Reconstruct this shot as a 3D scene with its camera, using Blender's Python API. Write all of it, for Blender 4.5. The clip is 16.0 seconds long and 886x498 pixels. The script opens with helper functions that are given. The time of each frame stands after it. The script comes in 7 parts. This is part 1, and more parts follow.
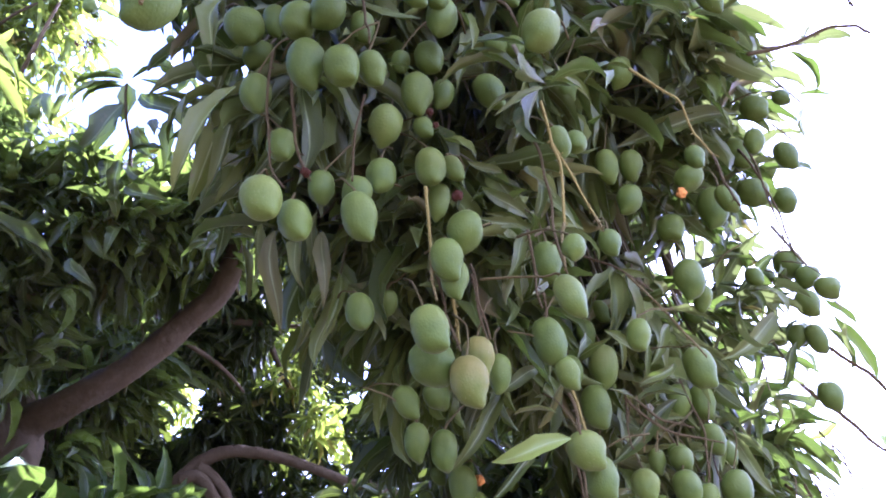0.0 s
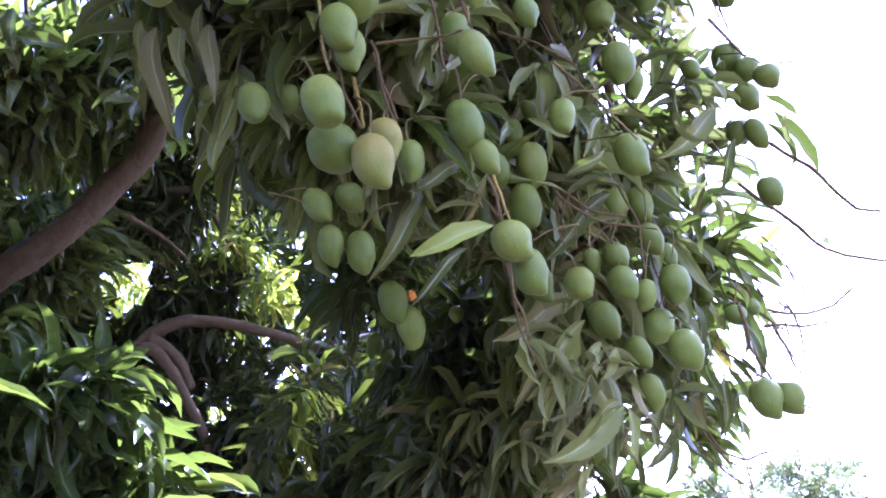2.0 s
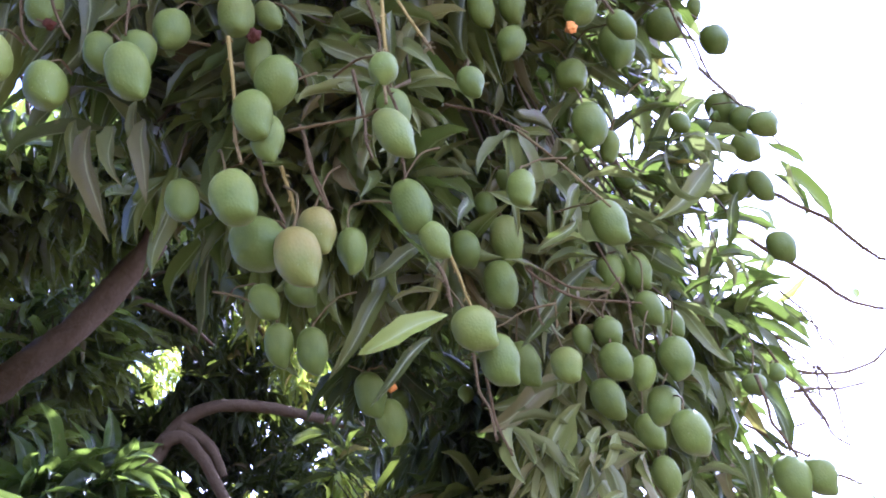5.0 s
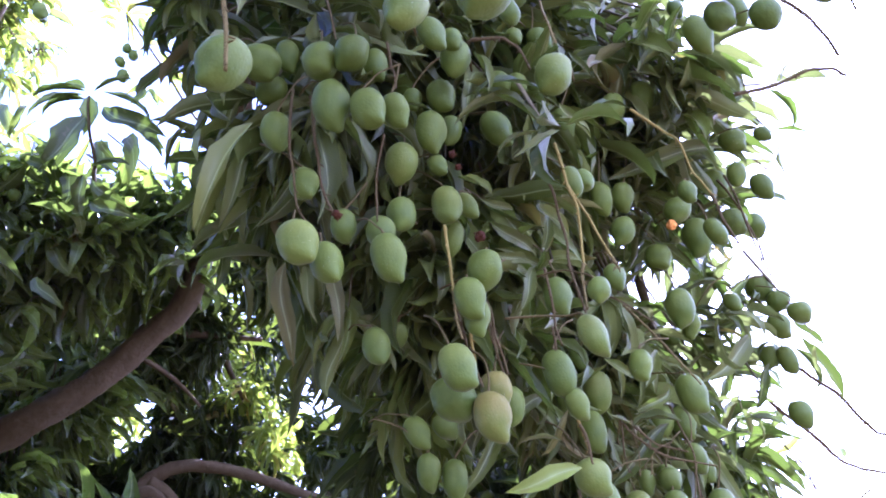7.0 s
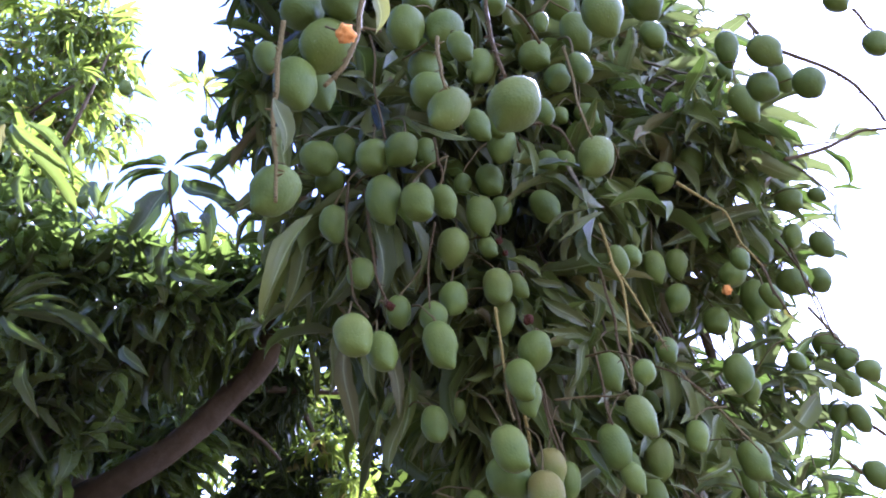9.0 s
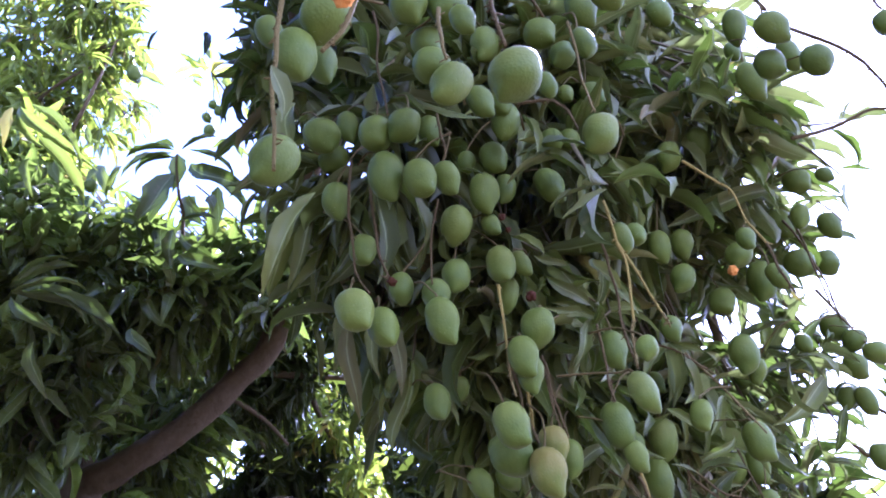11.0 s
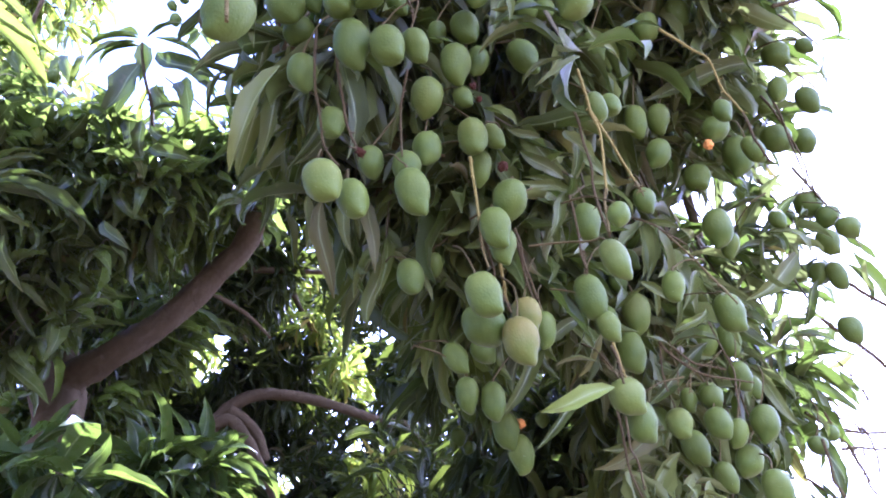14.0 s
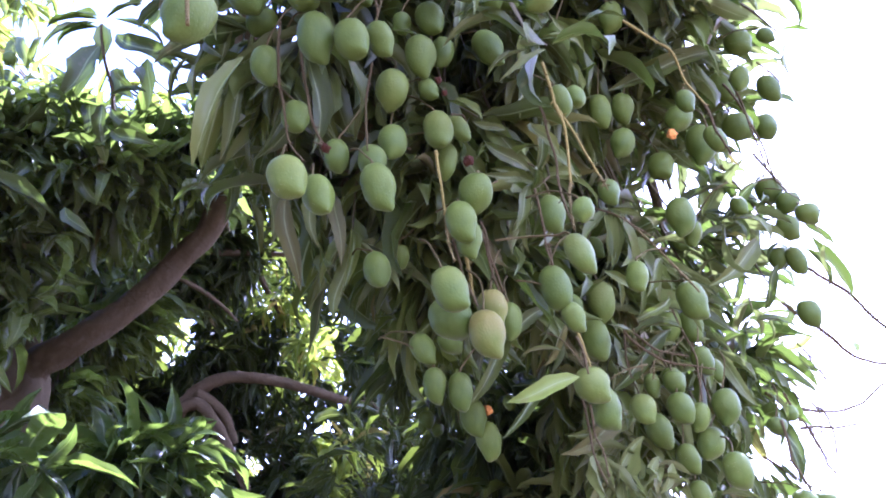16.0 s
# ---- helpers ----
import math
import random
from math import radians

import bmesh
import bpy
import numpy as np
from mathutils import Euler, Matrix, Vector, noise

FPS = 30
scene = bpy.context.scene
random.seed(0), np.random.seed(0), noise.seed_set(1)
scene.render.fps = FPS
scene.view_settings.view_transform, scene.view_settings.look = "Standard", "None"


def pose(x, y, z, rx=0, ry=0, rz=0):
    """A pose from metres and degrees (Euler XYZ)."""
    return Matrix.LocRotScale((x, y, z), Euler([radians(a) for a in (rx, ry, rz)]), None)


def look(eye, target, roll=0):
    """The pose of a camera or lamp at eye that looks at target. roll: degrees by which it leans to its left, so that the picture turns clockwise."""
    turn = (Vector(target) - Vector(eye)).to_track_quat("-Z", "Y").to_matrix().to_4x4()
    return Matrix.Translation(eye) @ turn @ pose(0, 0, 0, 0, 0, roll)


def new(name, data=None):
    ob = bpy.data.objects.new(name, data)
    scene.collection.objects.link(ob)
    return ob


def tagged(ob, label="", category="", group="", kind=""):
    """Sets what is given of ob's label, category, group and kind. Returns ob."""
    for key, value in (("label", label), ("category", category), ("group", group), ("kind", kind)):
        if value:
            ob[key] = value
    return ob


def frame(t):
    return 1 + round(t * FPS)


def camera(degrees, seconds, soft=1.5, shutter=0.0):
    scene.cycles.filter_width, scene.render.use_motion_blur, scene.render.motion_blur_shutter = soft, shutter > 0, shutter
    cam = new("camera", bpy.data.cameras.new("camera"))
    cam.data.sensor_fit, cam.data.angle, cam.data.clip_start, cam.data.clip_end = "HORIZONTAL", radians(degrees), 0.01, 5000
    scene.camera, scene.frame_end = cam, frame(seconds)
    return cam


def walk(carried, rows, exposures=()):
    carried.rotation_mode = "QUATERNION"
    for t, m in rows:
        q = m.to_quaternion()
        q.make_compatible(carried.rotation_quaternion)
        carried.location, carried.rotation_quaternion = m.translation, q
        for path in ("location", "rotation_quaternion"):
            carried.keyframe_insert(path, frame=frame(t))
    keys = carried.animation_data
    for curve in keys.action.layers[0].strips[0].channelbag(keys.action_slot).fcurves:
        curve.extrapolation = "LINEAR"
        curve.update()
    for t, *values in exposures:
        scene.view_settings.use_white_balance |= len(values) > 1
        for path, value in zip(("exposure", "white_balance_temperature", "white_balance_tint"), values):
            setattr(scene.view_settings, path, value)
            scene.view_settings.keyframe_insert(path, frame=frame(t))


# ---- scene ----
cam = camera(55.9, 16.0, soft=1.9)
ROWS = [     # seconds, eye, then degrees of turn to the left, of tilt upwards and of lean
    (0, -0.0035, 0.0147, 1.5964, -3.30, 31.10, -5.84),
    (0.5, 0.0104, 0.0495, 1.5692, -4.06, 27.88, -6.48),
    (1, 0.0423, 0.0764, 1.5408, -5.15, 25.33, -7.78),
    (1.5, 0.0687, 0.1076, 1.5227, -5.81, 23.20, -9.38),
    (2, 0.0791, 0.2125, 1.4956, -5.06, 22.47, -10.31),
    (2.5, 0.0961, 0.4410, 1.4548, -4.71, 22.84, -11.06),
    (3, 0.2389, 0.5306, 1.4417, -2.22, 24.19, -13.62),
    (3.5, 0.3416, 0.5572, 1.4372, -0.01, 26.57, -15.47),
    (6, 0.0537, 0.0639, 1.6566, -3.29, 28.11, -10.76),
    (6.5, -0.1016, -0.0199, 1.6651, -3.94, 30.92, -9.70),
    (7, -0.1630, -0.0502, 1.6497, -8.54, 30.68, -8.39),
    (7.5, -0.1013, -0.1131, 1.6621, -10.01, 31.61, -8.61),
    (8, -0.0836, -0.1388, 1.6616, -7.46, 32.85, -8.22),
    (8.5, -0.1058, -0.1552, 1.6708, -4.08, 33.37, -7.41),
    (9, -0.1112, -0.1627, 1.6800, -2.78, 33.98, -7.24),
    (11.5, -0.0961, -0.1325, 1.6572, -1.84, 32.72, -6.59),
    (12, -0.0936, -0.1247, 1.6566, -2.12, 31.62, -6.34),
    (12.5, -0.0956, -0.1429, 1.6607, -2.39, 31.62, -6.14),
    (13, -0.1008, -0.1407, 1.6672, -2.14, 31.05, -6.50),
    (13.5, -0.0972, -0.1123, 1.6510, -1.93, 28.96, -6.72),
    (14, -0.0855, -0.0939, 1.6245, -2.38, 26.43, -7.72),
    (14.5, -0.0781, -0.0778, 1.5959, -3.21, 24.04, -9.53),
    (15, -0.0791, -0.0675, 1.5790, -3.73, 22.32, -10.03),
    (15.5, -0.0756, -0.0654, 1.5919, -4.17, 22.12, -9.41),
    (16, -0.0788, -0.1135, 1.6516, -4.54, 24.52, -9.03),
]
EXPOSURES = [
    (0.0, 3.82, 4640, 54), (1.0, 3.86, 4640, 54), (2.0, 3.80, 4640, 54), (3.5, 3.94, 4640, 54), (6.0, 3.91, 4640, 54), (7.0, 3.88, 4620, 53), (8.0, 3.42, 4580, 50),
    (9.0, 3.38, 4580, 48), (11.5, 3.55, 4590, 51), (13.0, 3.86, 4600, 54), (14.0, 4.00, 4600, 54), (15.0, 4.00, 4600, 54), (16.0, 4.02, 4600, 55),
]
walk(cam, [(t, pose(x, y, z, 90 + tilt, 0, turn) @ pose(0, 0, 0, 0, 0, lean)) for t, x, y, z, turn, tilt, lean in ROWS], EXPOSURES)

# ---- light: bright, partly clouded tropical sky, sun high behind the tree ----
SUN_EL, SUN_AZ = 52.0, 38.0          # azimuth in degrees from +y towards +x
world = bpy.data.worlds.new("sky")
scene.world = world
world.use_nodes = True
wn, wl = world.node_tree.nodes, world.node_tree.links
wn.clear()
w_out = wn.new("ShaderNodeOutputWorld")
w_bg = wn.new("ShaderNodeBackground")
w_sky = wn.new("ShaderNodeTexSky")
w_sky.sky_type, w_sky.sun_disc = "NISHITA", False
w_sky.sun_elevation, w_sky.sun_rotation = radians(SUN_EL), radians(SUN_AZ)
w_sky.air_density, w_sky.dust_density = 1.0, 1.0
w_co = wn.new("ShaderNodeTexCoord")
w_noise = wn.new("ShaderNodeTexNoise")
w_noise.inputs["Scale"].default_value, w_noise.inputs["Detail"].default_value = 2.6, 6.0
w_noise.inputs["Roughness"].default_value = 0.55
w_ramp = wn.new("ShaderNodeValToRGB")
w_ramp.color_ramp.elements[0].position, w_ramp.color_ramp.elements[1].position = 0.38, 0.72
w_ramp.color_ramp.elements[0].color = (0.04, 0.04, 0.04, 1)
w_mix = wn.new("ShaderNodeMix")
w_mix.data_type = "RGBA"
w_mix.inputs["B"].default_value = (10.0, 10.4, 10.8, 1)
wl.new(w_co.outputs["Generated"], w_noise.inputs["Vector"])
# lean towards +x added to light the right side of the crown
w_sep = wn.new("ShaderNodeVectorMath")     # cloud thickens downwards and towards +x
w_sep.operation = "DOT_PRODUCT"
w_sep.inputs[1].default_value = (0.50, -0.10, -1.05)
w_haze = wn.new("ShaderNodeMath")
w_haze.operation, w_haze.inputs[1].default_value, w_haze.inputs[2].default_value = "MULTIPLY_ADD", 1.0, 0.54
w_sum = wn.new("ShaderNodeMath")
wl.new(w_co.outputs["Generated"], w_sep.inputs[0])
wl.new(w_sep.outputs["Value"], w_haze.inputs[0])
wl.new(w_haze.outputs[0], w_sum.inputs[0])
wl.new(w_noise.outputs["Fac"], w_sum.inputs[1])
wl.new(w_sum.outputs[0], w_ramp.inputs["Fac"])
wl.new(w_ramp.outputs["Color"], w_mix.inputs["Factor"])
wl.new(w_sky.outputs["Color"], w_mix.inputs["A"])
wl.new(w_mix.outputs["Result"], w_bg.inputs["Color"])
w_bg.inputs["Strength"].default_value = 0.068
wl.new(w_bg.outputs["Background"], w_out.inputs["Surface"])

sun_data = bpy.data.lights.new("sun", "SUN")
sun_data.energy, sun_data.angle, sun_data.color = 4.0, radians(0.6), (1.0, 0.95, 0.86)
sun = new("sun", sun_data)
el, az = radians(SUN_EL), radians(SUN_AZ)
sun_from = Vector((math.sin(az) * math.cos(el), math.cos(az) * math.cos(el), math.sin(el)))
sun.matrix_world = look(sun_from * 40, (0, 0, 0))


# ---- materials ----
def material(name):
    m = bpy.data.materials.new(name)
    m.use_nodes = True
    nodes, links = m.node_tree.nodes, m.node_tree.links
    return m, nodes, links, nodes["Principled BSDF"]


def node(nodes, kind, **inputs):
    n = nodes.new(kind)
    for key, value in inputs.items():
        n.inputs[key].default_value = value
    return n


def math_node(nodes, links, op, a, b=None):
    n = nodes.new("ShaderNodeMath")
    n.operation = op
    for i, v in enumerate((a, b)):
        if v is None:
            continue
        if isinstance(v, (int, float)):
            n.inputs[i].default_value = v
        else:
            links.new(v, n.inputs[i])
    return n.outputs[0]


def mixed(nodes, links, fac, a, b, blend="MIX"):
    n = nodes.new("ShaderNodeMix")
    n.data_type, n.blend_type = "RGBA", blend
    for key, v in (("Factor", fac), ("A", a), ("B", b)):
        if isinstance(v, (int, float)):
            n.inputs[key].default_value = v
        elif isinstance(v, tuple):
            n.inputs[key].default_value = (*v, 1)
        else:
            links.new(v, n.inputs[key])
    return n.outputs["Result"]


def leaf_material(name, dark, light, glow, yellow, share, single=False, gloss=0.36, thin=0.25):
    """Mango leaf: waxy, with a pale midrib and side veins; thin enough that light shines through."""
    m, nodes, links, bsdf = material(name)
    if single:
        rnd = nodes.new("ShaderNodeObjectInfo").outputs["Random"]
    else:
        rnd = nodes.new("ShaderNodeNewGeometry").outputs["Random Per Island"]
    uv = nodes.new("ShaderNodeTexCoord").outputs["UV"]
    sep = nodes.new("ShaderNodeSeparateXYZ")
    links.new(uv, sep.inputs[0])
    across = math_node(nodes, links, "ABSOLUTE", math_node(nodes, links, "SUBTRACT", sep.outputs[0], 0.5))
    rib = math_node(nodes, links, "LESS_THAN", across, 0.035)
    veins = math_node(nodes, links, "SINE", math_node(nodes, links, "MULTIPLY", math_node(nodes, links, "SUBTRACT", sep.outputs[1], math_node(nodes, links, "MULTIPLY", across, 0.22)), 120.0))
    veins = math_node(nodes, links, "MULTIPLY", math_node(nodes, links, "POWER", math_node(nodes, links, "ABSOLUTE", veins), 6.0), 0.2)
    base = mixed(nodes, links, rnd, dark, light)
    old = math_node(nodes, links, "GREATER_THAN", math_node(nodes, links, "FRACT", math_node(nodes, links, "MULTIPLY", rnd, 37.0)), 1.0 - share)
    base = mixed(nodes, links, old, base, yellow)
    spots = node(nodes, "ShaderNodeTexNoise", Scale=26.0, Detail=5.0)
    links.new(nodes.new("ShaderNodeNewGeometry").outputs["Position"], spots.inputs["Vector"])
    stain = math_node(nodes, links, "MULTIPLY", math_node(nodes, links, "GREATER_THAN", spots.outputs["Fac"], 0.66), 0.55)
    base = mixed(nodes, links, stain, base, (0.10, 0.085, 0.03))
    base = mixed(nodes, links, veins, base, light)
    base = mixed(nodes, links, math_node(nodes, links, "MULTIPLY", rib, 0.65), base, (0.20, 0.24, 0.09))
    links.new(base, bsdf.inputs["Base Color"])
    rough = math_node(nodes, links, "ADD", math_node(nodes, links, "MULTIPLY", spots.outputs["Fac"], 0.3), gloss - 0.12)
    links.new(rough, bsdf.inputs["Roughness"])
    bsdf.inputs["Specular IOR Level"].default_value = 0.19
    trans = nodes.new("ShaderNodeBsdfTranslucent")
    through_colour = mixed(nodes, links, old, glow, (0.24, 0.21, 0.03))
    through_colour = mixed(nodes, links, math_node(nodes, links, "MULTIPLY", rnd, 0.5), through_colour, (0.5 * glow[0], 0.6 * glow[1], 0.5 * glow[2]))
    links.new(through_colour, trans.inputs["Color"])
    mix = nodes.new("ShaderNodeMixShader")
    mix.inputs[0].default_value = thin
    links.new(bsdf.outputs[0], mix.inputs[1])
    links.new(trans.outputs[0], mix.inputs[2])
    bump = node(nodes, "ShaderNodeBump", Strength=0.35, Distance=0.002)
    links.new(math_node(nodes, links, "ADD", veins, rib), bump.inputs["Height"])
    links.new(bump.outputs[0], bsdf.inputs["Normal"])
    links.new(mix.outputs[0], nodes["Material Output"].inputs["Surface"])
    return m


OLD_LEAF = (0.12, 0.10, 0.035)
LEAF = leaf_material("mango_leaf", (0.021, 0.029, 0.006), (0.078, 0.090, 0.014), (0.14, 0.21, 0.02), OLD_LEAF, 0.02, thin=0.20)
LEAF_ONE = leaf_material("mango_leaf_near", (0.026, 0.034, 0.007), (0.086, 0.098, 0.016), (0.14, 0.21, 0.02), OLD_LEAF, 0.0, single=True, thin=0.12)
# leaf colour of the left crown, with its shade mixed in
LEAF_SIDE_SHADE = leaf_material("mango_leaf_side_shade", (0.026, 0.037, 0.013), (0.068, 0.084, 0.021), (0.28, 0.38, 0.04), OLD_LEAF, 0.015, gloss=0.26, thin=0.24)
LEAF_LOW = leaf_material("mango_leaf_low", (0.018, 0.032, 0.007), (0.042, 0.064, 0.014), (0.23, 0.33, 0.03), OLD_LEAF, 0.004, gloss=0.26, thin=0.24)
# lit copy of the leaf, backlight put into its yellow-green base
LEAF_YELLOW_LIT = leaf_material("mango_leaf_yellow_lit", (0.08, 0.12, 0.02), (0.16, 0.20, 0.035), (0.46, 0.54, 0.04), (0.34, 0.27, 0.04), 0.08, thin=0.52)
# lit copy: the sun on the left tree put into the leaf colour
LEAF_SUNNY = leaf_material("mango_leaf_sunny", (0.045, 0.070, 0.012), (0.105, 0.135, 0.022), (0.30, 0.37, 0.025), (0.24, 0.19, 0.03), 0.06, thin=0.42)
LEAF_LIME = leaf_material("mango_leaf_lime", (0.10, 0.135, 0.022), (0.145, 0.18, 0.032), (0.34, 0.42, 0.05), (0.25, 0.3, 0.08), 0.0, single=True)
# for single leaves, likewise with sunlight in the base colour
LEAF_YELLOW_LIT_ONE = leaf_material("mango_leaf_sunlit", (0.045, 0.068, 0.016), (0.095, 0.118, 0.026), (0.20, 0.25, 0.025), (0.30, 0.25, 0.05), 0.08, single=True, thin=0.4)
LEAF_OLIVE = leaf_material("mango_leaf_olive", (0.048, 0.062, 0.015), (0.090, 0.103, 0.027), (0.22, 0.22, 0.03), (0.072, 0.070, 0.022), 0.2, single=True, gloss=0.45)
# shaded copy of the leaf: darkness under the trees put into its colour
LEAF_SHADE = leaf_material("mango_leaf_shade", (0.011, 0.017, 0.004), (0.028, 0.038, 0.009), (0.20, 0.26, 0.02), OLD_LEAF, 0.01, gloss=0.50, thin=0.18)
# pale olive leaves, brightened further for sheen and haze on the open side
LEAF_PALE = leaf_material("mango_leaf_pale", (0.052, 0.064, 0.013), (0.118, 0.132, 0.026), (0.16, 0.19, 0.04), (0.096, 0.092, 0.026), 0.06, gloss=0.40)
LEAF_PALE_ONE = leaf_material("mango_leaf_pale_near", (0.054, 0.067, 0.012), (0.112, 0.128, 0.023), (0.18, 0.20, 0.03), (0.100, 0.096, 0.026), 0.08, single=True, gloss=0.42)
LEAF_FAR = leaf_material("far_leaf", (0.07, 0.10, 0.04), (0.14, 0.18, 0.07), (0.25, 0.32, 0.08), (0.2, 0.18, 0.06), 0.05)


def mango_material(name, low, high, blush, amount):
    m, nodes, links, bsdf = material(name)
    co = nodes.new("ShaderNodeTexCoord").outputs["Object"]
    rnd = nodes.new("ShaderNodeObjectInfo").outputs["Random"]
    soft = node(nodes, "ShaderNodeTexNoise", Scale=1.6, Detail=3.0)
    links.new(co, soft.inputs["Vector"])
    fac = math_node(nodes, links, "ADD", math_node(nodes, links, "MULTIPLY", soft.outputs["Fac"], 0.7), math_node(nodes, links, "MULTIPLY", rnd, 0.5))
    base = mixed(nodes, links, math_node(nodes, links, "SUBTRACT", fac, 0.15), low, high)
    dots = node(nodes, "ShaderNodeTexVoronoi", Scale=8.0)
    links.new(co, dots.inputs["Vector"])
    speck = math_node(nodes, links, "MULTIPLY", math_node(nodes, links, "LESS_THAN", dots.outputs["Distance"], 0.075), math_node(nodes, links, "MULTIPLY", rnd, 0.8))
    base = mixed(nodes, links, speck, base, (0.45, 0.48, 0.34))
    scar = node(nodes, "ShaderNodeTexNoise", Scale=5.0, Detail=6.0, Roughness=0.7)
    links.new(co, scar.inputs["Vector"])
    base = mixed(nodes, links, math_node(nodes, links, "MULTIPLY", math_node(nodes, links, "GREATER_THAN", scar.outputs["Fac"], 0.68), 0.45), base, (0.09, 0.08, 0.035))
    sep = nodes.new("ShaderNodeSeparateXYZ")
    links.new(co, sep.inputs[0])
    side = math_node(nodes, links, "ADD", math_node(nodes, links, "MULTIPLY", sep.outputs[2], 0.9), math_node(nodes, links, "MULTIPLY", soft.outputs["Fac"], 1.2))
    warm = nodes.new("ShaderNodeClamp")
    links.new(math_node(nodes, links, "MULTIPLY", math_node(nodes, links, "SUBTRACT", side, 0.05), amount), warm.inputs[0])
    base = mixed(nodes, links, warm.outputs[0], base, blush)
    links.new(base, bsdf.inputs["Base Color"])
    bloom = node(nodes, "ShaderNodeTexNoise", Scale=7.0, Detail=4.0)
    links.new(co, bloom.inputs["Vector"])
    links.new(math_node(nodes, links, "ADD", math_node(nodes, links, "MULTIPLY", bloom.outputs["Fac"], 0.30), 0.40), bsdf.inputs["Roughness"])
    bsdf.inputs["Specular IOR Level"].default_value = 0.12
    bsdf.inputs["Subsurface Weight"].default_value = 0.0
    bump = node(nodes, "ShaderNodeBump", Strength=0.12, Distance=0.004)
    links.new(dots.outputs["Distance"], bump.inputs["Height"])
    links.new(bump.outputs[0], bsdf.inputs["Normal"])
    return m


SKIN = {
    "green": mango_material("mango_green", (0.035, 0.056, 0.005), (0.074, 0.101, 0.010), (0.108, 0.121, 0.016), 0.25),
    "pale": mango_material("mango_pale", (0.046, 0.069, 0.006), (0.085, 0.111, 0.013), (0.132, 0.140, 0.024), 0.35),
    "blush": mango_material("mango_blush", (0.056, 0.075, 0.008), (0.088, 0.098, 0.013), (0.142, 0.112, 0.021), 0.5),
}


def bark_material(name, a, b, scale, strength):
    m, nodes, links, bsdf = material(name)
    co = nodes.new("ShaderNodeNewGeometry").outputs["Position"]
    n1 = node(nodes, "ShaderNodeTexNoise", Scale=scale, Detail=8.0, Roughness=0.65)
    n2 = node(nodes, "ShaderNodeTexNoise", Scale=scale * 0.18, Detail=3.0)
    links.new(co, n1.inputs["Vector"])
    links.new(co, n2.inputs["Vector"])
    base = mixed(nodes, links, n1.outputs["Fac"], a, b)
    base = mixed(nodes, links, math_node(nodes, links, "MULTIPLY", n2.outputs["Fac"], 0.6), base, tuple(0.5 * (p + q) for p, q in zip(a, b)))
    links.new(base, bsdf.inputs["Base Color"])
    bsdf.inputs["Roughness"].default_value = 0.85
    bsdf.inputs["Specular IOR Level"].default_value = 0.08
    bump = node(nodes, "ShaderNodeBump", Strength=strength, Distance=0.018)
    links.new(n1.outputs["Fac"], bump.inputs["Height"])
    links.new(bump.outputs[0], bsdf.inputs["Normal"])
    return m


BARK = bark_material("bark", (0.035, 0.026, 0.012), (0.132, 0.098, 0.050), 18.0, 1.0)
TWIG = bark_material("twig", (0.05, 0.042, 0.018), (0.11, 0.092, 0.040), 60.0, 0.4)
STALKS = {
    "grey": bark_material("stalk_grey", (0.058, 0.046, 0.013), (0.150, 0.120, 0.038), 220.0, 0.6),
    "red": bark_material("stalk_red", (0.032, 0.023, 0.007), (0.094, 0.070, 0.025), 220.0, 0.6),
    "yellow": bark_material("stalk_yellow", (0.10, 0.080, 0.016), (0.20, 0.16, 0.036), 160.0, 0.4),
}
PEDICEL = bark_material("pedicel", (0.036, 0.029, 0.008), (0.088, 0.068, 0.020), 200.0, 0.3)
DRY_ORANGE = bark_material("dry_orange", (0.36, 0.14, 0.02), (0.52, 0.25, 0.045), 120.0, 0.5)
DRY_BROWN = bark_material("dry_brown", (0.020, 0.007, 0.002), (0.055, 0.020, 0.006), 150.0, 0.6)
SOIL = bark_material("dry_soil", (0.085, 0.066, 0.043), (0.16, 0.125, 0.085), 3.0, 0.6)


# ---- building ----
def part(name, bm, mat, parent, label=""):
    me = bpy.data.meshes.new(name)
    bm.to_mesh(me)
    bm.free()
    me.materials.append(mat)
    ob = new(name, me)
    ob.parent = parent
    return tagged(ob, label)


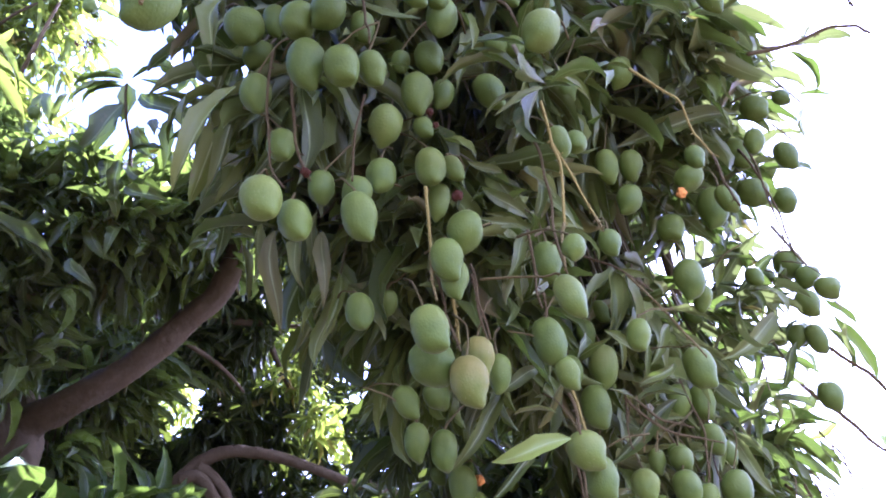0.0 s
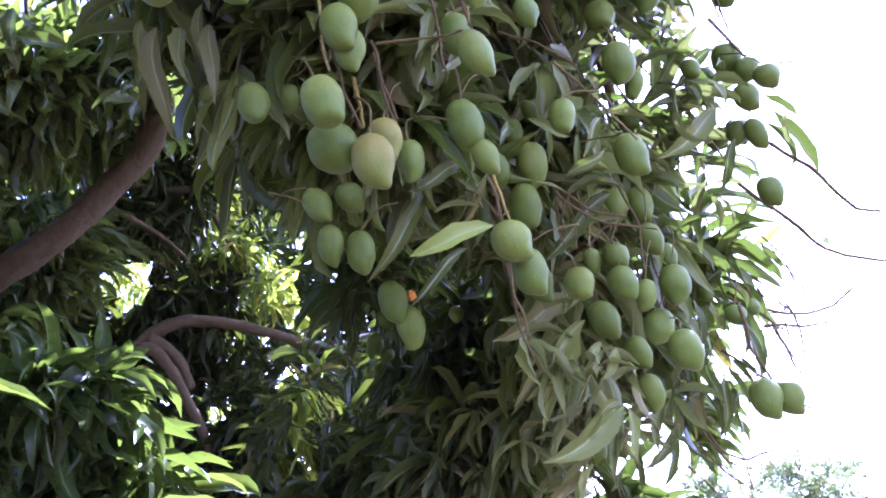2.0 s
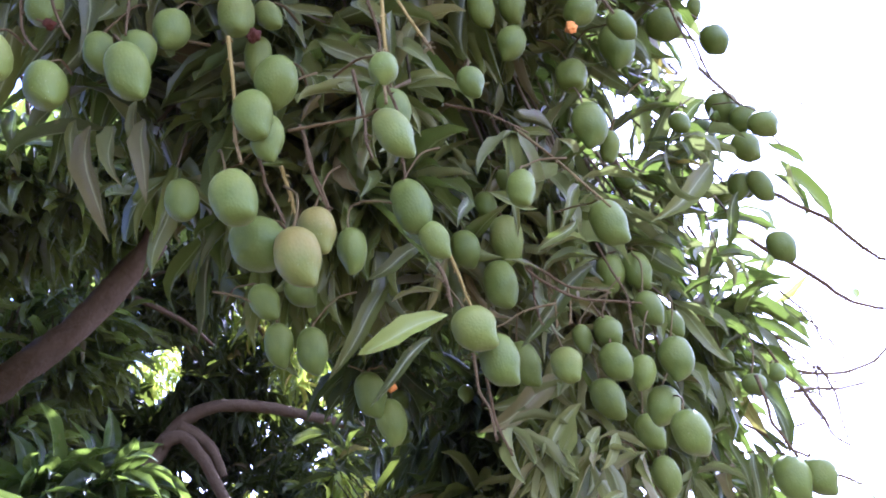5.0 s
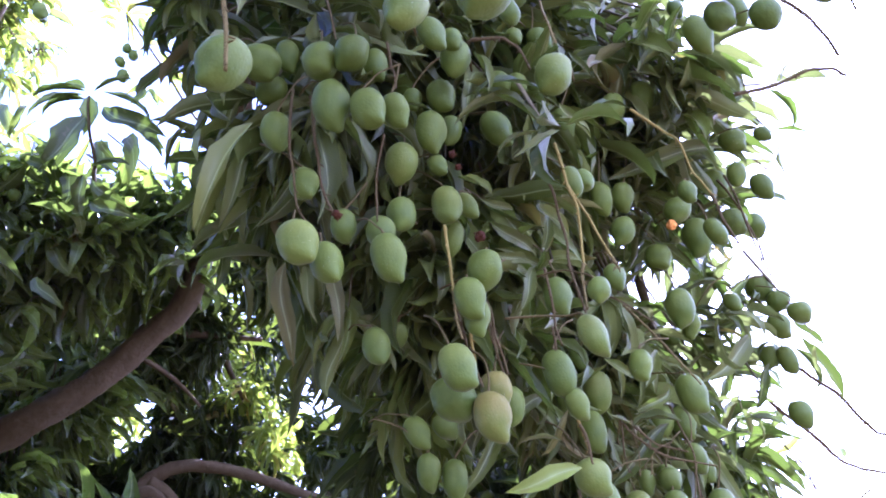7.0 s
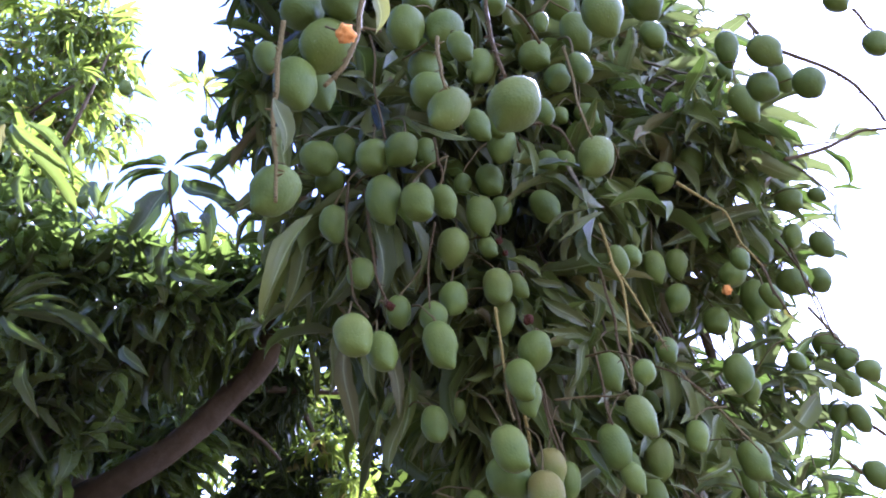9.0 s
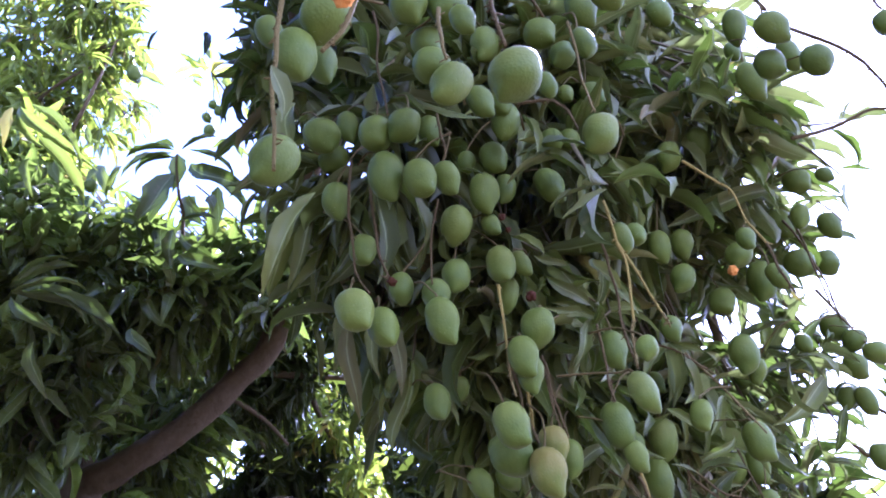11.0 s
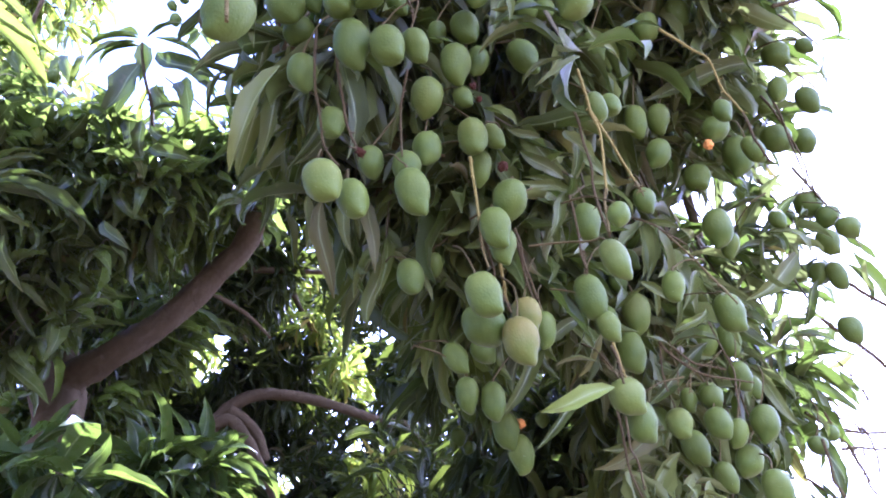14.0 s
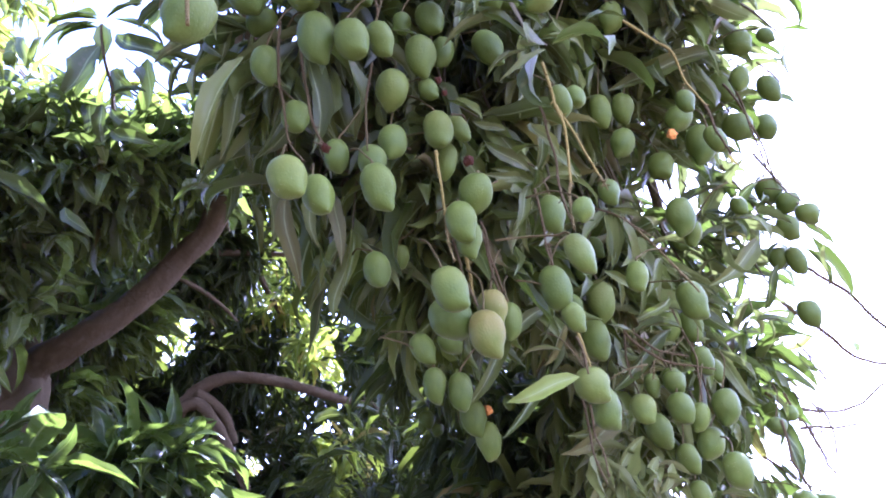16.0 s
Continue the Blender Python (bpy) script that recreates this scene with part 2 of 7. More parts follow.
def tube(bm, points, radii, sides=8, knots=0.0, steps=4):
    """A bent, tapering stem through the points, smoothed between them, closed at both ends."""
    pts = [Vector(p) for p in points]
    line, rad = [], []
    for i in range(len(pts) - 1):
        p0, p1, p2, p3 = pts[max(i - 1, 0)], pts[i], pts[i + 1], pts[min(i + 2, len(pts) - 1)]
        for k in range(steps):
            s = k / steps
            line.append(0.5 * (2 * p1 + (p2 - p0) * s + (2 * p0 - 5 * p1 + 4 * p2 - p3) * s * s + (3 * p1 - p0 - 3 * p2 + p3) * s ** 3))
            rad.append(radii[i] + (radii[i + 1] - radii[i]) * s)
    line.append(pts[-1])
    rad.append(radii[-1])
    rings, side = [], None
    for i, p in enumerate(line):
        d = (line[min(i + 1, len(line) - 1)] - line[max(i - 1, 0)]).normalized()
        side = (d.orthogonal() if side is None else side - d * side.dot(d)).normalized()
        other = d.cross(side)
        ring = []
        for k in range(sides):
            a = 2 * math.pi * k / sides
            r = rad[i] * (1 + knots * noise.noise(p * 9 + Vector((k, 0, 0))))
            ring.append(bm.verts.new(p + (side * math.cos(a) + other * math.sin(a)) * r))
        rings.append(ring)
    for a, b in zip(rings, rings[1:]):
        for k in range(sides):
            f = bm.faces.new((a[k], a[(k + 1) % sides], b[(k + 1) % sides], b[k]))
            f.smooth = True
    bm.faces.new(reversed(rings[0]))
    bm.faces.new(rings[-1])
    return bm


def leaf_template(fold, droop, twist, wave, point, bend=0.0, sway=0.0, across=(-1.0, -0.55, 0.0, 0.55, 1.0), rows=8):
    """Verts, quads and uv of a leaf of length 1 along +y, with a keeled wavy blade, a stalk end and a drip tip."""
    verts, uvs, n = [], [], len(across)
    ang, y, z = 0.25 * droop, 0.0, 0.0
    for i in range(rows):
        s = i / (rows - 1)
        wide = 0.5 * (math.sin(math.pi * min(s, 1) ** (0.8 + point)) ** 0.85) + (0.035 if s < 0.06 else 0.0)
        wide = max(wide, 0.012)
        if i:
            ang -= droop / (rows - 1) * (0.4 + 1.5 * s * s + 0.35 * math.sin(7 * s + 5 * bend))
            y += math.cos(ang) / (rows - 1)
            z += math.sin(ang) / (rows - 1)
        tw = twist * s * s
        up = (-math.sin(ang), math.cos(ang))
        for k, u in enumerate(across):
            edge = wide * (1 + 0.10 * wave * math.sin(s * 19 + (2.1 if u < 0 else 0.0)) * u * u)
            keel = abs(u) - 0.3 * u * u
            lift = 0.24 * fold * 1.7 * keel * wide + 0.052 * wave * math.sin(s * 15 + (2.6 if u < 0 else 0.4)) * u * u * wide
            xx = u * edge * math.cos(tw) * (1 - 0.25 * fold * abs(u)) + bend * s * s + sway * math.sin(2 * math.pi * s)
            h = lift + 0.20 * u * wide * math.sin(tw)
            verts.append((xx, y + up[0] * h, z + up[1] * h))
            uvs.append((0.5 + 0.5 * u, s))
    quads = []
    for i in range(rows - 1):
        for k in range(n - 1):
            a = i * n + k
            quads.append((a, a + 1, a + n + 1, a + n))
    return np.array(verts), np.array(quads), np.array(uvs)


LEAF_FORMS = [
    (0.55, 0.9, 0.4, 0.7, 0.05, 0.5, 0.10), (0.80, 0.6, -0.6, 0.9, 0.10, -0.7, 0.12), (0.35, 1.5, 0.5, 0.8, 0.0, 0.3, -0.12),
    (0.60, 0.4, -0.3, 0.8, 0.08, 0.8, 0.08), (0.90, 1.1, 0.9, 1.0, 0.05, -0.9, -0.10), (0.45, 0.8, -0.9, 0.8, 0.12, 0.1, 0.15),
    (0.70, 0.3, 0.5, 1.1, 0.02, -0.4, -0.12), (0.30, 1.9, -0.5, 0.8, 0.06, 0.5, 0.10), (0.95, 0.7, 0.7, 1.0, 0.0, 1.1, 0.0), (0.65, 1.3, -0.8, 1.0, 0.04, -1.2, 0.08),
]
LEAVES = [leaf_template(*f) for f in LEAF_FORMS]
LEAVES_FAR = [leaf_template(*f, across=(-1.0, 0.0, 1.0), rows=7) for f in LEAF_FORMS]


def leaf_mesh(name, mat, verts, quads, uvs):
    me = bpy.data.meshes.new(name)
    me.vertices.add(len(verts))
    me.vertices.foreach_set("co", np.ascontiguousarray(verts, dtype=np.float32).ravel())
    me.loops.add(quads.size)
    me.loops.foreach_set("vertex_index", quads.ravel().astype(np.int32))
    me.polygons.add(len(quads))
    me.polygons.foreach_set("loop_start", np.arange(0, quads.size, 4, dtype=np.int32))
    me.polygons.foreach_set("use_smooth", np.ones(len(quads), dtype=bool))
    me.update(calc_edges=True)
    layer = me.uv_layers.new(name="uv")
    layer.data.foreach_set("uv", np.ascontiguousarray(uvs[quads.ravel()], dtype=np.float32).ravel())
    me.materials.append(mat)
    return me


rng = np.random.default_rng(7)


def unit(a):
    return a / np.maximum(np.linalg.norm(a, axis=-1, keepdims=True), 1e-9)


class Foliage:
    """Collects leaves in whorls at the ends of twigs, then builds them."""

    def __init__(self):
        self.pos, self.way, self.up, self.size, self.wide, self.twigs = [], [], [], [], [], []

    def whorl(self, at, axis, n, length, spread, hang, width=0.22):
        at, axis = np.array(at, float), unit(np.array(axis, float))
        side = unit(np.cross(axis, [0.3, 0.5, 0.81]))
        other = np.cross(axis, side)
        a = np.arange(n) * 2.4 + rng.uniform(0, 6.28)
        sp = spread * rng.uniform(0.5, 1.25, n)
        way = axis * np.cos(sp)[:, None] + (side * np.cos(a)[:, None] + other * np.sin(a)[:, None]) * np.sin(sp)[:, None]
        way = way + np.array([0, 0, -1.0]) * (hang * rng.uniform(0.2, 1.5, n))[:, None] + rng.normal(0, 0.22, (n, 3))
        way = unit(way)
        up = unit(np.array([0, 0, 1.0]) + rng.normal(0, 0.5, (n, 3)) - 0.3 * axis)
        back = rng.uniform(-0.05, 0.02, n)
        self.pos.append(at + axis * back[:, None] + way * 0.012)
        self.way.append(way)
        self.up.append(up)
        self.size.append(length * rng.uniform(0.6, 1.25, n))
        self.wide.append(width * rng.uniform(0.8, 1.25, n))
        self.twigs.append((at, axis))

    def cloud(self, centre, radius, n, length=0.215, shell=0.5, leaves=(8, 13), spread=1.1, hang=0.72, outward=0.8, drop=0.6, width=0.21, pockets=False):
        """n whorls in the outer part of an ellipsoid; their twigs point outward and down."""
        centre, radius = np.array(centre), np.array(radius)
        for _ in range(n):
            d = unit(rng.normal(size=3))
            p = centre + d * radius * (shell + (1 - shell) * rng.uniform() ** 0.6)
            if pockets and noise.noise(Vector(p * 4.6)) < -0.02:
                continue
            axis = d * outward + np.array([0, 0, -drop]) + rng.normal(0, 0.3, 3)
            self.whorl(p, axis, int(rng.integers(*leaves)), length * rng.uniform(0.75, 1.25), spread * rng.uniform(0.7, 1.25), hang * rng.uniform(0.05, 1.35), width)

    def arrays(self):
        return (np.concatenate(self.pos), np.concatenate(self.way), np.concatenate(self.up), np.concatenate(self.size), np.concatenate(self.wide))

    def clear(self, fruit, front, reach, near, wide):
        """The fruit hang outside the leaves: takes away the leaves that would cross the space before a fruit."""
        pos, way, up, size, w = self.arrays()
        keep = np.ones(len(pos), bool)
        front = unit(np.array(front, float))
        for s in (0.05, 0.3, 0.55, 0.8, 1.0):
            p = pos + way * (size * s)[:, None] - np.array([0, 0, 1]) * (size * 0.22 * s * s)[:, None]
            for f in fruit:
                d = p - f[:3]
                along = d @ front
                off = np.linalg.norm(d - along[:, None] * front, axis=1)
                keep &= ~((along > -0.01) & (along < reach) & (off < f[3] * near + wide * np.maximum(along, 0)))
        if reach > 1:
            twigs = []
            for at, axis in self.twigs:
                d = at - np.array([f[:3] for f in fruit])
                along = d @ front
                off = np.linalg.norm(d - along[:, None] * front, axis=1)
                if not ((along > -0.3) & (along < reach) & (off < 1.6 * np.array([f[3] for f in fruit]))).any():
                    twigs.append((at, axis))
            self.twigs = twigs
        self.pos, self.way, self.up, self.size, self.wide = [pos[keep]], [way[keep]], [up[keep]], [size[keep]], [w[keep]]

    def build(self, parent, mat, name="foliage", label="", take=None, forms=None):
        """One mesh of all leaves (but for those in the mask take)."""
        pos, way, up, size, wide = self.arrays()
        if take is not None:
            pos, way, up, size, wide = (a[~take] for a in (pos, way, up, size, wide))
        x = unit(np.cross(way, up))
        z = np.cross(x, way)
        forms = forms or LEAVES
        kind = rng.integers(0, len(forms), len(pos))
        vs, qs, us, base = [], [], [], 0
        for k, (v, q, u) in enumerate(forms):
            m = kind == k
            c = m.sum()
            if not c:
                continue
            w = (v[None, :, 0, None] * (x[m] * wide[m, None])[:, None] + v[None, :, 1, None] * way[m][:, None] + v[None, :, 2, None] * z[m][:, None])
            w = w * size[m, None, None] + pos[m][:, None]
            vs.append(w.reshape(-1, 3))
            qs.append((q[None] + (np.arange(c) * len(v))[:, None, None] + base).reshape(-1, 4))
            us.append(np.tile(u, (c, 1)))
            base += c * len(v)
        ob = new(name, leaf_mesh(name, mat, np.concatenate(vs), np.concatenate(qs), np.concatenate(us)))
        ob.parent = parent
        return tagged(ob, label, kind="stuff")

    def build_twigs(self, parent, mat, root, reach=0.3, radius=0.004, name="twig", skip=1):
        """Thin twigs behind the whorls, running back towards the inside of the crown."""
        vs, qs = [], []
        root = np.array(root)
        for i, (at, axis) in enumerate(self.twigs[::skip]):
            inside = unit(root - at) * 0.6 + np.array([0, 0, 0.5])
            p = [at, at - axis * reach * 0.3 + inside * reach * 0.1, at - axis * reach * 0.35 + inside * reach * 0.7]
            side = unit(np.cross(axis, [0.2, 0.9, 0.4]))
            other = unit(np.cross(axis, side))
            b = len(vs)
            for k, q in enumerate(p):
                r = radius * (0.6 + 0.5 * k)
                for a in range(3):
                    vs.append(q + (side * math.cos(a * 2.094) + other * math.sin(a * 2.094)) * r)
            for k in range(2):
                for a in range(3):
                    qs.append((b + k * 3 + a, b + k * 3 + (a + 1) % 3, b + k * 3 + 3 + (a + 1) % 3, b + k * 3 + 3 + a))
        vs, qs = np.array(vs), np.array(qs)
        ob = new(name, leaf_mesh(name, mat, vs, qs, np.zeros((len(vs), 2))))
        ob.parent = parent
        return tagged(ob, kind="stuff")


def thing(name, at, label, category, group="", kind=""):
    ob = new(name)
    ob.location = at
    ob.empty_display_size = 0.1
    return tagged(ob, label, category, group, kind)


def limb(name, parent, points, radii, mat=None, sides=12, knots=0.25):
    base = Vector(parent.location)
    return part(name, tube(bmesh.new(), [Vector(p) - base for p in points], radii, sides, knots, 6), mat or BARK, parent)


# ---- ground ----
bm = bmesh.new()
N = 60
grid = [[None] * (N + 1) for _ in range(N + 1)]
for i in range(N + 1):
    for j in range(N + 1):
        u, v = 2 * i / N - 1, 2 * j / N - 1
        x, y = 900 * u * abs(u) ** 1.6, 900 * v * abs(v) ** 1.6
        grid[i][j] = bm.verts.new((x, y, 0.10 * noise.noise(Vector((x * 0.25, y * 0.25, 0)))))
for i in range(N):
    for j in range(N):
        bm.faces.new((grid[i][j], grid[i + 1][j], grid[i + 1][j + 1], grid[i][j + 1])).smooth = True
ground = part("ground", bm, SOIL, None)
tagged(ground, "dry brown earth of the orchard", "ground", kind="structure")

# ---- mangoes ----
FRUIT = []      # centre and width of each fruit

def mango_template(beak, neck, flat, bulge, nipple, sinus):
    """Fruit of height 2 and width 2, stem end up: full shoulders, a narrower lower end with a small beak to one side."""
    bm = bmesh.new()
    rings, n, rows = [], 22, 17
    point = Vector((math.sin(beak), 0, -math.cos(beak)))
    for i in range(1, rows):
        s = i / rows
        z = math.cos(math.pi * s)
        r = (1 - abs(z) ** (2.3 + 0.4 * bulge)) ** 0.5 * (1 - neck * s ** 2.4)
        off = 0.34 * s * s - 0.1
        ring = []
        for k in range(n):
            a = 2 * math.pi * k / n
            lump = 1 + 0.08 * noise.noise(Vector((math.cos(a), math.sin(a), z * 1.2 + beak * 9)))
            c = Vector((off + r * lump * math.cos(a), flat * r * lump * math.sin(a), z * (0.97 if z > 0 else 1.0)))
            c.x -= 0.13 * math.exp(-((s - 0.70) / 0.10) ** 2) * max(0.0, math.cos(a)) * sinus
            near = c.normalized().dot(point)
            c *= 1 + nipple * math.exp(-(1 - near) / 0.035) - 0.3 * nipple * math.exp(-((near - 0.78) / 0.10) ** 2)
            ring.append(bm.verts.new(c))
        rings.append(ring)
    top = bm.verts.new((-0.1, 0, 0.93))
    tip = bm.verts.new((0.24, 0, -1.0))
    for k in range(n):
        bm.faces.new((top, rings[0][k], rings[0][(k + 1) % n]))
        bm.faces.new((tip, rings[-1][(k + 1) % n], rings[-1][k]))
    for a, b in zip(rings, rings[1:]):
        for k in range(n):
            bm.faces.new((a[k], b[k], b[(k + 1) % n], a[(k + 1) % n]))
    for f in bm.faces:
        f.smooth = True
    left_x, right_x = min(v.co.x for v in bm.verts), max(v.co.x for v in bm.verts)
    wide = (right_x - left_x) / 2
    low = min(v.co.z for v in bm.verts)
    for v in bm.verts:
        v.co.x = (v.co.x - (left_x + right_x) / 2) / wide
        v.co.y /= wide
        v.co.z = (v.co.z - 0.95) * 2 / (0.95 - low) + 1
    return bm


SHAPES = {}
for tint, mat in SKIN.items():
    SHAPES[tint] = []
    for form in ((0.45, 0.22, 0.94, 0.2, 0.09, 0.8), (0.65, 0.30, 0.90, 0.5, 0.12, 1.2), (0.35, 0.12, 0.96, 0.6, 0.06, 0.5), (0.80, 0.26, 0.92, 0.5, 0.14, 1.4),
                 (0.50, 0.18, 0.90, 0.3, 0.10, 0.9), (0.30, 0.24, 0.95, 0.2, 0.07, 0.4), (0.70, 0.10, 0.93, 0.7, 0.13, 1.1), (0.55, 0.34, 0.91, 0.1, 0.10, 1.0)):
        me = bpy.data.meshes.new("mango_skin")
        b = mango_template(*form)
        b.to_mesh(me)
        b.free()
        me.materials.append(mat)
        SHAPES[tint].append(me)
PEDICELS = []
for k in range(6):
    bend, back, tall = ((0.010, 0.10, 0.10), (-0.016, 0.12, 0.07), (0.004, 0.07, 0.12), (0.020, 0.13, 0.05), (-0.006, 0.09, 0.08), (0.026, 0.06, 0.11))[k]
    way = [(0, 0, -0.004), (bend * 0.2, 0.03 * back, 0.012), (bend * 0.6, 0.18 * back, 0.34 * tall), (bend, 0.5 * back, 0.72 * tall), (bend * 0.7, back, tall)]
    b = tube(bmesh.new(), way, [0.0042, 0.0024, 0.0018, 0.0020, 0.0024], 6, 0.3, 3)
    me = bpy.data.meshes.new("pedicel")
    b.to_mesh(me)
    b.free()
    me.materials.append(PEDICEL)
    PEDICELS.append(me)
mr = random.Random(11)


def mango(x, y, z, wide, tall, tint="green"):
    """A hanging mango with its centre at x, y, z."""
    FRUIT.append((x, y, z, wide))
    ob = new("mango", mr.choice(SHAPES[tint]))
    small = wide < 0.05
    tilt = 7 if not small else 10
    spin = mr.gauss(-5, 34) + mr.choice((0, 0, 0, 180))
    ob.matrix_world = pose(x, y, z, mr.gauss(0, tilt), mr.gauss(0, tilt), spin) @ Matrix.Diagonal((wide / 2, wide / 2, tall / 2, 1))
    label = {"green": "smooth unripe green mango hanging from the tree", "pale": "pale green mango with a dusty bloom hanging from its stalk", "blush": "mango with a peach blush on its shoulder"}[tint]
    if small:
        label = "small unripe green mango hanging among the leaves"
    tagged(ob, label, "mango", "mangoes on the tree")
    st = new("stalk", mr.choice(PEDICELS))
    st.parent = ob
    st.matrix_parent_inverse = Matrix.Diagonal((2 / wide, 2 / wide, 2 / tall, 1))
    st.matrix_basis = pose(-0.04 * wide, 0, 0.48 * tall, 0, 0, mr.gauss(0, 40) - spin)
    return ob


mango(-0.284, 0.719, 2.393, 0.068, 0.083)
mango(-0.255, 0.718, 2.591, 0.067, 0.101)
mango(-0.207, 0.713, 2.660, 0.081, 0.081)
mango(-0.230, 0.827, 2.680, 0.051, 0.082)
mango(-0.327, 0.872, 2.819, 0.051, 0.078)
mango(-0.242, 0.711, 2.745, 0.071, 0.071)
mango(-0.175, 0.673, 2.714, 0.069, 0.069)
mango(-0.076, 0.934, 2.942, 0.075, 0.097)
mango(-0.002, 0.958, 2.953, 0.083, 0.098)
mango(-0.045, 1.004, 2.897, 0.068, 0.078)
mango(-0.044, 0.972, 2.804, 0.073, 0.073)
mango(-0.015, 0.962, 2.742, 0.078, 0.108, "pale")
mango(0.060, 0.722, 2.514, 0.080, 0.076, "pale")
mango(0.055, 1.128, 2.848, 0.054, 0.086)
mango(0.105, 1.281, 3.177, 0.071, 0.110)
mango(0.012, 0.838, 2.770, 0.045, 0.069)
mango(0.111, 1.215, 2.865, 0.066, 0.096)
mango(0.103, 1.182, 2.885, 0.045, 0.057)
mango(0.065, 0.743, 2.760, 0.041, 0.041)
mango(0.231, 1.228, 3.139, 0.078, 0.078)
mango(0.269, 1.224, 3.059, 0.064, 0.064)
mango(0.296, 1.083, 3.050, 0.072, 0.097)
mango(0.265, 0.821, 2.800, 0.075, 0.092)
mango(0.252, 0.986, 2.843, 0.048, 0.075)
mango(0.141, 0.889, 2.650, 0.035, 0.055)
mango(0.289, 1.355, 3.060, 0.041, 0.051)
mango(0.151, 0.806, 2.777, 0.027, 0.042)
mango(0.587, 1.365, 3.323, 0.067, 0.104)
mango(0.297, 1.185, 2.782, 0.076, 0.095, "pale")
mango(-0.166, 1.133, 2.793, 0.070, 0.080)
mango(-0.108, 1.104, 2.782, 0.067, 0.071)
mango(-0.052, 1.265, 2.902, 0.054, 0.083)
mango(-0.287, 1.220, 2.876, 0.086, 0.082)
mango(-0.274, 1.311, 2.886, 0.069, 0.065)
mango(-0.235, 1.272, 2.944, 0.052, 0.081)
mango(-0.261, 1.229, 2.705, 0.062, 0.088)
mango(-0.153, 1.137, 2.685, 0.072, 0.115)
mango(-0.086, 1.114, 2.653, 0.066, 0.084)
mango(-0.034, 1.148, 2.673, 0.056, 0.077)
mango(0.082, 1.288, 2.827, 0.063, 0.088)
mango(0.022, 1.304, 2.836, 0.041, 0.063)
mango(0.049, 1.295, 2.739, 0.068, 0.098)
mango(0.108, 1.387, 2.814, 0.055, 0.085)
mango(0.211, 1.381, 2.806, 0.066, 0.105)
mango(-0.019, 1.306, 2.671, 0.074, 0.087, "pale")
mango(0.058, 1.324, 2.673, 0.041, 0.055)
mango(-0.213, 1.247, 2.590, 0.059, 0.075)
mango(0.063, 1.318, 2.569, 0.067, 0.090, "pale")
mango(0.110, 1.351, 2.587, 0.042, 0.068, "pale")
mango(-0.032, 1.285, 2.532, 0.058, 0.083)
mango(-0.145, 1.288, 2.518, 0.052, 0.070)
mango(-0.077, 1.261, 2.480, 0.057, 0.071)
mango(-0.071, 1.204, 2.389, 0.064, 0.098)
mango(-0.222, 1.118, 2.380, 0.071, 0.088, "pale")
mango(-0.179, 1.190, 2.380, 0.059, 0.089)
mango(0.076, 1.392, 2.539, 0.052, 0.083)
mango(0.114, 1.309, 2.410, 0.071, 0.082)
mango(0.419, 1.459, 2.454, 0.048, 0.062)
mango(0.276, 1.172, 2.280, 0.041, 0.048)
mango(0.314, 1.280, 2.580, 0.044, 0.071)
mango(0.364, 1.350, 2.632, 0.046, 0.062)
mango(0.503, 1.632, 2.770, 0.057, 0.091)
mango(0.574, 1.667, 2.794, 0.060, 0.080)
mango(0.548, 1.662, 2.690, 0.063, 0.082)
mango(0.688, 1.815, 2.694, 0.073, 0.081)
mango(0.861, 2.277, 2.668, 0.056, 0.071)
mango(0.802, 1.790, 2.732, 0.080, 0.117)
mango(0.764, 1.620, 2.646, 0.050, 0.077)
mango(0.713, 1.677, 2.750, 0.074, 0.071)
mango(0.676, 1.527, 2.705, 0.046, 0.060)
mango(0.946, 1.864, 2.952, 0.075, 0.104)
mango(0.900, 1.666, 2.842, 0.054, 0.078)
mango(1.057, 1.820, 2.903, 0.066, 0.090)
mango(1.203, 2.170, 2.987, 0.082, 0.087)
mango(0.942, 1.838, 2.801, 0.085, 0.081)
mango(1.133, 2.146, 2.744, 0.084, 0.092)
mango(1.161, 2.119, 2.683, 0.073, 0.069)
mango(1.152, 2.020, 2.594, 0.071, 0.068)
mango(1.145, 2.136, 2.607, 0.071, 0.086)
mango(1.161, 2.182, 2.517, 0.058, 0.093)
mango(1.123, 2.211, 2.542, 0.059, 0.078)
mango(1.159, 2.410, 2.629, 0.066, 0.070)
mango(0.985, 1.763, 3.027, 0.076, 0.081)
mango(0.959, 1.582, 2.909, 0.042, 0.050)
mango(0.830, 1.218, 2.963, 0.074, 0.078)
mango(0.739, 1.176, 3.034, 0.074, 0.087)
mango(0.763, 1.364, 3.246, 0.067, 0.104)
mango(0.737, 1.240, 2.987, 0.067, 0.079)
mango(0.749, 1.362, 3.051, 0.070, 0.112)
mango(0.838, 1.318, 3.086, 0.058, 0.088)
mango(0.964, 1.659, 3.286, 0.063, 0.088)
mango(1.342, 1.594, 3.447, 0.076, 0.092)
mango(1.191, 1.465, 3.504, 0.074, 0.074)
mango(0.752, 1.724, 3.389, 0.061, 0.097)
mango(0.672, 1.590, 3.058, 0.067, 0.099)
mango(0.645, 1.740, 3.394, 0.062, 0.062)
mango(0.543, 1.609, 3.205, 0.059, 0.092)
mango(0.530, 1.655, 3.000, 0.060, 0.082)
mango(0.560, 1.540, 2.984, 0.064, 0.081)
mango(0.404, 1.481, 2.898, 0.055, 0.079)
mango(0.927, 1.920, 3.481, 0.071, 0.101)
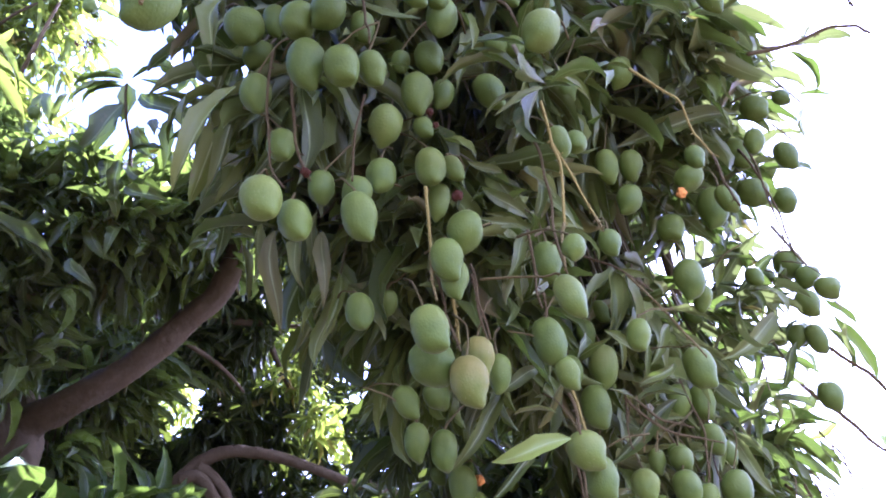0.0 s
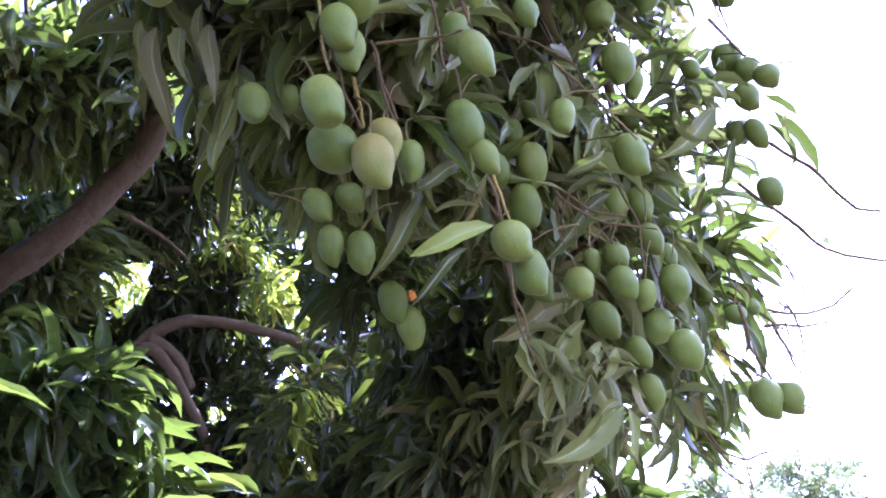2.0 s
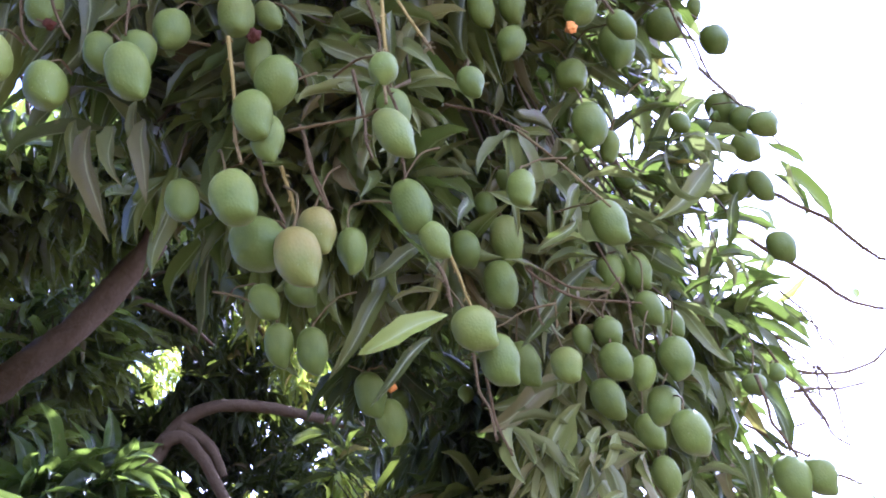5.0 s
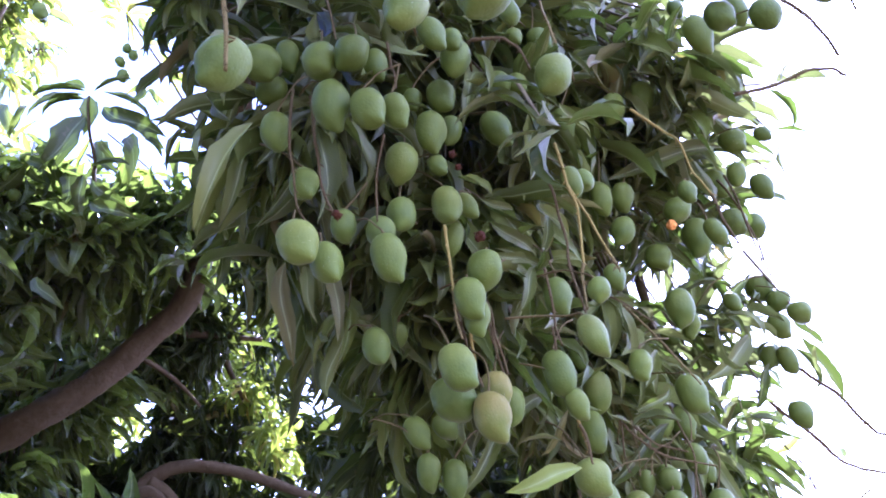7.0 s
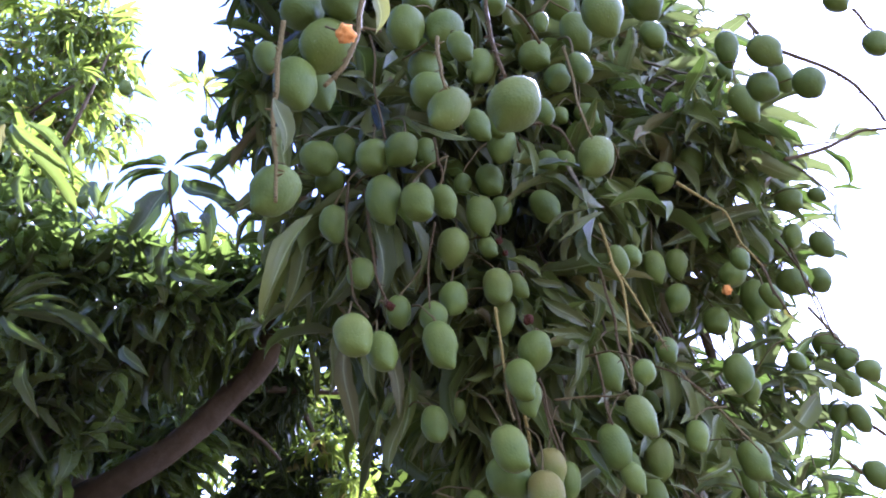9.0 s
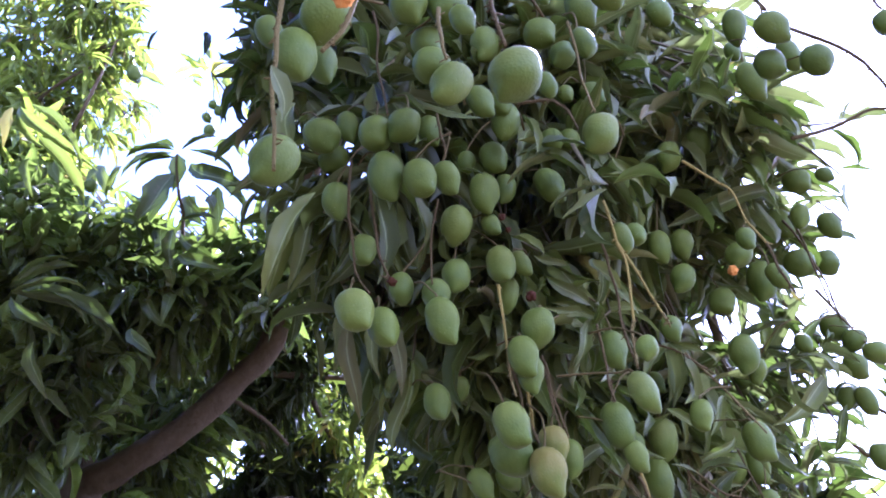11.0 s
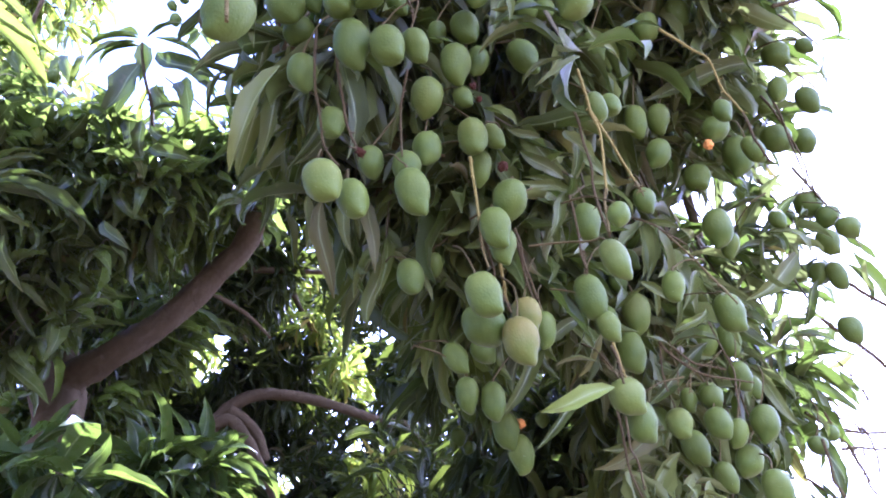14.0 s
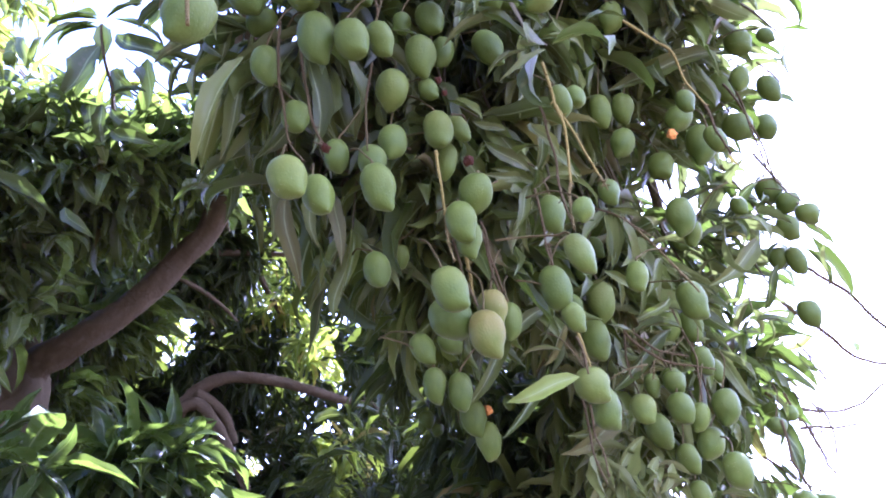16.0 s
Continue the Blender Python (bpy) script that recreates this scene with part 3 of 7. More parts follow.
mango(0.812, 1.798, 3.379, 0.060, 0.088)
mango(0.922, 1.616, 3.105, 0.068, 0.077)
mango(0.282, 1.395, 2.949, 0.053, 0.057)
mango(0.240, 1.385, 2.946, 0.055, 0.055)
mango(0.377, 1.431, 3.118, 0.060, 0.080)
mango(0.429, 1.002, 3.033, 0.075, 0.075)
mango(0.307, 1.181, 3.256, 0.075, 0.075)
mango(-0.038, 1.002, 3.100, 0.075, 0.075)
mango(0.957, 2.012, 2.641, 0.049, 0.065)
mango(0.870, 1.612, 3.406, 0.050, 0.074)
mango(-0.095, 1.485, 2.352, 0.059, 0.089)
mango(-0.041, 1.593, 2.425, 0.044, 0.059)
mango(0.036, 1.299, 2.214, 0.067, 0.095, "pale")
mango(0.037, 1.420, 2.202, 0.087, 0.090)
mango(0.099, 1.389, 2.149, 0.070, 0.099, "blush")
mango(0.124, 1.447, 2.220, 0.064, 0.084, "blush")
mango(0.168, 1.524, 2.216, 0.051, 0.082)
mango(0.076, 1.297, 2.346, 0.062, 0.088)
mango(0.087, 1.324, 2.322, 0.052, 0.083)
mango(-0.016, 1.676, 2.230, 0.055, 0.082)
mango(0.049, 1.692, 2.245, 0.061, 0.063)
mango(-0.002, 1.684, 2.146, 0.052, 0.083)
mango(0.053, 1.698, 2.129, 0.057, 0.089)
mango(0.106, 2.098, 2.160, 0.072, 0.110)
mango(0.140, 2.125, 2.098, 0.070, 0.109)
mango(0.026, 3.710, 2.552, 0.076, 0.086)
mango(0.071, 3.744, 2.505, 0.063, 0.063)
mango(0.005, 3.714, 2.521, 0.044, 0.065)
mango(0.088, 3.616, 2.625, 0.078, 0.083)
mango(0.278, 1.532, 2.279, 0.068, 0.105)
mango(0.304, 1.541, 2.212, 0.049, 0.072)
mango(0.463, 1.885, 2.360, 0.074, 0.114, "pale")
mango(0.426, 1.884, 2.261, 0.072, 0.117)
mango(0.342, 1.673, 2.095, 0.079, 0.087, "pale")
mango(0.376, 1.746, 2.057, 0.072, 0.102)
mango(0.451, 2.054, 2.140, 0.072, 0.109)
mango(0.524, 1.961, 2.089, 0.067, 0.081, "pale")
mango(0.584, 2.036, 2.164, 0.045, 0.066)
mango(0.643, 2.041, 2.175, 0.054, 0.065)
mango(0.631, 1.996, 2.085, 0.068, 0.087)
mango(0.692, 2.052, 2.067, 0.055, 0.079)
mango(0.776, 2.067, 2.087, 0.078, 0.099)
mango(0.773, 2.137, 2.238, 0.063, 0.088)
mango(0.862, 2.302, 2.246, 0.058, 0.079)
mango(0.648, 2.285, 2.088, 0.079, 0.112)
mango(0.733, 2.137, 2.010, 0.075, 0.090)
mango(0.739, 2.018, 1.914, 0.076, 0.099)
mango(0.745, 2.388, 2.014, 0.067, 0.097)
mango(0.750, 2.383, 1.900, 0.067, 0.104)
mango(0.725, 2.194, 2.367, 0.075, 0.102)
mango(0.791, 2.194, 2.361, 0.069, 0.103)
mango(0.651, 1.768, 2.292, 0.070, 0.102)
mango(0.473, 1.585, 2.302, 0.052, 0.074)
mango(0.669, 1.732, 2.501, 0.074, 0.103)
mango(0.708, 1.789, 2.476, 0.048, 0.071)
mango(1.171, 2.234, 2.362, 0.073, 0.091)
mango(0.993, 2.265, 1.818, 0.082, 0.106)
mango(1.056, 2.277, 1.813, 0.078, 0.095)
mango(0.825, 3.422, 1.904, 0.068, 0.101)
mango(0.688, 2.912, 1.844, 0.068, 0.087)
mango(1.019, 2.350, 2.065, 0.061, 0.058)
mango(1.068, 2.622, 2.224, 0.052, 0.060)
mango(0.273, 1.246, 2.229, 0.052, 0.084, "pale")
mango(0.280, 1.433, 2.407, 0.058, 0.084)
mango(0.439, 1.903, 2.463, 0.049, 0.076)
mango(0.235, 2.277, 2.446, 0.056, 0.067)
mango(0.339, 3.078, 2.424, 0.057, 0.066)
mango(0.502, 1.961, 2.546, 0.045, 0.070)
mango(1.157, 2.109, 3.061, 0.045, 0.066)
mango(0.640, 2.021, 2.159, 0.061, 0.070)
mango(0.369, 1.834, 2.335, 0.063, 0.078)
mango(0.906, 3.483, 1.917, 0.068, 0.085)
mango(1.159, 2.549, 2.134, 0.056, 0.056)
mango(0.961, 1.657, 3.276, 0.062, 0.092)

# ---- the fruiting mango tree ----
tree = thing("mango_tree", (-2.15, 3.95, 0.0), "mango tree with drooping dark green leaves and hanging fruit", "tree")
TB = Vector(tree.location)
limb("trunk", tree, [(-2.15, 3.95, -0.15), (-2.12, 3.94, 0.8), (-2.05, 3.92, 1.7), (-1.98, 3.92, 2.5), (-1.91, 3.91, 2.92), (-1.90, 3.93, 3.12), (-1.93, 3.97, 3.3)], [0.24, 0.19, 0.165, 0.13, 0.110, 0.095, 0.07], sides=16)
LIMB_LINE = [(-1.86, 3.90, 3.11), (-1.677, 3.86, 3.195), (-1.54, 3.85, 3.262), (-1.425, 3.85, 3.33), (-1.31, 3.85, 3.415), (-1.22, 3.85, 3.495), (-1.10, 3.84, 3.605), (-0.98, 3.82, 3.705), (-0.90, 3.78, 3.83)]
limb("limb", tree, [(-1.93, 3.91, 2.95), *LIMB_LINE, (-0.845, 3.75, 4.01), (-0.80, 3.70, 4.3), (-0.55, 3.05, 4.5), (-0.15, 2.5, 4.6), (0.4, 2.2, 4.65), (0.9, 2.2, 4.5)], [0.10, 0.082, 0.074, 0.070, 0.068, 0.067, 0.066, 0.065, 0.064, 0.062, 0.06, 0.058, 0.055, 0.05, 0.035, 0.02])
limb("branch", tree, [(-1.92, 3.92, 2.85), (-2.0, 3.7, 3.4), (-2.1, 3.3, 4.0), (-2.2, 3.2, 4.6)], [0.09, 0.07, 0.05, 0.03])
limb("branch", tree, [(-0.15, 2.5, 4.6), (0.1, 2.6, 4.1), (0.35, 2.8, 3.5), (0.5, 3.0, 2.8)], [0.045, 0.038, 0.03, 0.02])
limb("branch", tree, [(0.4, 2.2, 4.65), (0.7, 2.3, 4.1), (0.85, 2.4, 3.5), (0.95, 2.6, 2.8)], [0.035, 0.03, 0.025, 0.015])
limb("branch", tree, [(-0.15, 2.5, 4.6), (-0.1, 1.9, 4.3), (0.0, 1.7, 3.7), (0.1, 1.75, 3.0)], [0.04, 0.032, 0.025, 0.015])

# boughs added to carry the unseen shading crown overhead
limb("branch", tree, [(-2.0, 3.7, 3.4), (-2.3, 2.8, 4.4), (-2.3, 1.5, 5.0), (-1.5, 0.4, 5.0), (-0.4, -0.3, 4.8), (0.6, -0.6, 4.7)], [0.07, 0.06, 0.05, 0.04, 0.03, 0.015])
limb("branch", tree, [(-2.3, 2.8, 4.4), (-2.9, 2.0, 4.0), (-3.05, 1.1, 3.3), (-3.0, 0.5, 2.6)], [0.05, 0.04, 0.03, 0.015])
limb("branch", tree, [(-2.3, 1.5, 5.0), (-2.6, 0.2, 4.6), (-2.7, -1.0, 3.7), (-2.7, -1.4, 2.8)], [0.045, 0.035, 0.025, 0.012])
limb("branch", tree, [(-2.7, -0.6, 4.0), (-2.2, -1.5, 3.9), (-1.2, -2.1, 3.7), (0.2, -2.4, 3.5)], [0.04, 0.03, 0.022, 0.012])
limb("branch", tree, [(-0.55, 3.05, 4.35), (-0.5, 2.0, 4.6), (-0.3, 1.2, 4.4), (-0.1, 0.7, 4.15)], [0.05, 0.04, 0.03, 0.015])
limb("branch", tree, [(-0.15, 2.5, 4.6), (0.1, 2.9, 5.1), (0.3, 3.2, 5.7)], [0.045, 0.035, 0.02])
limb("branch", tree, [(-2.3, 2.8, 4.4), (-2.9, 3.2, 4.4), (-3.3, 3.2, 4.5)], [0.045, 0.035, 0.02])

crown = Foliage()
# hanging curtain: front, upper part
crown.cloud((-0.2, 2.25, 3.1), (0.25, 0.3, 0.5), 70, shell=0.2)
crown.cloud((-0.16, 1.42, 3.12), (0.22, 0.22, 0.34), 52, pockets=True)
crown.cloud((0.18, 1.60, 3.18), (0.33, 0.26, 0.36), 110, pockets=True)
crown.cloud((0.55, 1.85, 3.25), (0.32, 0.32, 0.42), 110, hang=0.4, spread=1.3, pockets=True)
crown.cloud((-0.14, 1.70, 2.78), (0.19, 0.22, 0.30), 56, pockets=True)
crown.cloud((0.18, 1.80, 2.76), (0.28, 0.25, 0.34), 110, pockets=True)
crown.cloud((0.56, 2.05, 2.84), (0.30, 0.28, 0.38), 110, hang=0.4, spread=1.3, pockets=True)
crown.cloud((0.90, 2.05, 3.02), (0.14, 0.22, 0.26), 26, hang=0.4, spread=1.3, pockets=True)
crown.cloud((0.20, 2.00, 2.52), (0.22, 0.20, 0.18), 60, pockets=True)
crown.cloud((0.57, 2.28, 2.46), (0.28, 0.26, 0.26), 80, hang=0.4, spread=1.3, pockets=True)
crown.cloud((0.84, 2.38, 2.56), (0.18, 0.22, 0.30), 40, hang=0.4, spread=1.3, pockets=True)
crown.cloud((-0.40, 1.90, 3.00), (0.09, 0.20, 0.26), 18, pockets=True)
crown.cloud((-0.50, 1.66, 3.60), (0.10, 0.18, 0.20), 16, pockets=True)
# lower part
crown.cloud((0.36, 2.55, 2.74), (0.18, 0.25, 0.20), 34, length=0.25, pockets=True)
crown.cloud((0.60, 2.80, 2.42), (0.20, 0.26, 0.26), 60, length=0.25, pockets=True)
crown.cloud((0.83, 2.84, 2.42), (0.30, 0.30, 0.34), 80, length=0.25, hang=0.4, spread=1.3, pockets=True)
crown.cloud((0.66, 3.32, 2.08), (0.41, 0.38, 0.33), 90, length=0.25, pockets=True)
crown.cloud((0.94, 3.05, 2.10), (0.21, 0.33, 0.35), 56, length=0.22, hang=0.8, spread=1.3, pockets=True)
crown.cloud((1.14, 2.97, 2.37), (0.13, 0.28, 0.30), 30, length=0.22, hang=0.8, spread=1.3, pockets=True)
crown.cloud((0.60, 3.6, 1.6), (0.42, 0.45, 0.35), 70, length=0.25, pockets=True)
crown.cloud((1.10, 2.76, 2.62), (0.22, 0.28, 0.27), 35, length=0.22, hang=0.8, spread=1.3, pockets=True)
crown.cloud((-0.02, 2.95, 3.17), (0.24, 0.28, 0.28), 50, length=0.25, pockets=True)
# dense heart behind the curtain, up to the crown's top
crown.cloud((0.30, 2.6, 3.3), (0.46, 0.40, 0.6), 170, shell=0.3)
crown.cloud((0.65, 2.85, 2.9), (0.40, 0.40, 0.6), 150, shell=0.3)
crown.cloud((0.2, 1.9, 4.0), (0.55, 0.6, 0.5), 160, shell=0.3)
crown.cloud((0.70, 2.2, 3.9), (0.42, 0.55, 0.5), 110, shell=0.3)
crown.cloud((0.1, 2.5, 4.7), (0.9, 0.9, 0.45), 150, shell=0.3)
# top raised out of sight to shade the left side
crown.cloud((0.3, 3.2, 5.6), (0.9, 0.9, 0.6), 220, shell=0.3, length=0.28)
# unseen clumps overhead, added to shade the front of the curtain
crown.cloud((-0.80, 0.50, 3.95), (0.45, 0.35, 0.30), 110, shell=0.2)
crown.cloud((-0.1, 0.9, 4.1), (0.6, 0.6, 0.3), 40, shell=0.3)
crown.cloud((-0.5, 1.5, 4.6), (0.6, 0.7, 0.35), 110, shell=0.3)
# leafy ends on the open side
crown.cloud((0.99, 2.45, 3.02), (0.10, 0.20, 0.12), 14, hang=0.8, spread=1.2)
crown.cloud((1.09, 2.20, 2.86), (0.10, 0.20, 0.12), 4, hang=0.8, spread=1.2, length=0.17)
crown.cloud((1.09, 2.30, 2.67), (0.10, 0.20, 0.12), 4, hang=0.8, spread=1.2, length=0.17)
crown.cloud((1.09, 2.30, 2.51), (0.09, 0.20, 0.11), 3, hang=0.8, spread=1.2, length=0.17)
crown.cloud((1.08, 2.15, 3.05), (0.10, 0.20, 0.12), 4, hang=0.8, spread=1.2, length=0.17)
# added on the sun side to keep the sun off the fruit
crown.cloud((0.85, 2.9, 3.9), (0.30, 0.5, 0.45), 110, shell=0.3)
crown.cloud((0.72, 1.62, 3.22), (0.13, 0.18, 0.26), 24, hang=0.6, spread=1.2, length=0.2)
crown.cloud((0.90, 1.95, 3.30), (0.14, 0.20, 0.30), 20, hang=0.6, spread=1.2, length=0.2)
# single tufts that stand out from the curtain
for at, axis, n, size in (
    ((0.29, 1.20, 2.66), (0.1, -0.5, -0.5), 9, 0.17), ((0.26, 1.50, 2.50), (-0.5, -0.4, -0.3), 8, 0.15), ((0.65, 2.85, 2.05), (-0.2, -0.6, -0.9), 10, 0.24),
    ((1.06, 1.57, 3.07), (0.5, 0, 0.1), 4, 0.12), ((1.06, 1.67, 2.96), (0.3, 0, -0.6), 4, 0.11), ((1.21, 2.09, 2.56), (0.3, 0, -0.9), 4, 0.17),
    ((0.94, 2.06, 2.63), (0.6, -0.2, -0.3), 6, 0.17), ((0.98, 2.25, 2.77), (0.4, -0.3, 0.1), 7, 0.17), ((-0.31, 1.84, 2.82), (0.0, -0.2, -1.0), 8, 0.20),
    ((-0.22, 1.88, 2.78), (0.1, -0.2, -1.0), 8, 0.20), ((-0.42, 1.70, 3.25), (-0.5, -0.2, -0.8), 7, 0.22), ((-0.48, 1.66, 3.45), (-0.6, 0, -0.6), 7, 0.22),
    ((0.62, 1.75, 2.98), (0.2, -0.5, -0.3), 8, 0.19), ((0.45, 1.62, 3.05), (-0.3, -0.5, -0.3), 8, 0.18), ((0.86, 1.75, 3.0), (0.5, -0.4, 0.1), 7, 0.2),
    ((0.66, 1.62, 3.02), (0.7, -0.2, 0.2), 9, 0.22), ((0.95, 1.72, 3.12), (0.7, -0.1, 0.2), 8, 0.20), ((0.88, 1.92, 2.88), (0.7, -0.2, 0.0), 8, 0.19), ((0.72, 1.80, 3.2), (0.6, -0.3, 0.3), 8, 0.22),
    ((0.55, 2.35, 2.08), (-0.5, -0.5, -0.6), 9, 0.2), ((0.95, 2.6, 2.0), (0.3, -0.4, -0.9), 8, 0.2),
):
    crown.whorl(at, axis, n, size, 1.1, 0.7)
# another unseen clump overhead, added to cut the sky light
crown.cloud((0.0, -0.5, 4.7), (1.2, 1.0, 0.3), 55, shell=0.3, length=0.28)


def thinned(fol, keep_least):
    """The crown thins out towards its open side, in clumps, so that the sky shows between the leaves."""
    pos, way, up, size, wide = fol.arrays()
    out = pos[:, 0] - 0.27 * (0.857 * pos[:, 1] + 0.515 * (pos[:, 2] - 1.6))
    clump = np.array([noise.noise(Vector(p * 5.5)) for p in pos])
    share = np.clip(1.0 - out / 0.3, keep_least, 1.0)
    keep = (out < 0.0) | (0.5 + 0.75 * clump + rng.normal(0, 0.10, len(pos)) < share)
    fol.pos, fol.way, fol.up, fol.size, fol.wide = [pos[keep]], [way[keep]], [up[keep]], [size[keep]], [wide[keep]]


thinned(crown, 0.60)
rosettes = Foliage()
for at, axis, n, size in (
    ((0.604, 2.500, 1.922), (0.10, -0.50, -0.10), 8, 0.15), ((0.380, 2.050, 2.019), (0.49, -0.50, -0.28), 9, 0.16),
    ((0.470, 2.100, 1.967), (-0.29, -0.50, -0.45), 10, 0.18), ((0.696, 2.250, 1.946), (0.11, -0.50, -0.10), 11, 0.15),
    ((0.475, 2.850, 1.907), (0.48, -0.50, -0.28), 8, 0.16), ((0.640, 2.750, 1.800), (-0.30, -0.50, -0.45), 9, 0.18),
    ((0.374, 3.200, 1.880), (0.12, -0.50, -0.10), 10, 0.15), ((0.515, 2.950, 1.740), (0.48, -0.50, -0.28), 11, 0.16),
    ((0.839, 2.500, 1.911), (-0.30, -0.50, -0.45), 8, 0.18), ((0.561, 2.150, 1.944), (0.12, -0.50, -0.10), 9, 0.15),
    ((0.679, 2.500, 1.850), (0.48, -0.50, -0.28), 10, 0.16), ((0.352, 3.100, 2.082), (-0.30, -0.50, -0.45), 11, 0.18),
):
    rosettes.whorl(at, axis, n, size, 1.25, 0.6, 0.23)
rosettes.clear(FRUIT, (0.0, -0.88, -0.45), 0.75, 0.62, 0.02)
crown.clear(FRUIT, (0.0, -0.88, -0.45), 0.75, 0.62, 0.02)
crown.clear([f for f in FRUIT if f[1] > 3.0], (0.05, -0.93, -0.34), 2.6, 2.0, 0.0)

# chinks on the open side through which the sky shows
CHINKS = [(1.51, 4.60, 4.39, 0.022), (1.58, 4.60, 4.24, 0.020), (1.59, 4.60, 4.05, 0.026), (1.71, 4.60, 4.72, 0.020), (1.78, 4.60, 4.44, 0.022), (1.99, 4.60, 4.16, 0.026), (2.06, 4.60, 3.97, 0.026), (2.03, 4.60, 4.71, 0.020)]
for gx, gy, gz, gr in CHINKS:
    crown.clear([(gx, gy, gz, gr)], (-gx, -gy, 1.6 - gz), 4.2, 1.0, 0.0)

# a dark hollow low in the curtain
for gx, gy, gz, gr in [(1.40, 4.20, 4.22, 0.030), (1.55, 4.20, 4.26, 0.030), (1.61, 4.20, 3.89, 0.024), (1.71, 4.20, 4.06, 0.026), (1.41, 4.20, 4.01, 0.024)]:
    crown.clear([(gx, gy, gz, gr)], (0.24 - gx, 0.53 - gy, 1.44 - gz), 3.4, 1.0, 0.0)
HOLLOW = [(0.28, 2.90, 2.35, 0.19), (0.22, 2.90, 2.42, 0.19), (0.17, 2.90, 2.30, 0.19), (0.25, 2.90, 2.23, 0.19), (0.18, 2.90, 2.16, 0.19)]
crown.clear(HOLLOW, (-0.02, -0.94, -0.35), 1.35, 0.62, 0.0)
rosettes.clear(HOLLOW, (-0.02, -0.94, -0.35), 1.35, 0.62, 0.0)

# the open space under the limb
SPACE = [(-0.59, 2.70, 3.03, 0.090), (-0.50, 2.70, 2.99, 0.080), (-0.54, 2.70, 2.89, 0.090), (-0.65, 2.70, 2.98, 0.080)]
crown.clear(SPACE, (0.15, -0.90, -0.40), 2.0, 1.0, 0.0)

# the curtain's edge towards the shaded side
pos, way, up, size, wide = crown.arrays()
mid = pos + 0.6 * way * size[:, None]
keep = (mid[:, 0] + 0.096 > -0.273 * (mid[:, 1] + 0.143) + 0.05 * rng.normal(size=len(mid)) * 0.6) | (mid[:, 2] < 2.7) | (mid[:, 1] < 1.1)
crown.pos, crown.way, crown.up, crown.size, crown.wide = [pos[keep]], [way[keep]], [up[keep]], [size[keep]], [wide[keep]]

rng = np.random.default_rng(21)
left = Foliage()
left.cloud((-1.67, 3.35, 3.85), (0.55, 0.36, 0.28), 86, length=0.24, hang=0.5, drop=0.25, width=0.25)
left.cloud((-1.26, 3.65, 3.94), (0.40, 0.36, 0.27), 68, length=0.24, hang=0.5, drop=0.25, width=0.25)
left.cloud((-1.95, 3.40, 3.40), (0.36, 0.30, 0.34), 57, length=0.24, hang=0.5, drop=0.25, width=0.25)
left.cloud((-1.98, 3.05, 3.98), (0.26, 0.36, 0.26), 32, length=0.24, hang=0.5, drop=0.25, width=0.25)
left.cloud((-0.92, 3.60, 4.05), (0.15, 0.26, 0.30), 28, length=0.24, hang=0.5, drop=0.25, width=0.25)
left.cloud((-1.52, 3.35, 4.10), (0.30, 0.30, 0.14), 12, length=0.24, hang=0.5, drop=0.25, width=0.25)
left.cloud((-2.5, 3.5, 3.6), (0.5, 0.5, 0.6), 73, length=0.24, hang=0.5, drop=0.25, width=0.25)
# unseen parts of the crown overhead and to the side, added for shade
left.cloud((-1.9, 0.4, 3.7), (0.5, 0.5, 0.5), 35, length=0.30, hang=0.5, drop=0.25)
left.cloud((-2.5, 0.8, 5.2), (0.6, 0.6, 0.3), 10, length=0.30, hang=0.5, drop=0.25)
left.cloud((-1.3, 0.3, 4.6), (0.7, 0.6, 0.35), 70, length=0.30, hang=0.5, drop=0.25)
left.cloud((-3.2, 3.0, 4.4), (0.6, 1.2, 0.8), 96, length=0.30, hang=0.5, drop=0.25)
# leaf mass under and behind the limb
left.cloud((-2.15, 4.5, 3.0), (0.38, 0.28, 0.45), 80, length=0.27)
left.cloud((-1.85, 4.7, 3.75), (0.45, 0.25, 0.30), 60, length=0.27)
# two more unseen side clumps, added as light blocks
left.cloud((-2.7, -1.0, 3.2), (0.6, 1.1, 1.5), 70, length=0.3)
left.cloud((-3.0, 1.2, 2.7), (0.6, 1.3, 1.6), 200, length=0.30, hang=0.5, drop=0.25)
for at, axis, n, size in (
        ((-1.73, 3.0, 3.9), (0, -0.6, 0.1), 9, 0.22),
    ((-1.49, 3.25, 3.50), (0, -0.5, -0.6), 9, 0.24), ((-1.75, 3.1, 3.55), (0, -0.6, -0.5), 9, 0.22), ((-1.2, 3.35, 3.75), (0.1, -0.6, -0.4), 9, 0.22),
    ((-0.85, 3.4, 3.75), (0.3, -0.5, -0.6), 8, 0.2), ((-2.0, 2.95, 3.7), (0, -0.6, -0.3), 9, 0.24),
):
    left.whorl(at, axis, n, size * 1.1, 1.15, 0.75, 0.27)

for at, axis, n in (((-1.92, 3.25, 4.30), (0.1, -0.2, 0.8), 7), ((-1.62, 3.40, 4.36), (-0.2, 0.0, 0.9), 6), ((-1.38, 3.55, 4.27), (0.3, -0.1, 0.8), 7),
                    ((-1.12, 3.62, 4.24), (0.4, 0.0, 0.6), 6), ((-2.12, 3.10, 4.36), (-0.2, 0.1, 0.8), 6), ((-1.78, 3.30, 4.22), (0.3, -0.3, 0.6), 6), ((-1.00, 3.55, 4.32), (0.2, -0.2, 0.8), 5)):
    left.whorl(at, axis, n, 0.19, 1.2, 0.5, 0.22)
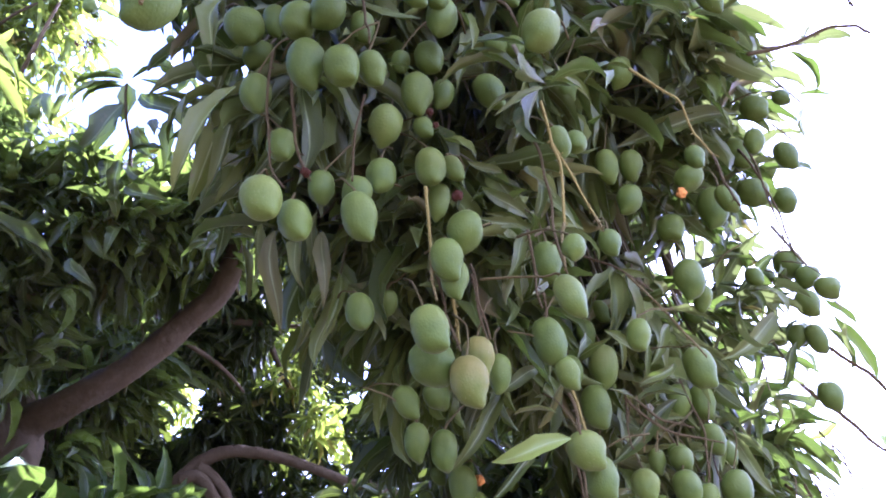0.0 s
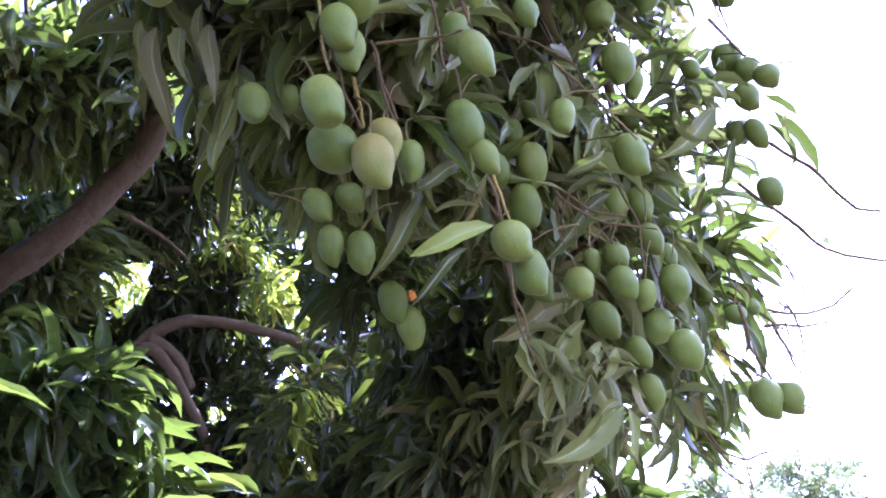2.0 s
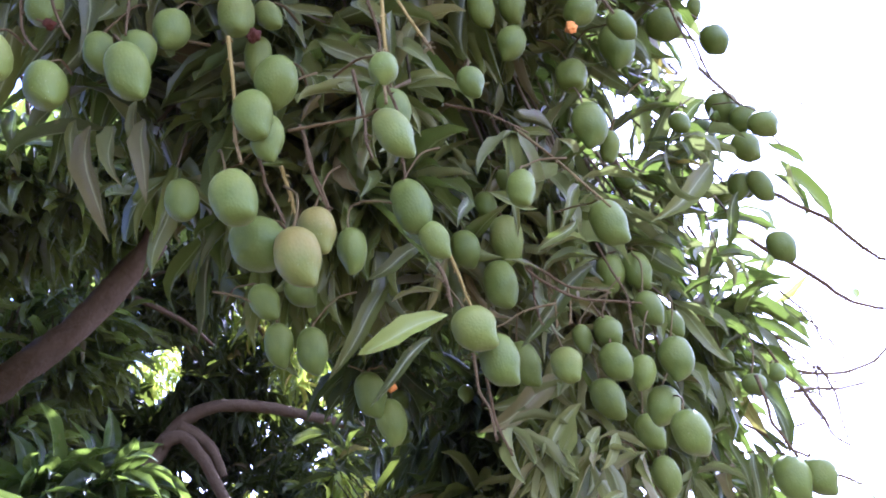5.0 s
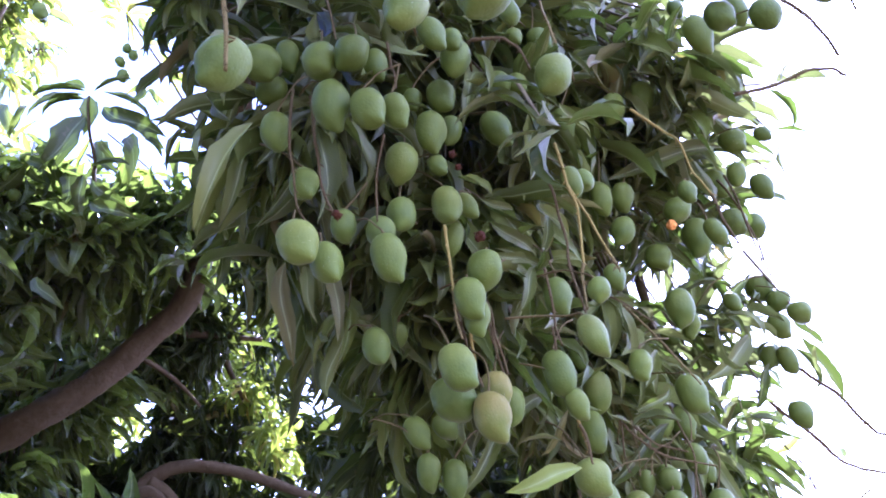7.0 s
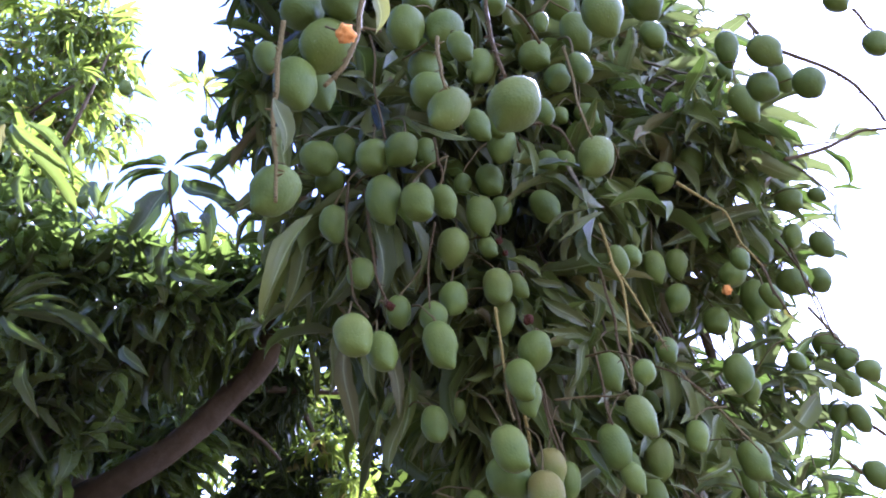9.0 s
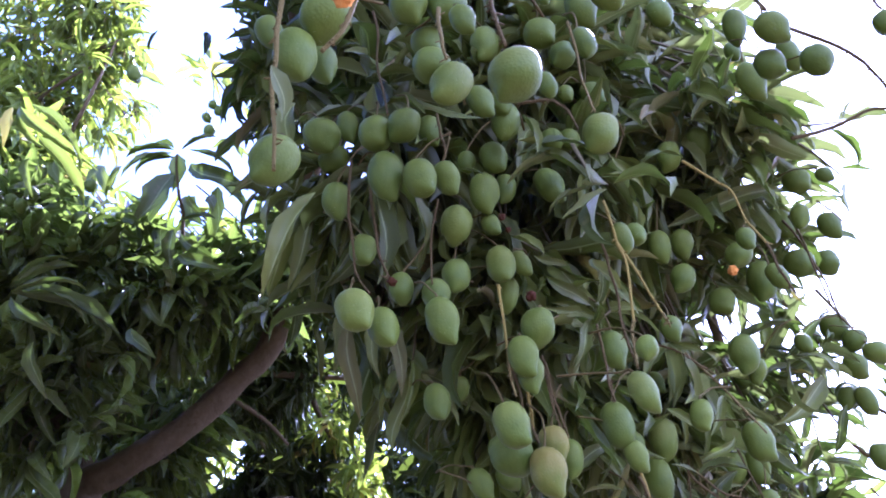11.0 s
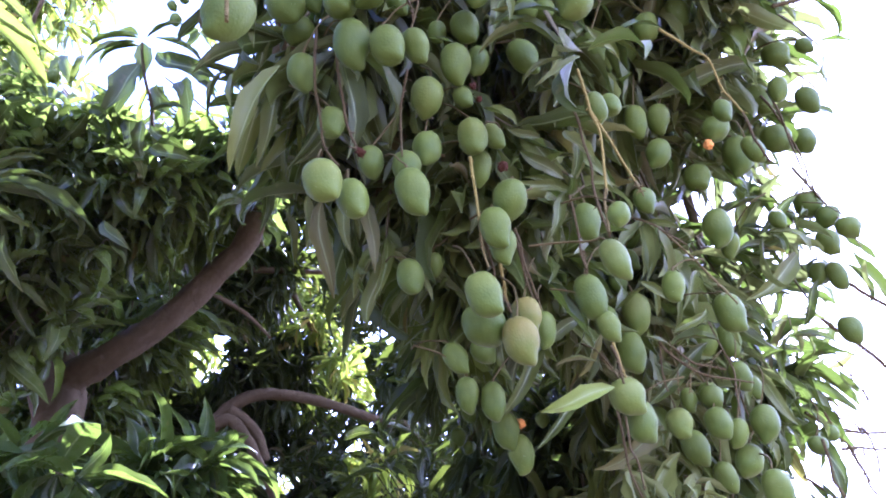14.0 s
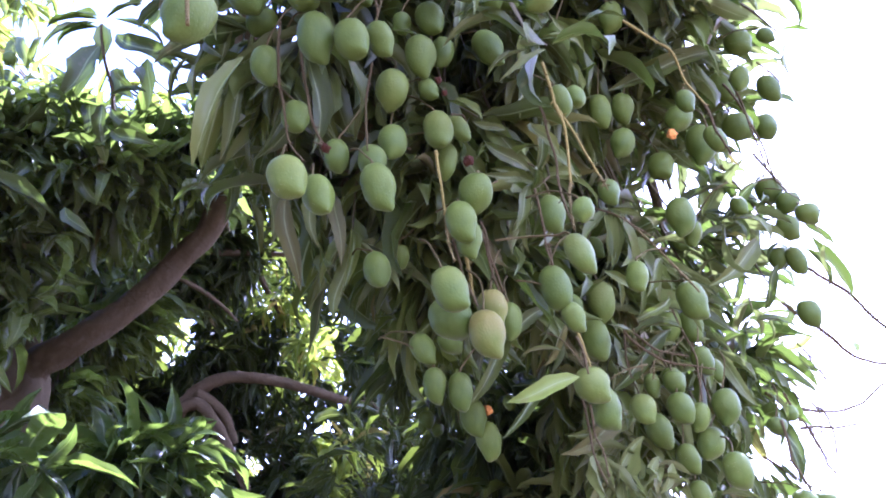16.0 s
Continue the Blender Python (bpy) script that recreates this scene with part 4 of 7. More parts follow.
for at, axis in (((-1.92, 2.95, 3.87), (0.7, -0.3, -0.2)), ((-1.58, 3.05, 3.84), (0.2, -0.5, -0.6)), ((-1.82, 3.00, 3.57), (0.6, -0.4, -0.3))):
    left.whorl(at, axis, 10, 0.27, 0.95, 0.4, 0.22)

WAY = [Vector(p) for p in LIMB_LINE]
LIMB_LINE = [tuple(a.lerp(b, k)) for a, b in zip(WAY, WAY[1:]) for k in (0.0, 0.33, 0.67)]
left.clear([(x, y, z, 0.125) for x, y, z in LIMB_LINE], (0.35, -0.88, -0.42), 1.2, 0.62, 0.0)

rng = np.random.default_rng(5)
low = Foliage()
low.cloud((-1.57, 3.29, 2.41), (0.38, 0.35, 0.20), 29, length=0.30, drop=0.35, hang=0.95, spread=1.2, width=0.29)
low.cloud((-1.22, 3.53, 2.40), (0.34, 0.35, 0.18), 27, length=0.30, drop=0.35, hang=0.95, spread=1.2, width=0.29)
low.cloud((-1.08, 3.75, 2.14), (0.26, 0.30, 0.14), 16, length=0.30, drop=0.35, hang=0.95, spread=1.2, width=0.29)
low.cloud((-1.4, 3.6, 1.9), (0.6, 0.4, 0.35), 50, length=0.30, drop=0.35, hang=0.95, spread=1.2, width=0.29)

# the leaves that hang nearest on the open side are pieces of their own
LEAF_PIECES = []
for v, q, u in LEAVES:
    vv = v.copy()
    vv[:, 0] *= 0.19
    LEAF_PIECES.append(leaf_mesh("leaf", LEAF_ONE, vv, q, u))
pos, way, up, size, wide = crown.arrays()
near = np.argsort(pos[:, 1] + 0.25 * np.abs(pos[:, 0] - 0.2) + np.where(pos[:, 2] > 3.3, 9, 0))[:300]
taken = np.zeros(len(pos), bool)
taken[near] = True
for i in near:
    x = unit(np.cross(way[i], up[i]))
    z = np.cross(x, way[i])
    piece = new("leaf", LEAF_PIECES[int(rng.integers(0, len(LEAF_PIECES)))])
    piece.parent = tree
    k = wide[i] / 0.19
    piece.matrix_basis = Matrix((( *(x * k), 0), ( *way[i], 0), ( *z, 0), (0, 0, 0, 1))).transposed()
    piece.matrix_basis = Matrix.Translation(Vector(pos[i]) - TB) @ piece.matrix_basis @ Matrix.Diagonal((size[i], size[i], size[i], 1))


# over half the open-side leaves lightened to stand for sheen and haze
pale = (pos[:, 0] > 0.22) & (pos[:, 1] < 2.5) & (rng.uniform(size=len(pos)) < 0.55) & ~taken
crown_leaves = crown.build(tree, LEAF, "foliage", "dense drooping dark green leaves", taken | pale)
lightened = crown.build(tree, LEAF_PALE, "foliage", "leaves with sheen and haze put in as a paler colour", ~pale)
lightened.location = -TB
crown_leaves.location = -TB
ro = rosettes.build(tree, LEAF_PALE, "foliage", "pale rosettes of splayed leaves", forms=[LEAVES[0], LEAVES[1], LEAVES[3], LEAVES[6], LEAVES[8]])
ro.location = -TB
shoot = Foliage()
shoot.whorl((-1.24, 3.1, 3.86), (0.1, -0.2, 0.3), 5, 0.22, 1.1, 0.8)
so = shoot.build(tree, LEAF, "foliage", "upright shoot with large drooping leaves")
so.location = -TB
# unseen crown behind the camera, added to block light
left.cloud((-1.5, -1.9, 3.4), (1.2, 0.5, 1.2), 60, length=0.30)
lf = left.build(tree, LEAF_SIDE_SHADE, "foliage", "dark green leaves with shade put into their colour", forms=LEAVES_FAR)
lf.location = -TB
tw = crown.build_twigs(tree, TWIG, (0.3, 2.4, 3.8))
tw.location = -TB
tw = left.build_twigs(tree, TWIG, (-1.5, 3.7, 3.3))
tw.location = -TB

sapling = thing("mango_shrub", (-1.4, 3.7, 0.0), "young mango tree with sunlit green leaves", "tree")
lw = low.build(sapling, LEAF_LOW, "foliage", "sunlit glossy green leaves")
lw.location = -Vector(sapling.location)
limb("stem", sapling, [(-1.4, 3.7, -0.05), (-1.42, 3.66, 1.0), (-1.35, 3.6, 1.8), (-1.3, 3.55, 2.2)], [0.04, 0.034, 0.026, 0.012])
limb("stem", sapling, [(-1.42, 3.66, 1.0), (-1.6, 3.5, 1.8), (-1.62, 3.35, 2.2)], [0.03, 0.022, 0.01])
limb("stem", sapling, [(-1.42, 3.66, 1.2), (-1.15, 3.7, 1.8), (-1.0, 3.75, 2.25)], [0.03, 0.022, 0.01])

# ---- trees behind ----
back = thing("mango_tree", (-2.0, 6.0, 0.0), "shaded mango tree standing behind the fruiting one", "tree")
limb("trunk", back, [(-2.1, 5.9, -0.1), (-2.05, 5.8, 1.2), (-1.95, 5.70, 2.4), (-1.85, 5.67, 3.06)], [0.2, 0.16, 0.13, 0.11])
limb("limb", back, [(-1.85, 5.67, 3.0), (-1.70, 5.65, 3.22), (-1.56, 5.65, 3.375), (-1.45, 5.65, 3.46), (-1.31, 5.65, 3.50), (-1.13, 5.66, 3.49), (-0.93, 5.68, 3.435), (-0.71, 5.70, 3.35), (-0.47, 5.72, 3.24), (-0.1, 5.75, 3.12)], [0.08, 0.060, 0.052, 0.047, 0.043, 0.041, 0.038, 0.035, 0.031, 0.022])
limb("branch", back, [(-1.60, 5.62, 3.33), (-1.47, 5.63, 3.335), (-1.36, 5.66, 3.17), (-1.285, 5.70, 2.98), (-1.21, 5.74, 2.78), (-1.10, 5.82, 2.4)], [0.050, 0.042, 0.038, 0.035, 0.033, 0.026])
limb("branch", back, [(-1.50, 5.64, 3.42), (-1.34, 5.72, 3.28), (-1.27, 5.78, 3.06)], [0.05, 0.04, 0.035])
limb("branch", back, [(-1.9, 5.0, 4.2), (-1.512, 4.948, 4.205), (-1.201, 5.058, 4.207), (-0.7, 5.2, 4.18)], [0.035, 0.03, 0.028, 0.015])
limb("branch", back, [(-1.52, 4.78, 4.02), (-1.40, 4.84, 3.955), (-1.22, 5.0, 3.85), (-1.08, 5.1, 3.70)], [0.02, 0.018, 0.014, 0.008])
limb("branch", back, [(-1.09, 5.55, 4.45), (-1.04, 5.6, 4.345), (-0.97, 5.62, 4.155), (-0.88, 5.65, 3.94)], [0.028, 0.026, 0.022, 0.014])
rng = np.random.default_rng(9)
behind = Foliage()
# inner clumps of the front crown, kept here for the shade-dark colour
behind.cloud((0.26, 4.3, 2.6), (0.20, 0.24, 0.34), 40, length=0.25)
# two dense blocks added to darken the hollow in the curtain
behind.cloud((0.40, 3.45, 2.35), (0.26, 0.22, 0.42), 110, shell=0.1, length=0.22)
behind.cloud((0.30, 3.40, 1.85), (0.26, 0.22, 0.25), 60, shell=0.1, length=0.22)
behind.cloud((0.40, 4.3, 2.05), (0.44, 0.40, 0.40), 90, length=0.25)
behind.cloud((0.10, 3.7, 2.95), (0.18, 0.28, 0.27), 40, length=0.25)
behind.cloud((-1.20, 6.74, 4.40), (0.80, 0.70, 0.90), 75, shell=0.2)
behind.cloud((-1.89, 6.43, 4.07), (0.73, 0.70, 0.73), 80, shell=0.2)
behind.cloud((-0.99, 6.69, 3.00), (0.95, 0.80, 0.60), 150, shell=0.2)
behind.cloud((-1.81, 6.70, 3.20), (0.80, 0.80, 0.60), 140, shell=0.2)
behind.cloud((-2.6, 5.9, 3.6), (0.7, 0.60, 0.7), 140, shell=0.2)
behind.cloud((-0.45, 6.48, 3.60), (0.52, 0.50, 0.71), 50, shell=0.2)
behind.cloud((-1.4, 6.6, 2.2), (1.4, 0.8, 0.5), 130, shell=0.2)
behind.cloud((-0.30, 5.0, 2.55), (0.42, 0.4, 0.45), 90, shell=0.2)
behind.cloud((-0.75, 6.0, 2.6), (0.6, 0.4, 0.45), 110, shell=0.2)
behind.cloud((0.0, 4.6, 2.1), (0.45, 0.4, 0.4), 80, shell=0.2)
behind.cloud((-0.3, 5.6, 1.7), (0.9, 0.6, 0.5), 130, shell=0.2)
behind.cloud((-2.2, 5.8, 4.6), (0.8, 0.5, 0.4), 90, shell=0.2)
behind.cloud((-1.15, 5.2, 4.3), (0.35, 0.35, 0.3), 60, shell=0.2)
behind.cloud((-1.55, 5.2, 4.05), (0.35, 0.35, 0.3), 60, shell=0.2)
behind.cloud((-1.55, 5.9, 4.0), (0.45, 0.5, 0.45), 80, shell=0.2)
behind.cloud((-1.2, 7.1, 3.5), (1.3, 0.5, 1.1), 50, shell=0.1, length=0.25)
behind.cloud((-2.4, 7.0, 3.8), (0.8, 0.5, 1.2), 120, shell=0.1, length=0.25)
# four unseen canopy clumps, added to shade the space between the trees
behind.cloud((-1.75, 4.95, 4.7), (0.75, 0.5, 0.22), 120, shell=0.1, length=0.26)
behind.cloud((1.0, 4.7, 4.5), (0.45, 0.6, 0.4), 80, shell=0.1, length=0.26)
behind.cloud((-2.9, 5.2, 4.3), (0.7, 0.7, 0.7), 110, shell=0.1, length=0.26)
behind.cloud((-0.45, 4.85, 4.62), (0.6, 0.5, 0.28), 68, shell=0.1, length=0.26)
behind.cloud((-0.07, 6.50, 3.70), (0.40, 0.4, 0.5), 80, shell=0.1)
# three clumps hidden behind the curtain, added to block the sun
behind.cloud((0.7, 6.2, 4.4), (0.5, 0.5, 0.5), 120, shell=0.1, length=0.26)
behind.cloud((0.25, 7.2, 4.95), (0.5, 0.5, 0.45), 90, shell=0.1, length=0.26)
behind.cloud((0.9, 7.0, 4.5), (0.9, 0.9, 1.1), 260, shell=0.1, length=0.27)
behind.cloud((-1.2, 6.2, 3.9), (0.9, 0.5, 0.5), 120, shell=0.1)
behind.cloud((-1.0, 6.2, 2.7), (0.9, 0.5, 0.5), 140, shell=0.1)
behind.cloud((-2.0, 6.3, 3.1), (0.6, 0.5, 0.6), 90, shell=0.1)
# openings in the foliage through which the sky shows
GAPS = [(-1.92, 6.10, 4.02, 0.108), (-1.75, 6.10, 4.05, 0.120), (-1.81, 6.10, 3.84, 0.068), (-1.68, 6.10, 3.90, 0.056),
        (-1.59, 6.10, 4.15, 0.032), (-0.98, 6.10, 4.32, 0.140), (-0.82, 6.10, 4.23, 0.085), (-0.71, 6.10, 3.95, 0.076),
        (-0.67, 6.10, 3.80, 0.082), (-0.58, 6.10, 3.73, 0.067), (-0.58, 6.10, 3.56, 0.095), (-0.51, 6.10, 3.50, 0.059),
        (-0.85, 6.10, 3.69, 0.052), (-0.65, 6.10, 3.14, 0.050), (-0.71, 6.10, 3.03, 0.065), (-0.57, 6.10, 2.88, 0.085),
        (-0.49, 6.10, 2.82, 0.063), (-0.65, 6.10, 2.66, 0.070), (-0.59, 6.10, 2.54, 0.077), (-0.35, 6.10, 2.80, 0.042),
        (-0.76, 6.10, 2.46, 0.077), (-0.55, 6.10, 2.38, 0.049), (-1.19, 6.10, 2.92, 0.079), (-1.55, 6.10, 2.87, 0.066),
        (-1.64, 6.10, 3.17, 0.059), (-1.53, 6.10, 3.08, 0.044), (-1.08, 6.10, 2.92, 0.029), (-0.16, 6.10, 2.59, 0.028)]
for gx, gy, gz, gr in GAPS:
    lane = np.array((gx - 0.1, gy - 0.2, gz - 1.5))
    behind.clear([(*(np.array((gx, gy, gz)) + lane * 0.4), gr)], -lane, 4.6, 1.0, 0.0)
behind.cloud((-0.71, 6.00, 4.56), (0.35, 0.35, 0.35), 16, shell=0.1)
behind.clear([f for f in FRUIT if f[1] > 3.0], (0.02, -0.94, -0.33), 2.6, 1.9, 0.0)
bf = behind.build(back, LEAF_SHADE, "foliage", "dark leaves with shade in their colour, gaps of sky between", forms=LEAVES_FAR)
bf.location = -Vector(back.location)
# clumps in the lit leaf colour stand for backlit patches in the gaps
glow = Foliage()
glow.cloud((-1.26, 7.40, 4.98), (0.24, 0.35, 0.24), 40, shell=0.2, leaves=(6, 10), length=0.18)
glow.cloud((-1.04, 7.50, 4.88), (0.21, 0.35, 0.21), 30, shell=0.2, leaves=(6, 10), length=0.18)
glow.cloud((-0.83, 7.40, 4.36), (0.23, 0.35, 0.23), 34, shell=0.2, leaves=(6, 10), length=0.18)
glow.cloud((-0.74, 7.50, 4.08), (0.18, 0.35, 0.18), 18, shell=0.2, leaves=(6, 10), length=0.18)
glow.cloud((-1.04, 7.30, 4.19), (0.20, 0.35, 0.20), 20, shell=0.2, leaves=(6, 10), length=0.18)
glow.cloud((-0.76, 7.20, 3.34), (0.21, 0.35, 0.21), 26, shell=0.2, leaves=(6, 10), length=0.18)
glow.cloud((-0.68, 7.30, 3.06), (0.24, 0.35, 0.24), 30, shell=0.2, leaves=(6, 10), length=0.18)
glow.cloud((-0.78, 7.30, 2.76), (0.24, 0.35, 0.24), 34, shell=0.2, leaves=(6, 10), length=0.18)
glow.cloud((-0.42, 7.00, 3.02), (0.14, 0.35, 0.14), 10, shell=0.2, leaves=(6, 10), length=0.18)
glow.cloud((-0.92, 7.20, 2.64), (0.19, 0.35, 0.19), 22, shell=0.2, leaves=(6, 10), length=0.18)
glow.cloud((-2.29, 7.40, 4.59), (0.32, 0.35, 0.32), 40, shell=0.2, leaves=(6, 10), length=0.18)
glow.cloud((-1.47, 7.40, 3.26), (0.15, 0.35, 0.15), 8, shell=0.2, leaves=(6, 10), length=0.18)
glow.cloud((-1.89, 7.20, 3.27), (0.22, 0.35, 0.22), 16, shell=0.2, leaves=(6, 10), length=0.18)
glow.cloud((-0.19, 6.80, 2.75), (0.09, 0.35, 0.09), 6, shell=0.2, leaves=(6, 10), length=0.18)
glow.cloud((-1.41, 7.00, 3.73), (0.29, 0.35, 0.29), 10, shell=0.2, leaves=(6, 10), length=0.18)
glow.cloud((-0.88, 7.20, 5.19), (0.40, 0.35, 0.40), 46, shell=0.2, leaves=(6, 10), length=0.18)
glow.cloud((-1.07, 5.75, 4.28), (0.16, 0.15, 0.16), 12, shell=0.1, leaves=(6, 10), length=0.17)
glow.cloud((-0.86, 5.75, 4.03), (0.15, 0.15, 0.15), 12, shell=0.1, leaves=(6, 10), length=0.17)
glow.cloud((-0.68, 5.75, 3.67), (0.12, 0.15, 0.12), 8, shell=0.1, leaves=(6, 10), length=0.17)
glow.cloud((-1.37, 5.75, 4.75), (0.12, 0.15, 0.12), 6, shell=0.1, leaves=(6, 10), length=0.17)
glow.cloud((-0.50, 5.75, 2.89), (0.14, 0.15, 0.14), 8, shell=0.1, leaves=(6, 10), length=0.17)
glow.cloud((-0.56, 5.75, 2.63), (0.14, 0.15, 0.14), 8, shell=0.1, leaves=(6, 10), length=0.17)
gl = glow.build(back, LEAF_YELLOW_LIT, "foliage", "leaves with backlight put into their yellow-green colour", forms=LEAVES_FAR)
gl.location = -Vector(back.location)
tw = behind.build_twigs(back, TWIG, (-1.5, 6.2, 3.4), 0.3, 0.003, skip=2)
tw.location = -Vector(back.location)

sunny = thing("sunlit_tree", (-4.2, 5.6, 0.0), "tall tree with sunlit yellow-green leaves", "tree")
limb("trunk", sunny, [(-4.2, 5.6, -0.1), (-4.1, 5.4, 2.5), (-3.8, 5.0, 4.8), (-3.2, 4.6, 6.2)], [0.16, 0.13, 0.09, 0.04])
limb("branch", sunny, [(-3.8, 5.0, 4.8), (-3.1, 4.5, 5.3), (-2.6, 4.3, 5.8)], [0.05, 0.04, 0.02])
limb("branch", sunny, [(-2.56, 4.30, 5.64), (-2.37, 4.10, 5.78), (-2.23, 4.00, 6.03), (-2.13, 4.00, 6.47)], [0.016, 0.014, 0.012, 0.008])
limb("branch", sunny, [(-3.02, 4.30, 6.00), (-2.69, 4.10, 6.02), (-2.47, 4.00, 6.09), (-2.26, 4.00, 6.23)], [0.014, 0.012, 0.010, 0.006])
rng = np.random.default_rng(33)
bright = Foliage()
bright.cloud((-2.72, 4.25, 6.45), (0.75, 0.60, 0.85), 120, shell=0.2, length=0.24, width=0.15, hang=1.3)
bright.cloud((-2.85, 4.25, 5.71), (0.40, 0.50, 0.66), 90, shell=0.2, length=0.24, width=0.15, hang=1.3)
bright.cloud((-2.45, 3.75, 5.0), (0.32, 0.3, 0.4), 60, shell=0.2, length=0.24, width=0.15, hang=1.3)
bright.cloud((-2.40, 3.50, 4.5), (0.30, 0.3, 0.35), 50, shell=0.2, length=0.24, width=0.15, hang=1.3)
bright.cloud((-2.02, 3.9, 4.62), (0.36, 0.25, 0.26), 26, shell=0.1, length=0.22, width=0.2)
bright.cloud((-1.45, 4.1, 4.72), (0.45, 0.25, 0.20), 14, shell=0.1, length=0.2, width=0.2)
bright.cloud((-2.45, 4.15, 6.95), (0.50, 0.50, 0.47), 40, shell=0.2, length=0.24, width=0.15, hang=1.3)
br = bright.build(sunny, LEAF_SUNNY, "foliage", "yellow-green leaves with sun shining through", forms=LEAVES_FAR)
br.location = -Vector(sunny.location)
tw = bright.build_twigs(sunny, TWIG, (-3.4, 4.8, 5.4), 0.4, 0.006)
tw.location = -Vector(sunny.location)


def far_tree(x, y, height, wide, n):
    """A loose, airy tree with thin upright shoots standing out of the crown."""
    ob = thing("far_tree", (x, y, 0), "distant airy tree with pale green leaves and thin upright shoots", "tree", "trees in the distance")
    limb("trunk", ob, [(x, y, -0.1), (x + 0.1, y, height * 0.3), (x, y + 0.1, height * 0.62)], [0.16, 0.12, 0.05], sides=8)
    fol = Foliage()
    for _ in range(14):
        a, r, h = rng.uniform(0, 6.28), rng.uniform(0.1, 0.95) * wide, rng.uniform(0.40, 0.84) * height
        r *= min(1.0, 1.9 * (1.0 - h / height) + 0.2)
        fol.cloud((x + r * math.cos(a), y + r * math.sin(a), h), (wide * 0.30, wide * 0.30, wide * 0.22), n, 0.105, 0.3, hang=0.2, drop=-0.2, width=0.36)
    for _ in range(9):
        a, r = rng.uniform(0, 6.28), rng.uniform(0, 0.8) * wide
        foot = Vector((x + r * math.cos(a), y + r * math.sin(a), height * rng.uniform(0.66, 0.78)))
        tip = foot + Vector((rng.normal(0, 0.10), rng.normal(0, 0.10), height * rng.uniform(0.14, 0.26)))
        limb("shoot", ob, [foot, foot.lerp(tip, 0.5) + Vector((0.03, 0, 0)), tip], [0.014, 0.010, 0.005], TWIG, 5, 0.1)
        for k in range(7):
            fol.whorl(foot.lerp(tip, 0.25 + 0.75 * k / 6), (rng.normal(0, 0.5), rng.normal(0, 0.5), 0.8), 5, 0.10, 1.2, 0.2, 0.34)
    f = fol.build(ob, LEAF_FAR, "foliage", forms=LEAVES_FAR)
    f.location = -Vector(ob.location)
    return ob


far_tree(5.35, 15.3, 3.50, 1.25, 30)
far_tree(6.85, 15.0, 3.40, 1.15, 28)
far_tree(8.6, 14.3, 3.10, 0.9, 24)


def stalk(points, radius, colour):
    """A long fruit stalk of the tree with small side stubs."""
    bm = bmesh.new()
    pts = []
    for p, q in zip(points, points[1:]):
        p, q = Vector(p) - TB, Vector(q) - TB
        jog = (q - p).length * 0.03
        pts += [p, p.lerp(q, mr.uniform(0.35, 0.65)) + Vector((mr.gauss(0, jog), mr.gauss(0, jog), 0))]
    pts.append(Vector(points[-1]) - TB)
    n, radius = len(pts), radius * 1.05
    tube(bm, pts, [radius * (1.15 - 0.4 * i / (n - 1)) for i in range(n)], 7, 0.3, 5)
    for i in range(n - 1):
        for _ in range(2):
            p = pts[i].lerp(pts[i + 1], mr.random())
            d = Vector((mr.gauss(0, 1), mr.gauss(0, 1), mr.uniform(-0.9, 0.3))).normalized()
            tube(bm, [p, p + d * 0.003, p + d * mr.uniform(0.004, 0.012) + Vector((0, 0, -0.003))], [radius * 0.55, radius * 0.5, radius * 0.3], 5, 0.2, 2)
    ob = part("fruit_stalk", bm, STALKS[colour], tree)
    return ob


# ---- fruit stalks and bare twigs ----
stalk([(-0.259, 0.648, 2.649), (-0.268, 0.650, 2.570), (-0.275, 0.660, 2.493), (-0.272, 0.666, 2.409), (-0.272, 0.666, 2.335)], 0.0035, "grey")
stalk([(-0.134, 0.510, 2.525), (-0.145, 0.513, 2.463), (-0.166, 0.516, 2.405), (-0.189, 0.518, 2.378)], 0.0032, "grey")
stalk([(-0.223, 1.197, 2.785), (-0.230, 1.197, 2.718), (-0.231, 1.210, 2.609), (-0.227, 1.211, 2.526), (-0.200, 1.206, 2.465)], 0.0026, "red")
stalk([(-0.190, 1.193, 2.762), (-0.187, 1.200, 2.666), (-0.180, 1.204, 2.560), (-0.156, 1.201, 2.478)], 0.0028, "red")
stalk([(-0.149, 1.041, 3.052), (-0.149, 1.041, 2.900), (-0.136, 1.043, 2.760)], 0.0024, "red")
stalk([(-0.036, 0.718, 2.666), (-0.038, 0.711, 2.591), (-0.035, 0.711, 2.548)], 0.0030, "grey")
stalk([(0.039, 0.647, 2.679), (0.033, 0.642, 2.604), (0.034, 0.640, 2.542), (0.041, 0.644, 2.493)], 0.0032, "red")
stalk([(-0.053, 1.229, 2.687), (-0.073, 1.237, 2.610), (-0.083, 1.231, 2.487)], 0.0024, "red")
stalk([(-0.041, 1.082, 2.786), (-0.038, 1.086, 2.730), (-0.035, 1.086, 2.676)], 0.0024, "red")
stalk([(0.050, 1.302, 2.514), (0.050, 1.305, 2.433), (0.049, 1.306, 2.365)], 0.0030, "yellow")
stalk([(0.057, 1.356, 2.382), (0.063, 1.363, 2.324), (0.068, 1.371, 2.277), (0.088, 1.378, 2.206)], 0.0026, "red")
stalk([(0.126, 1.407, 2.399), (0.133, 1.408, 2.320), (0.150, 1.435, 2.251)], 0.0025, "red")
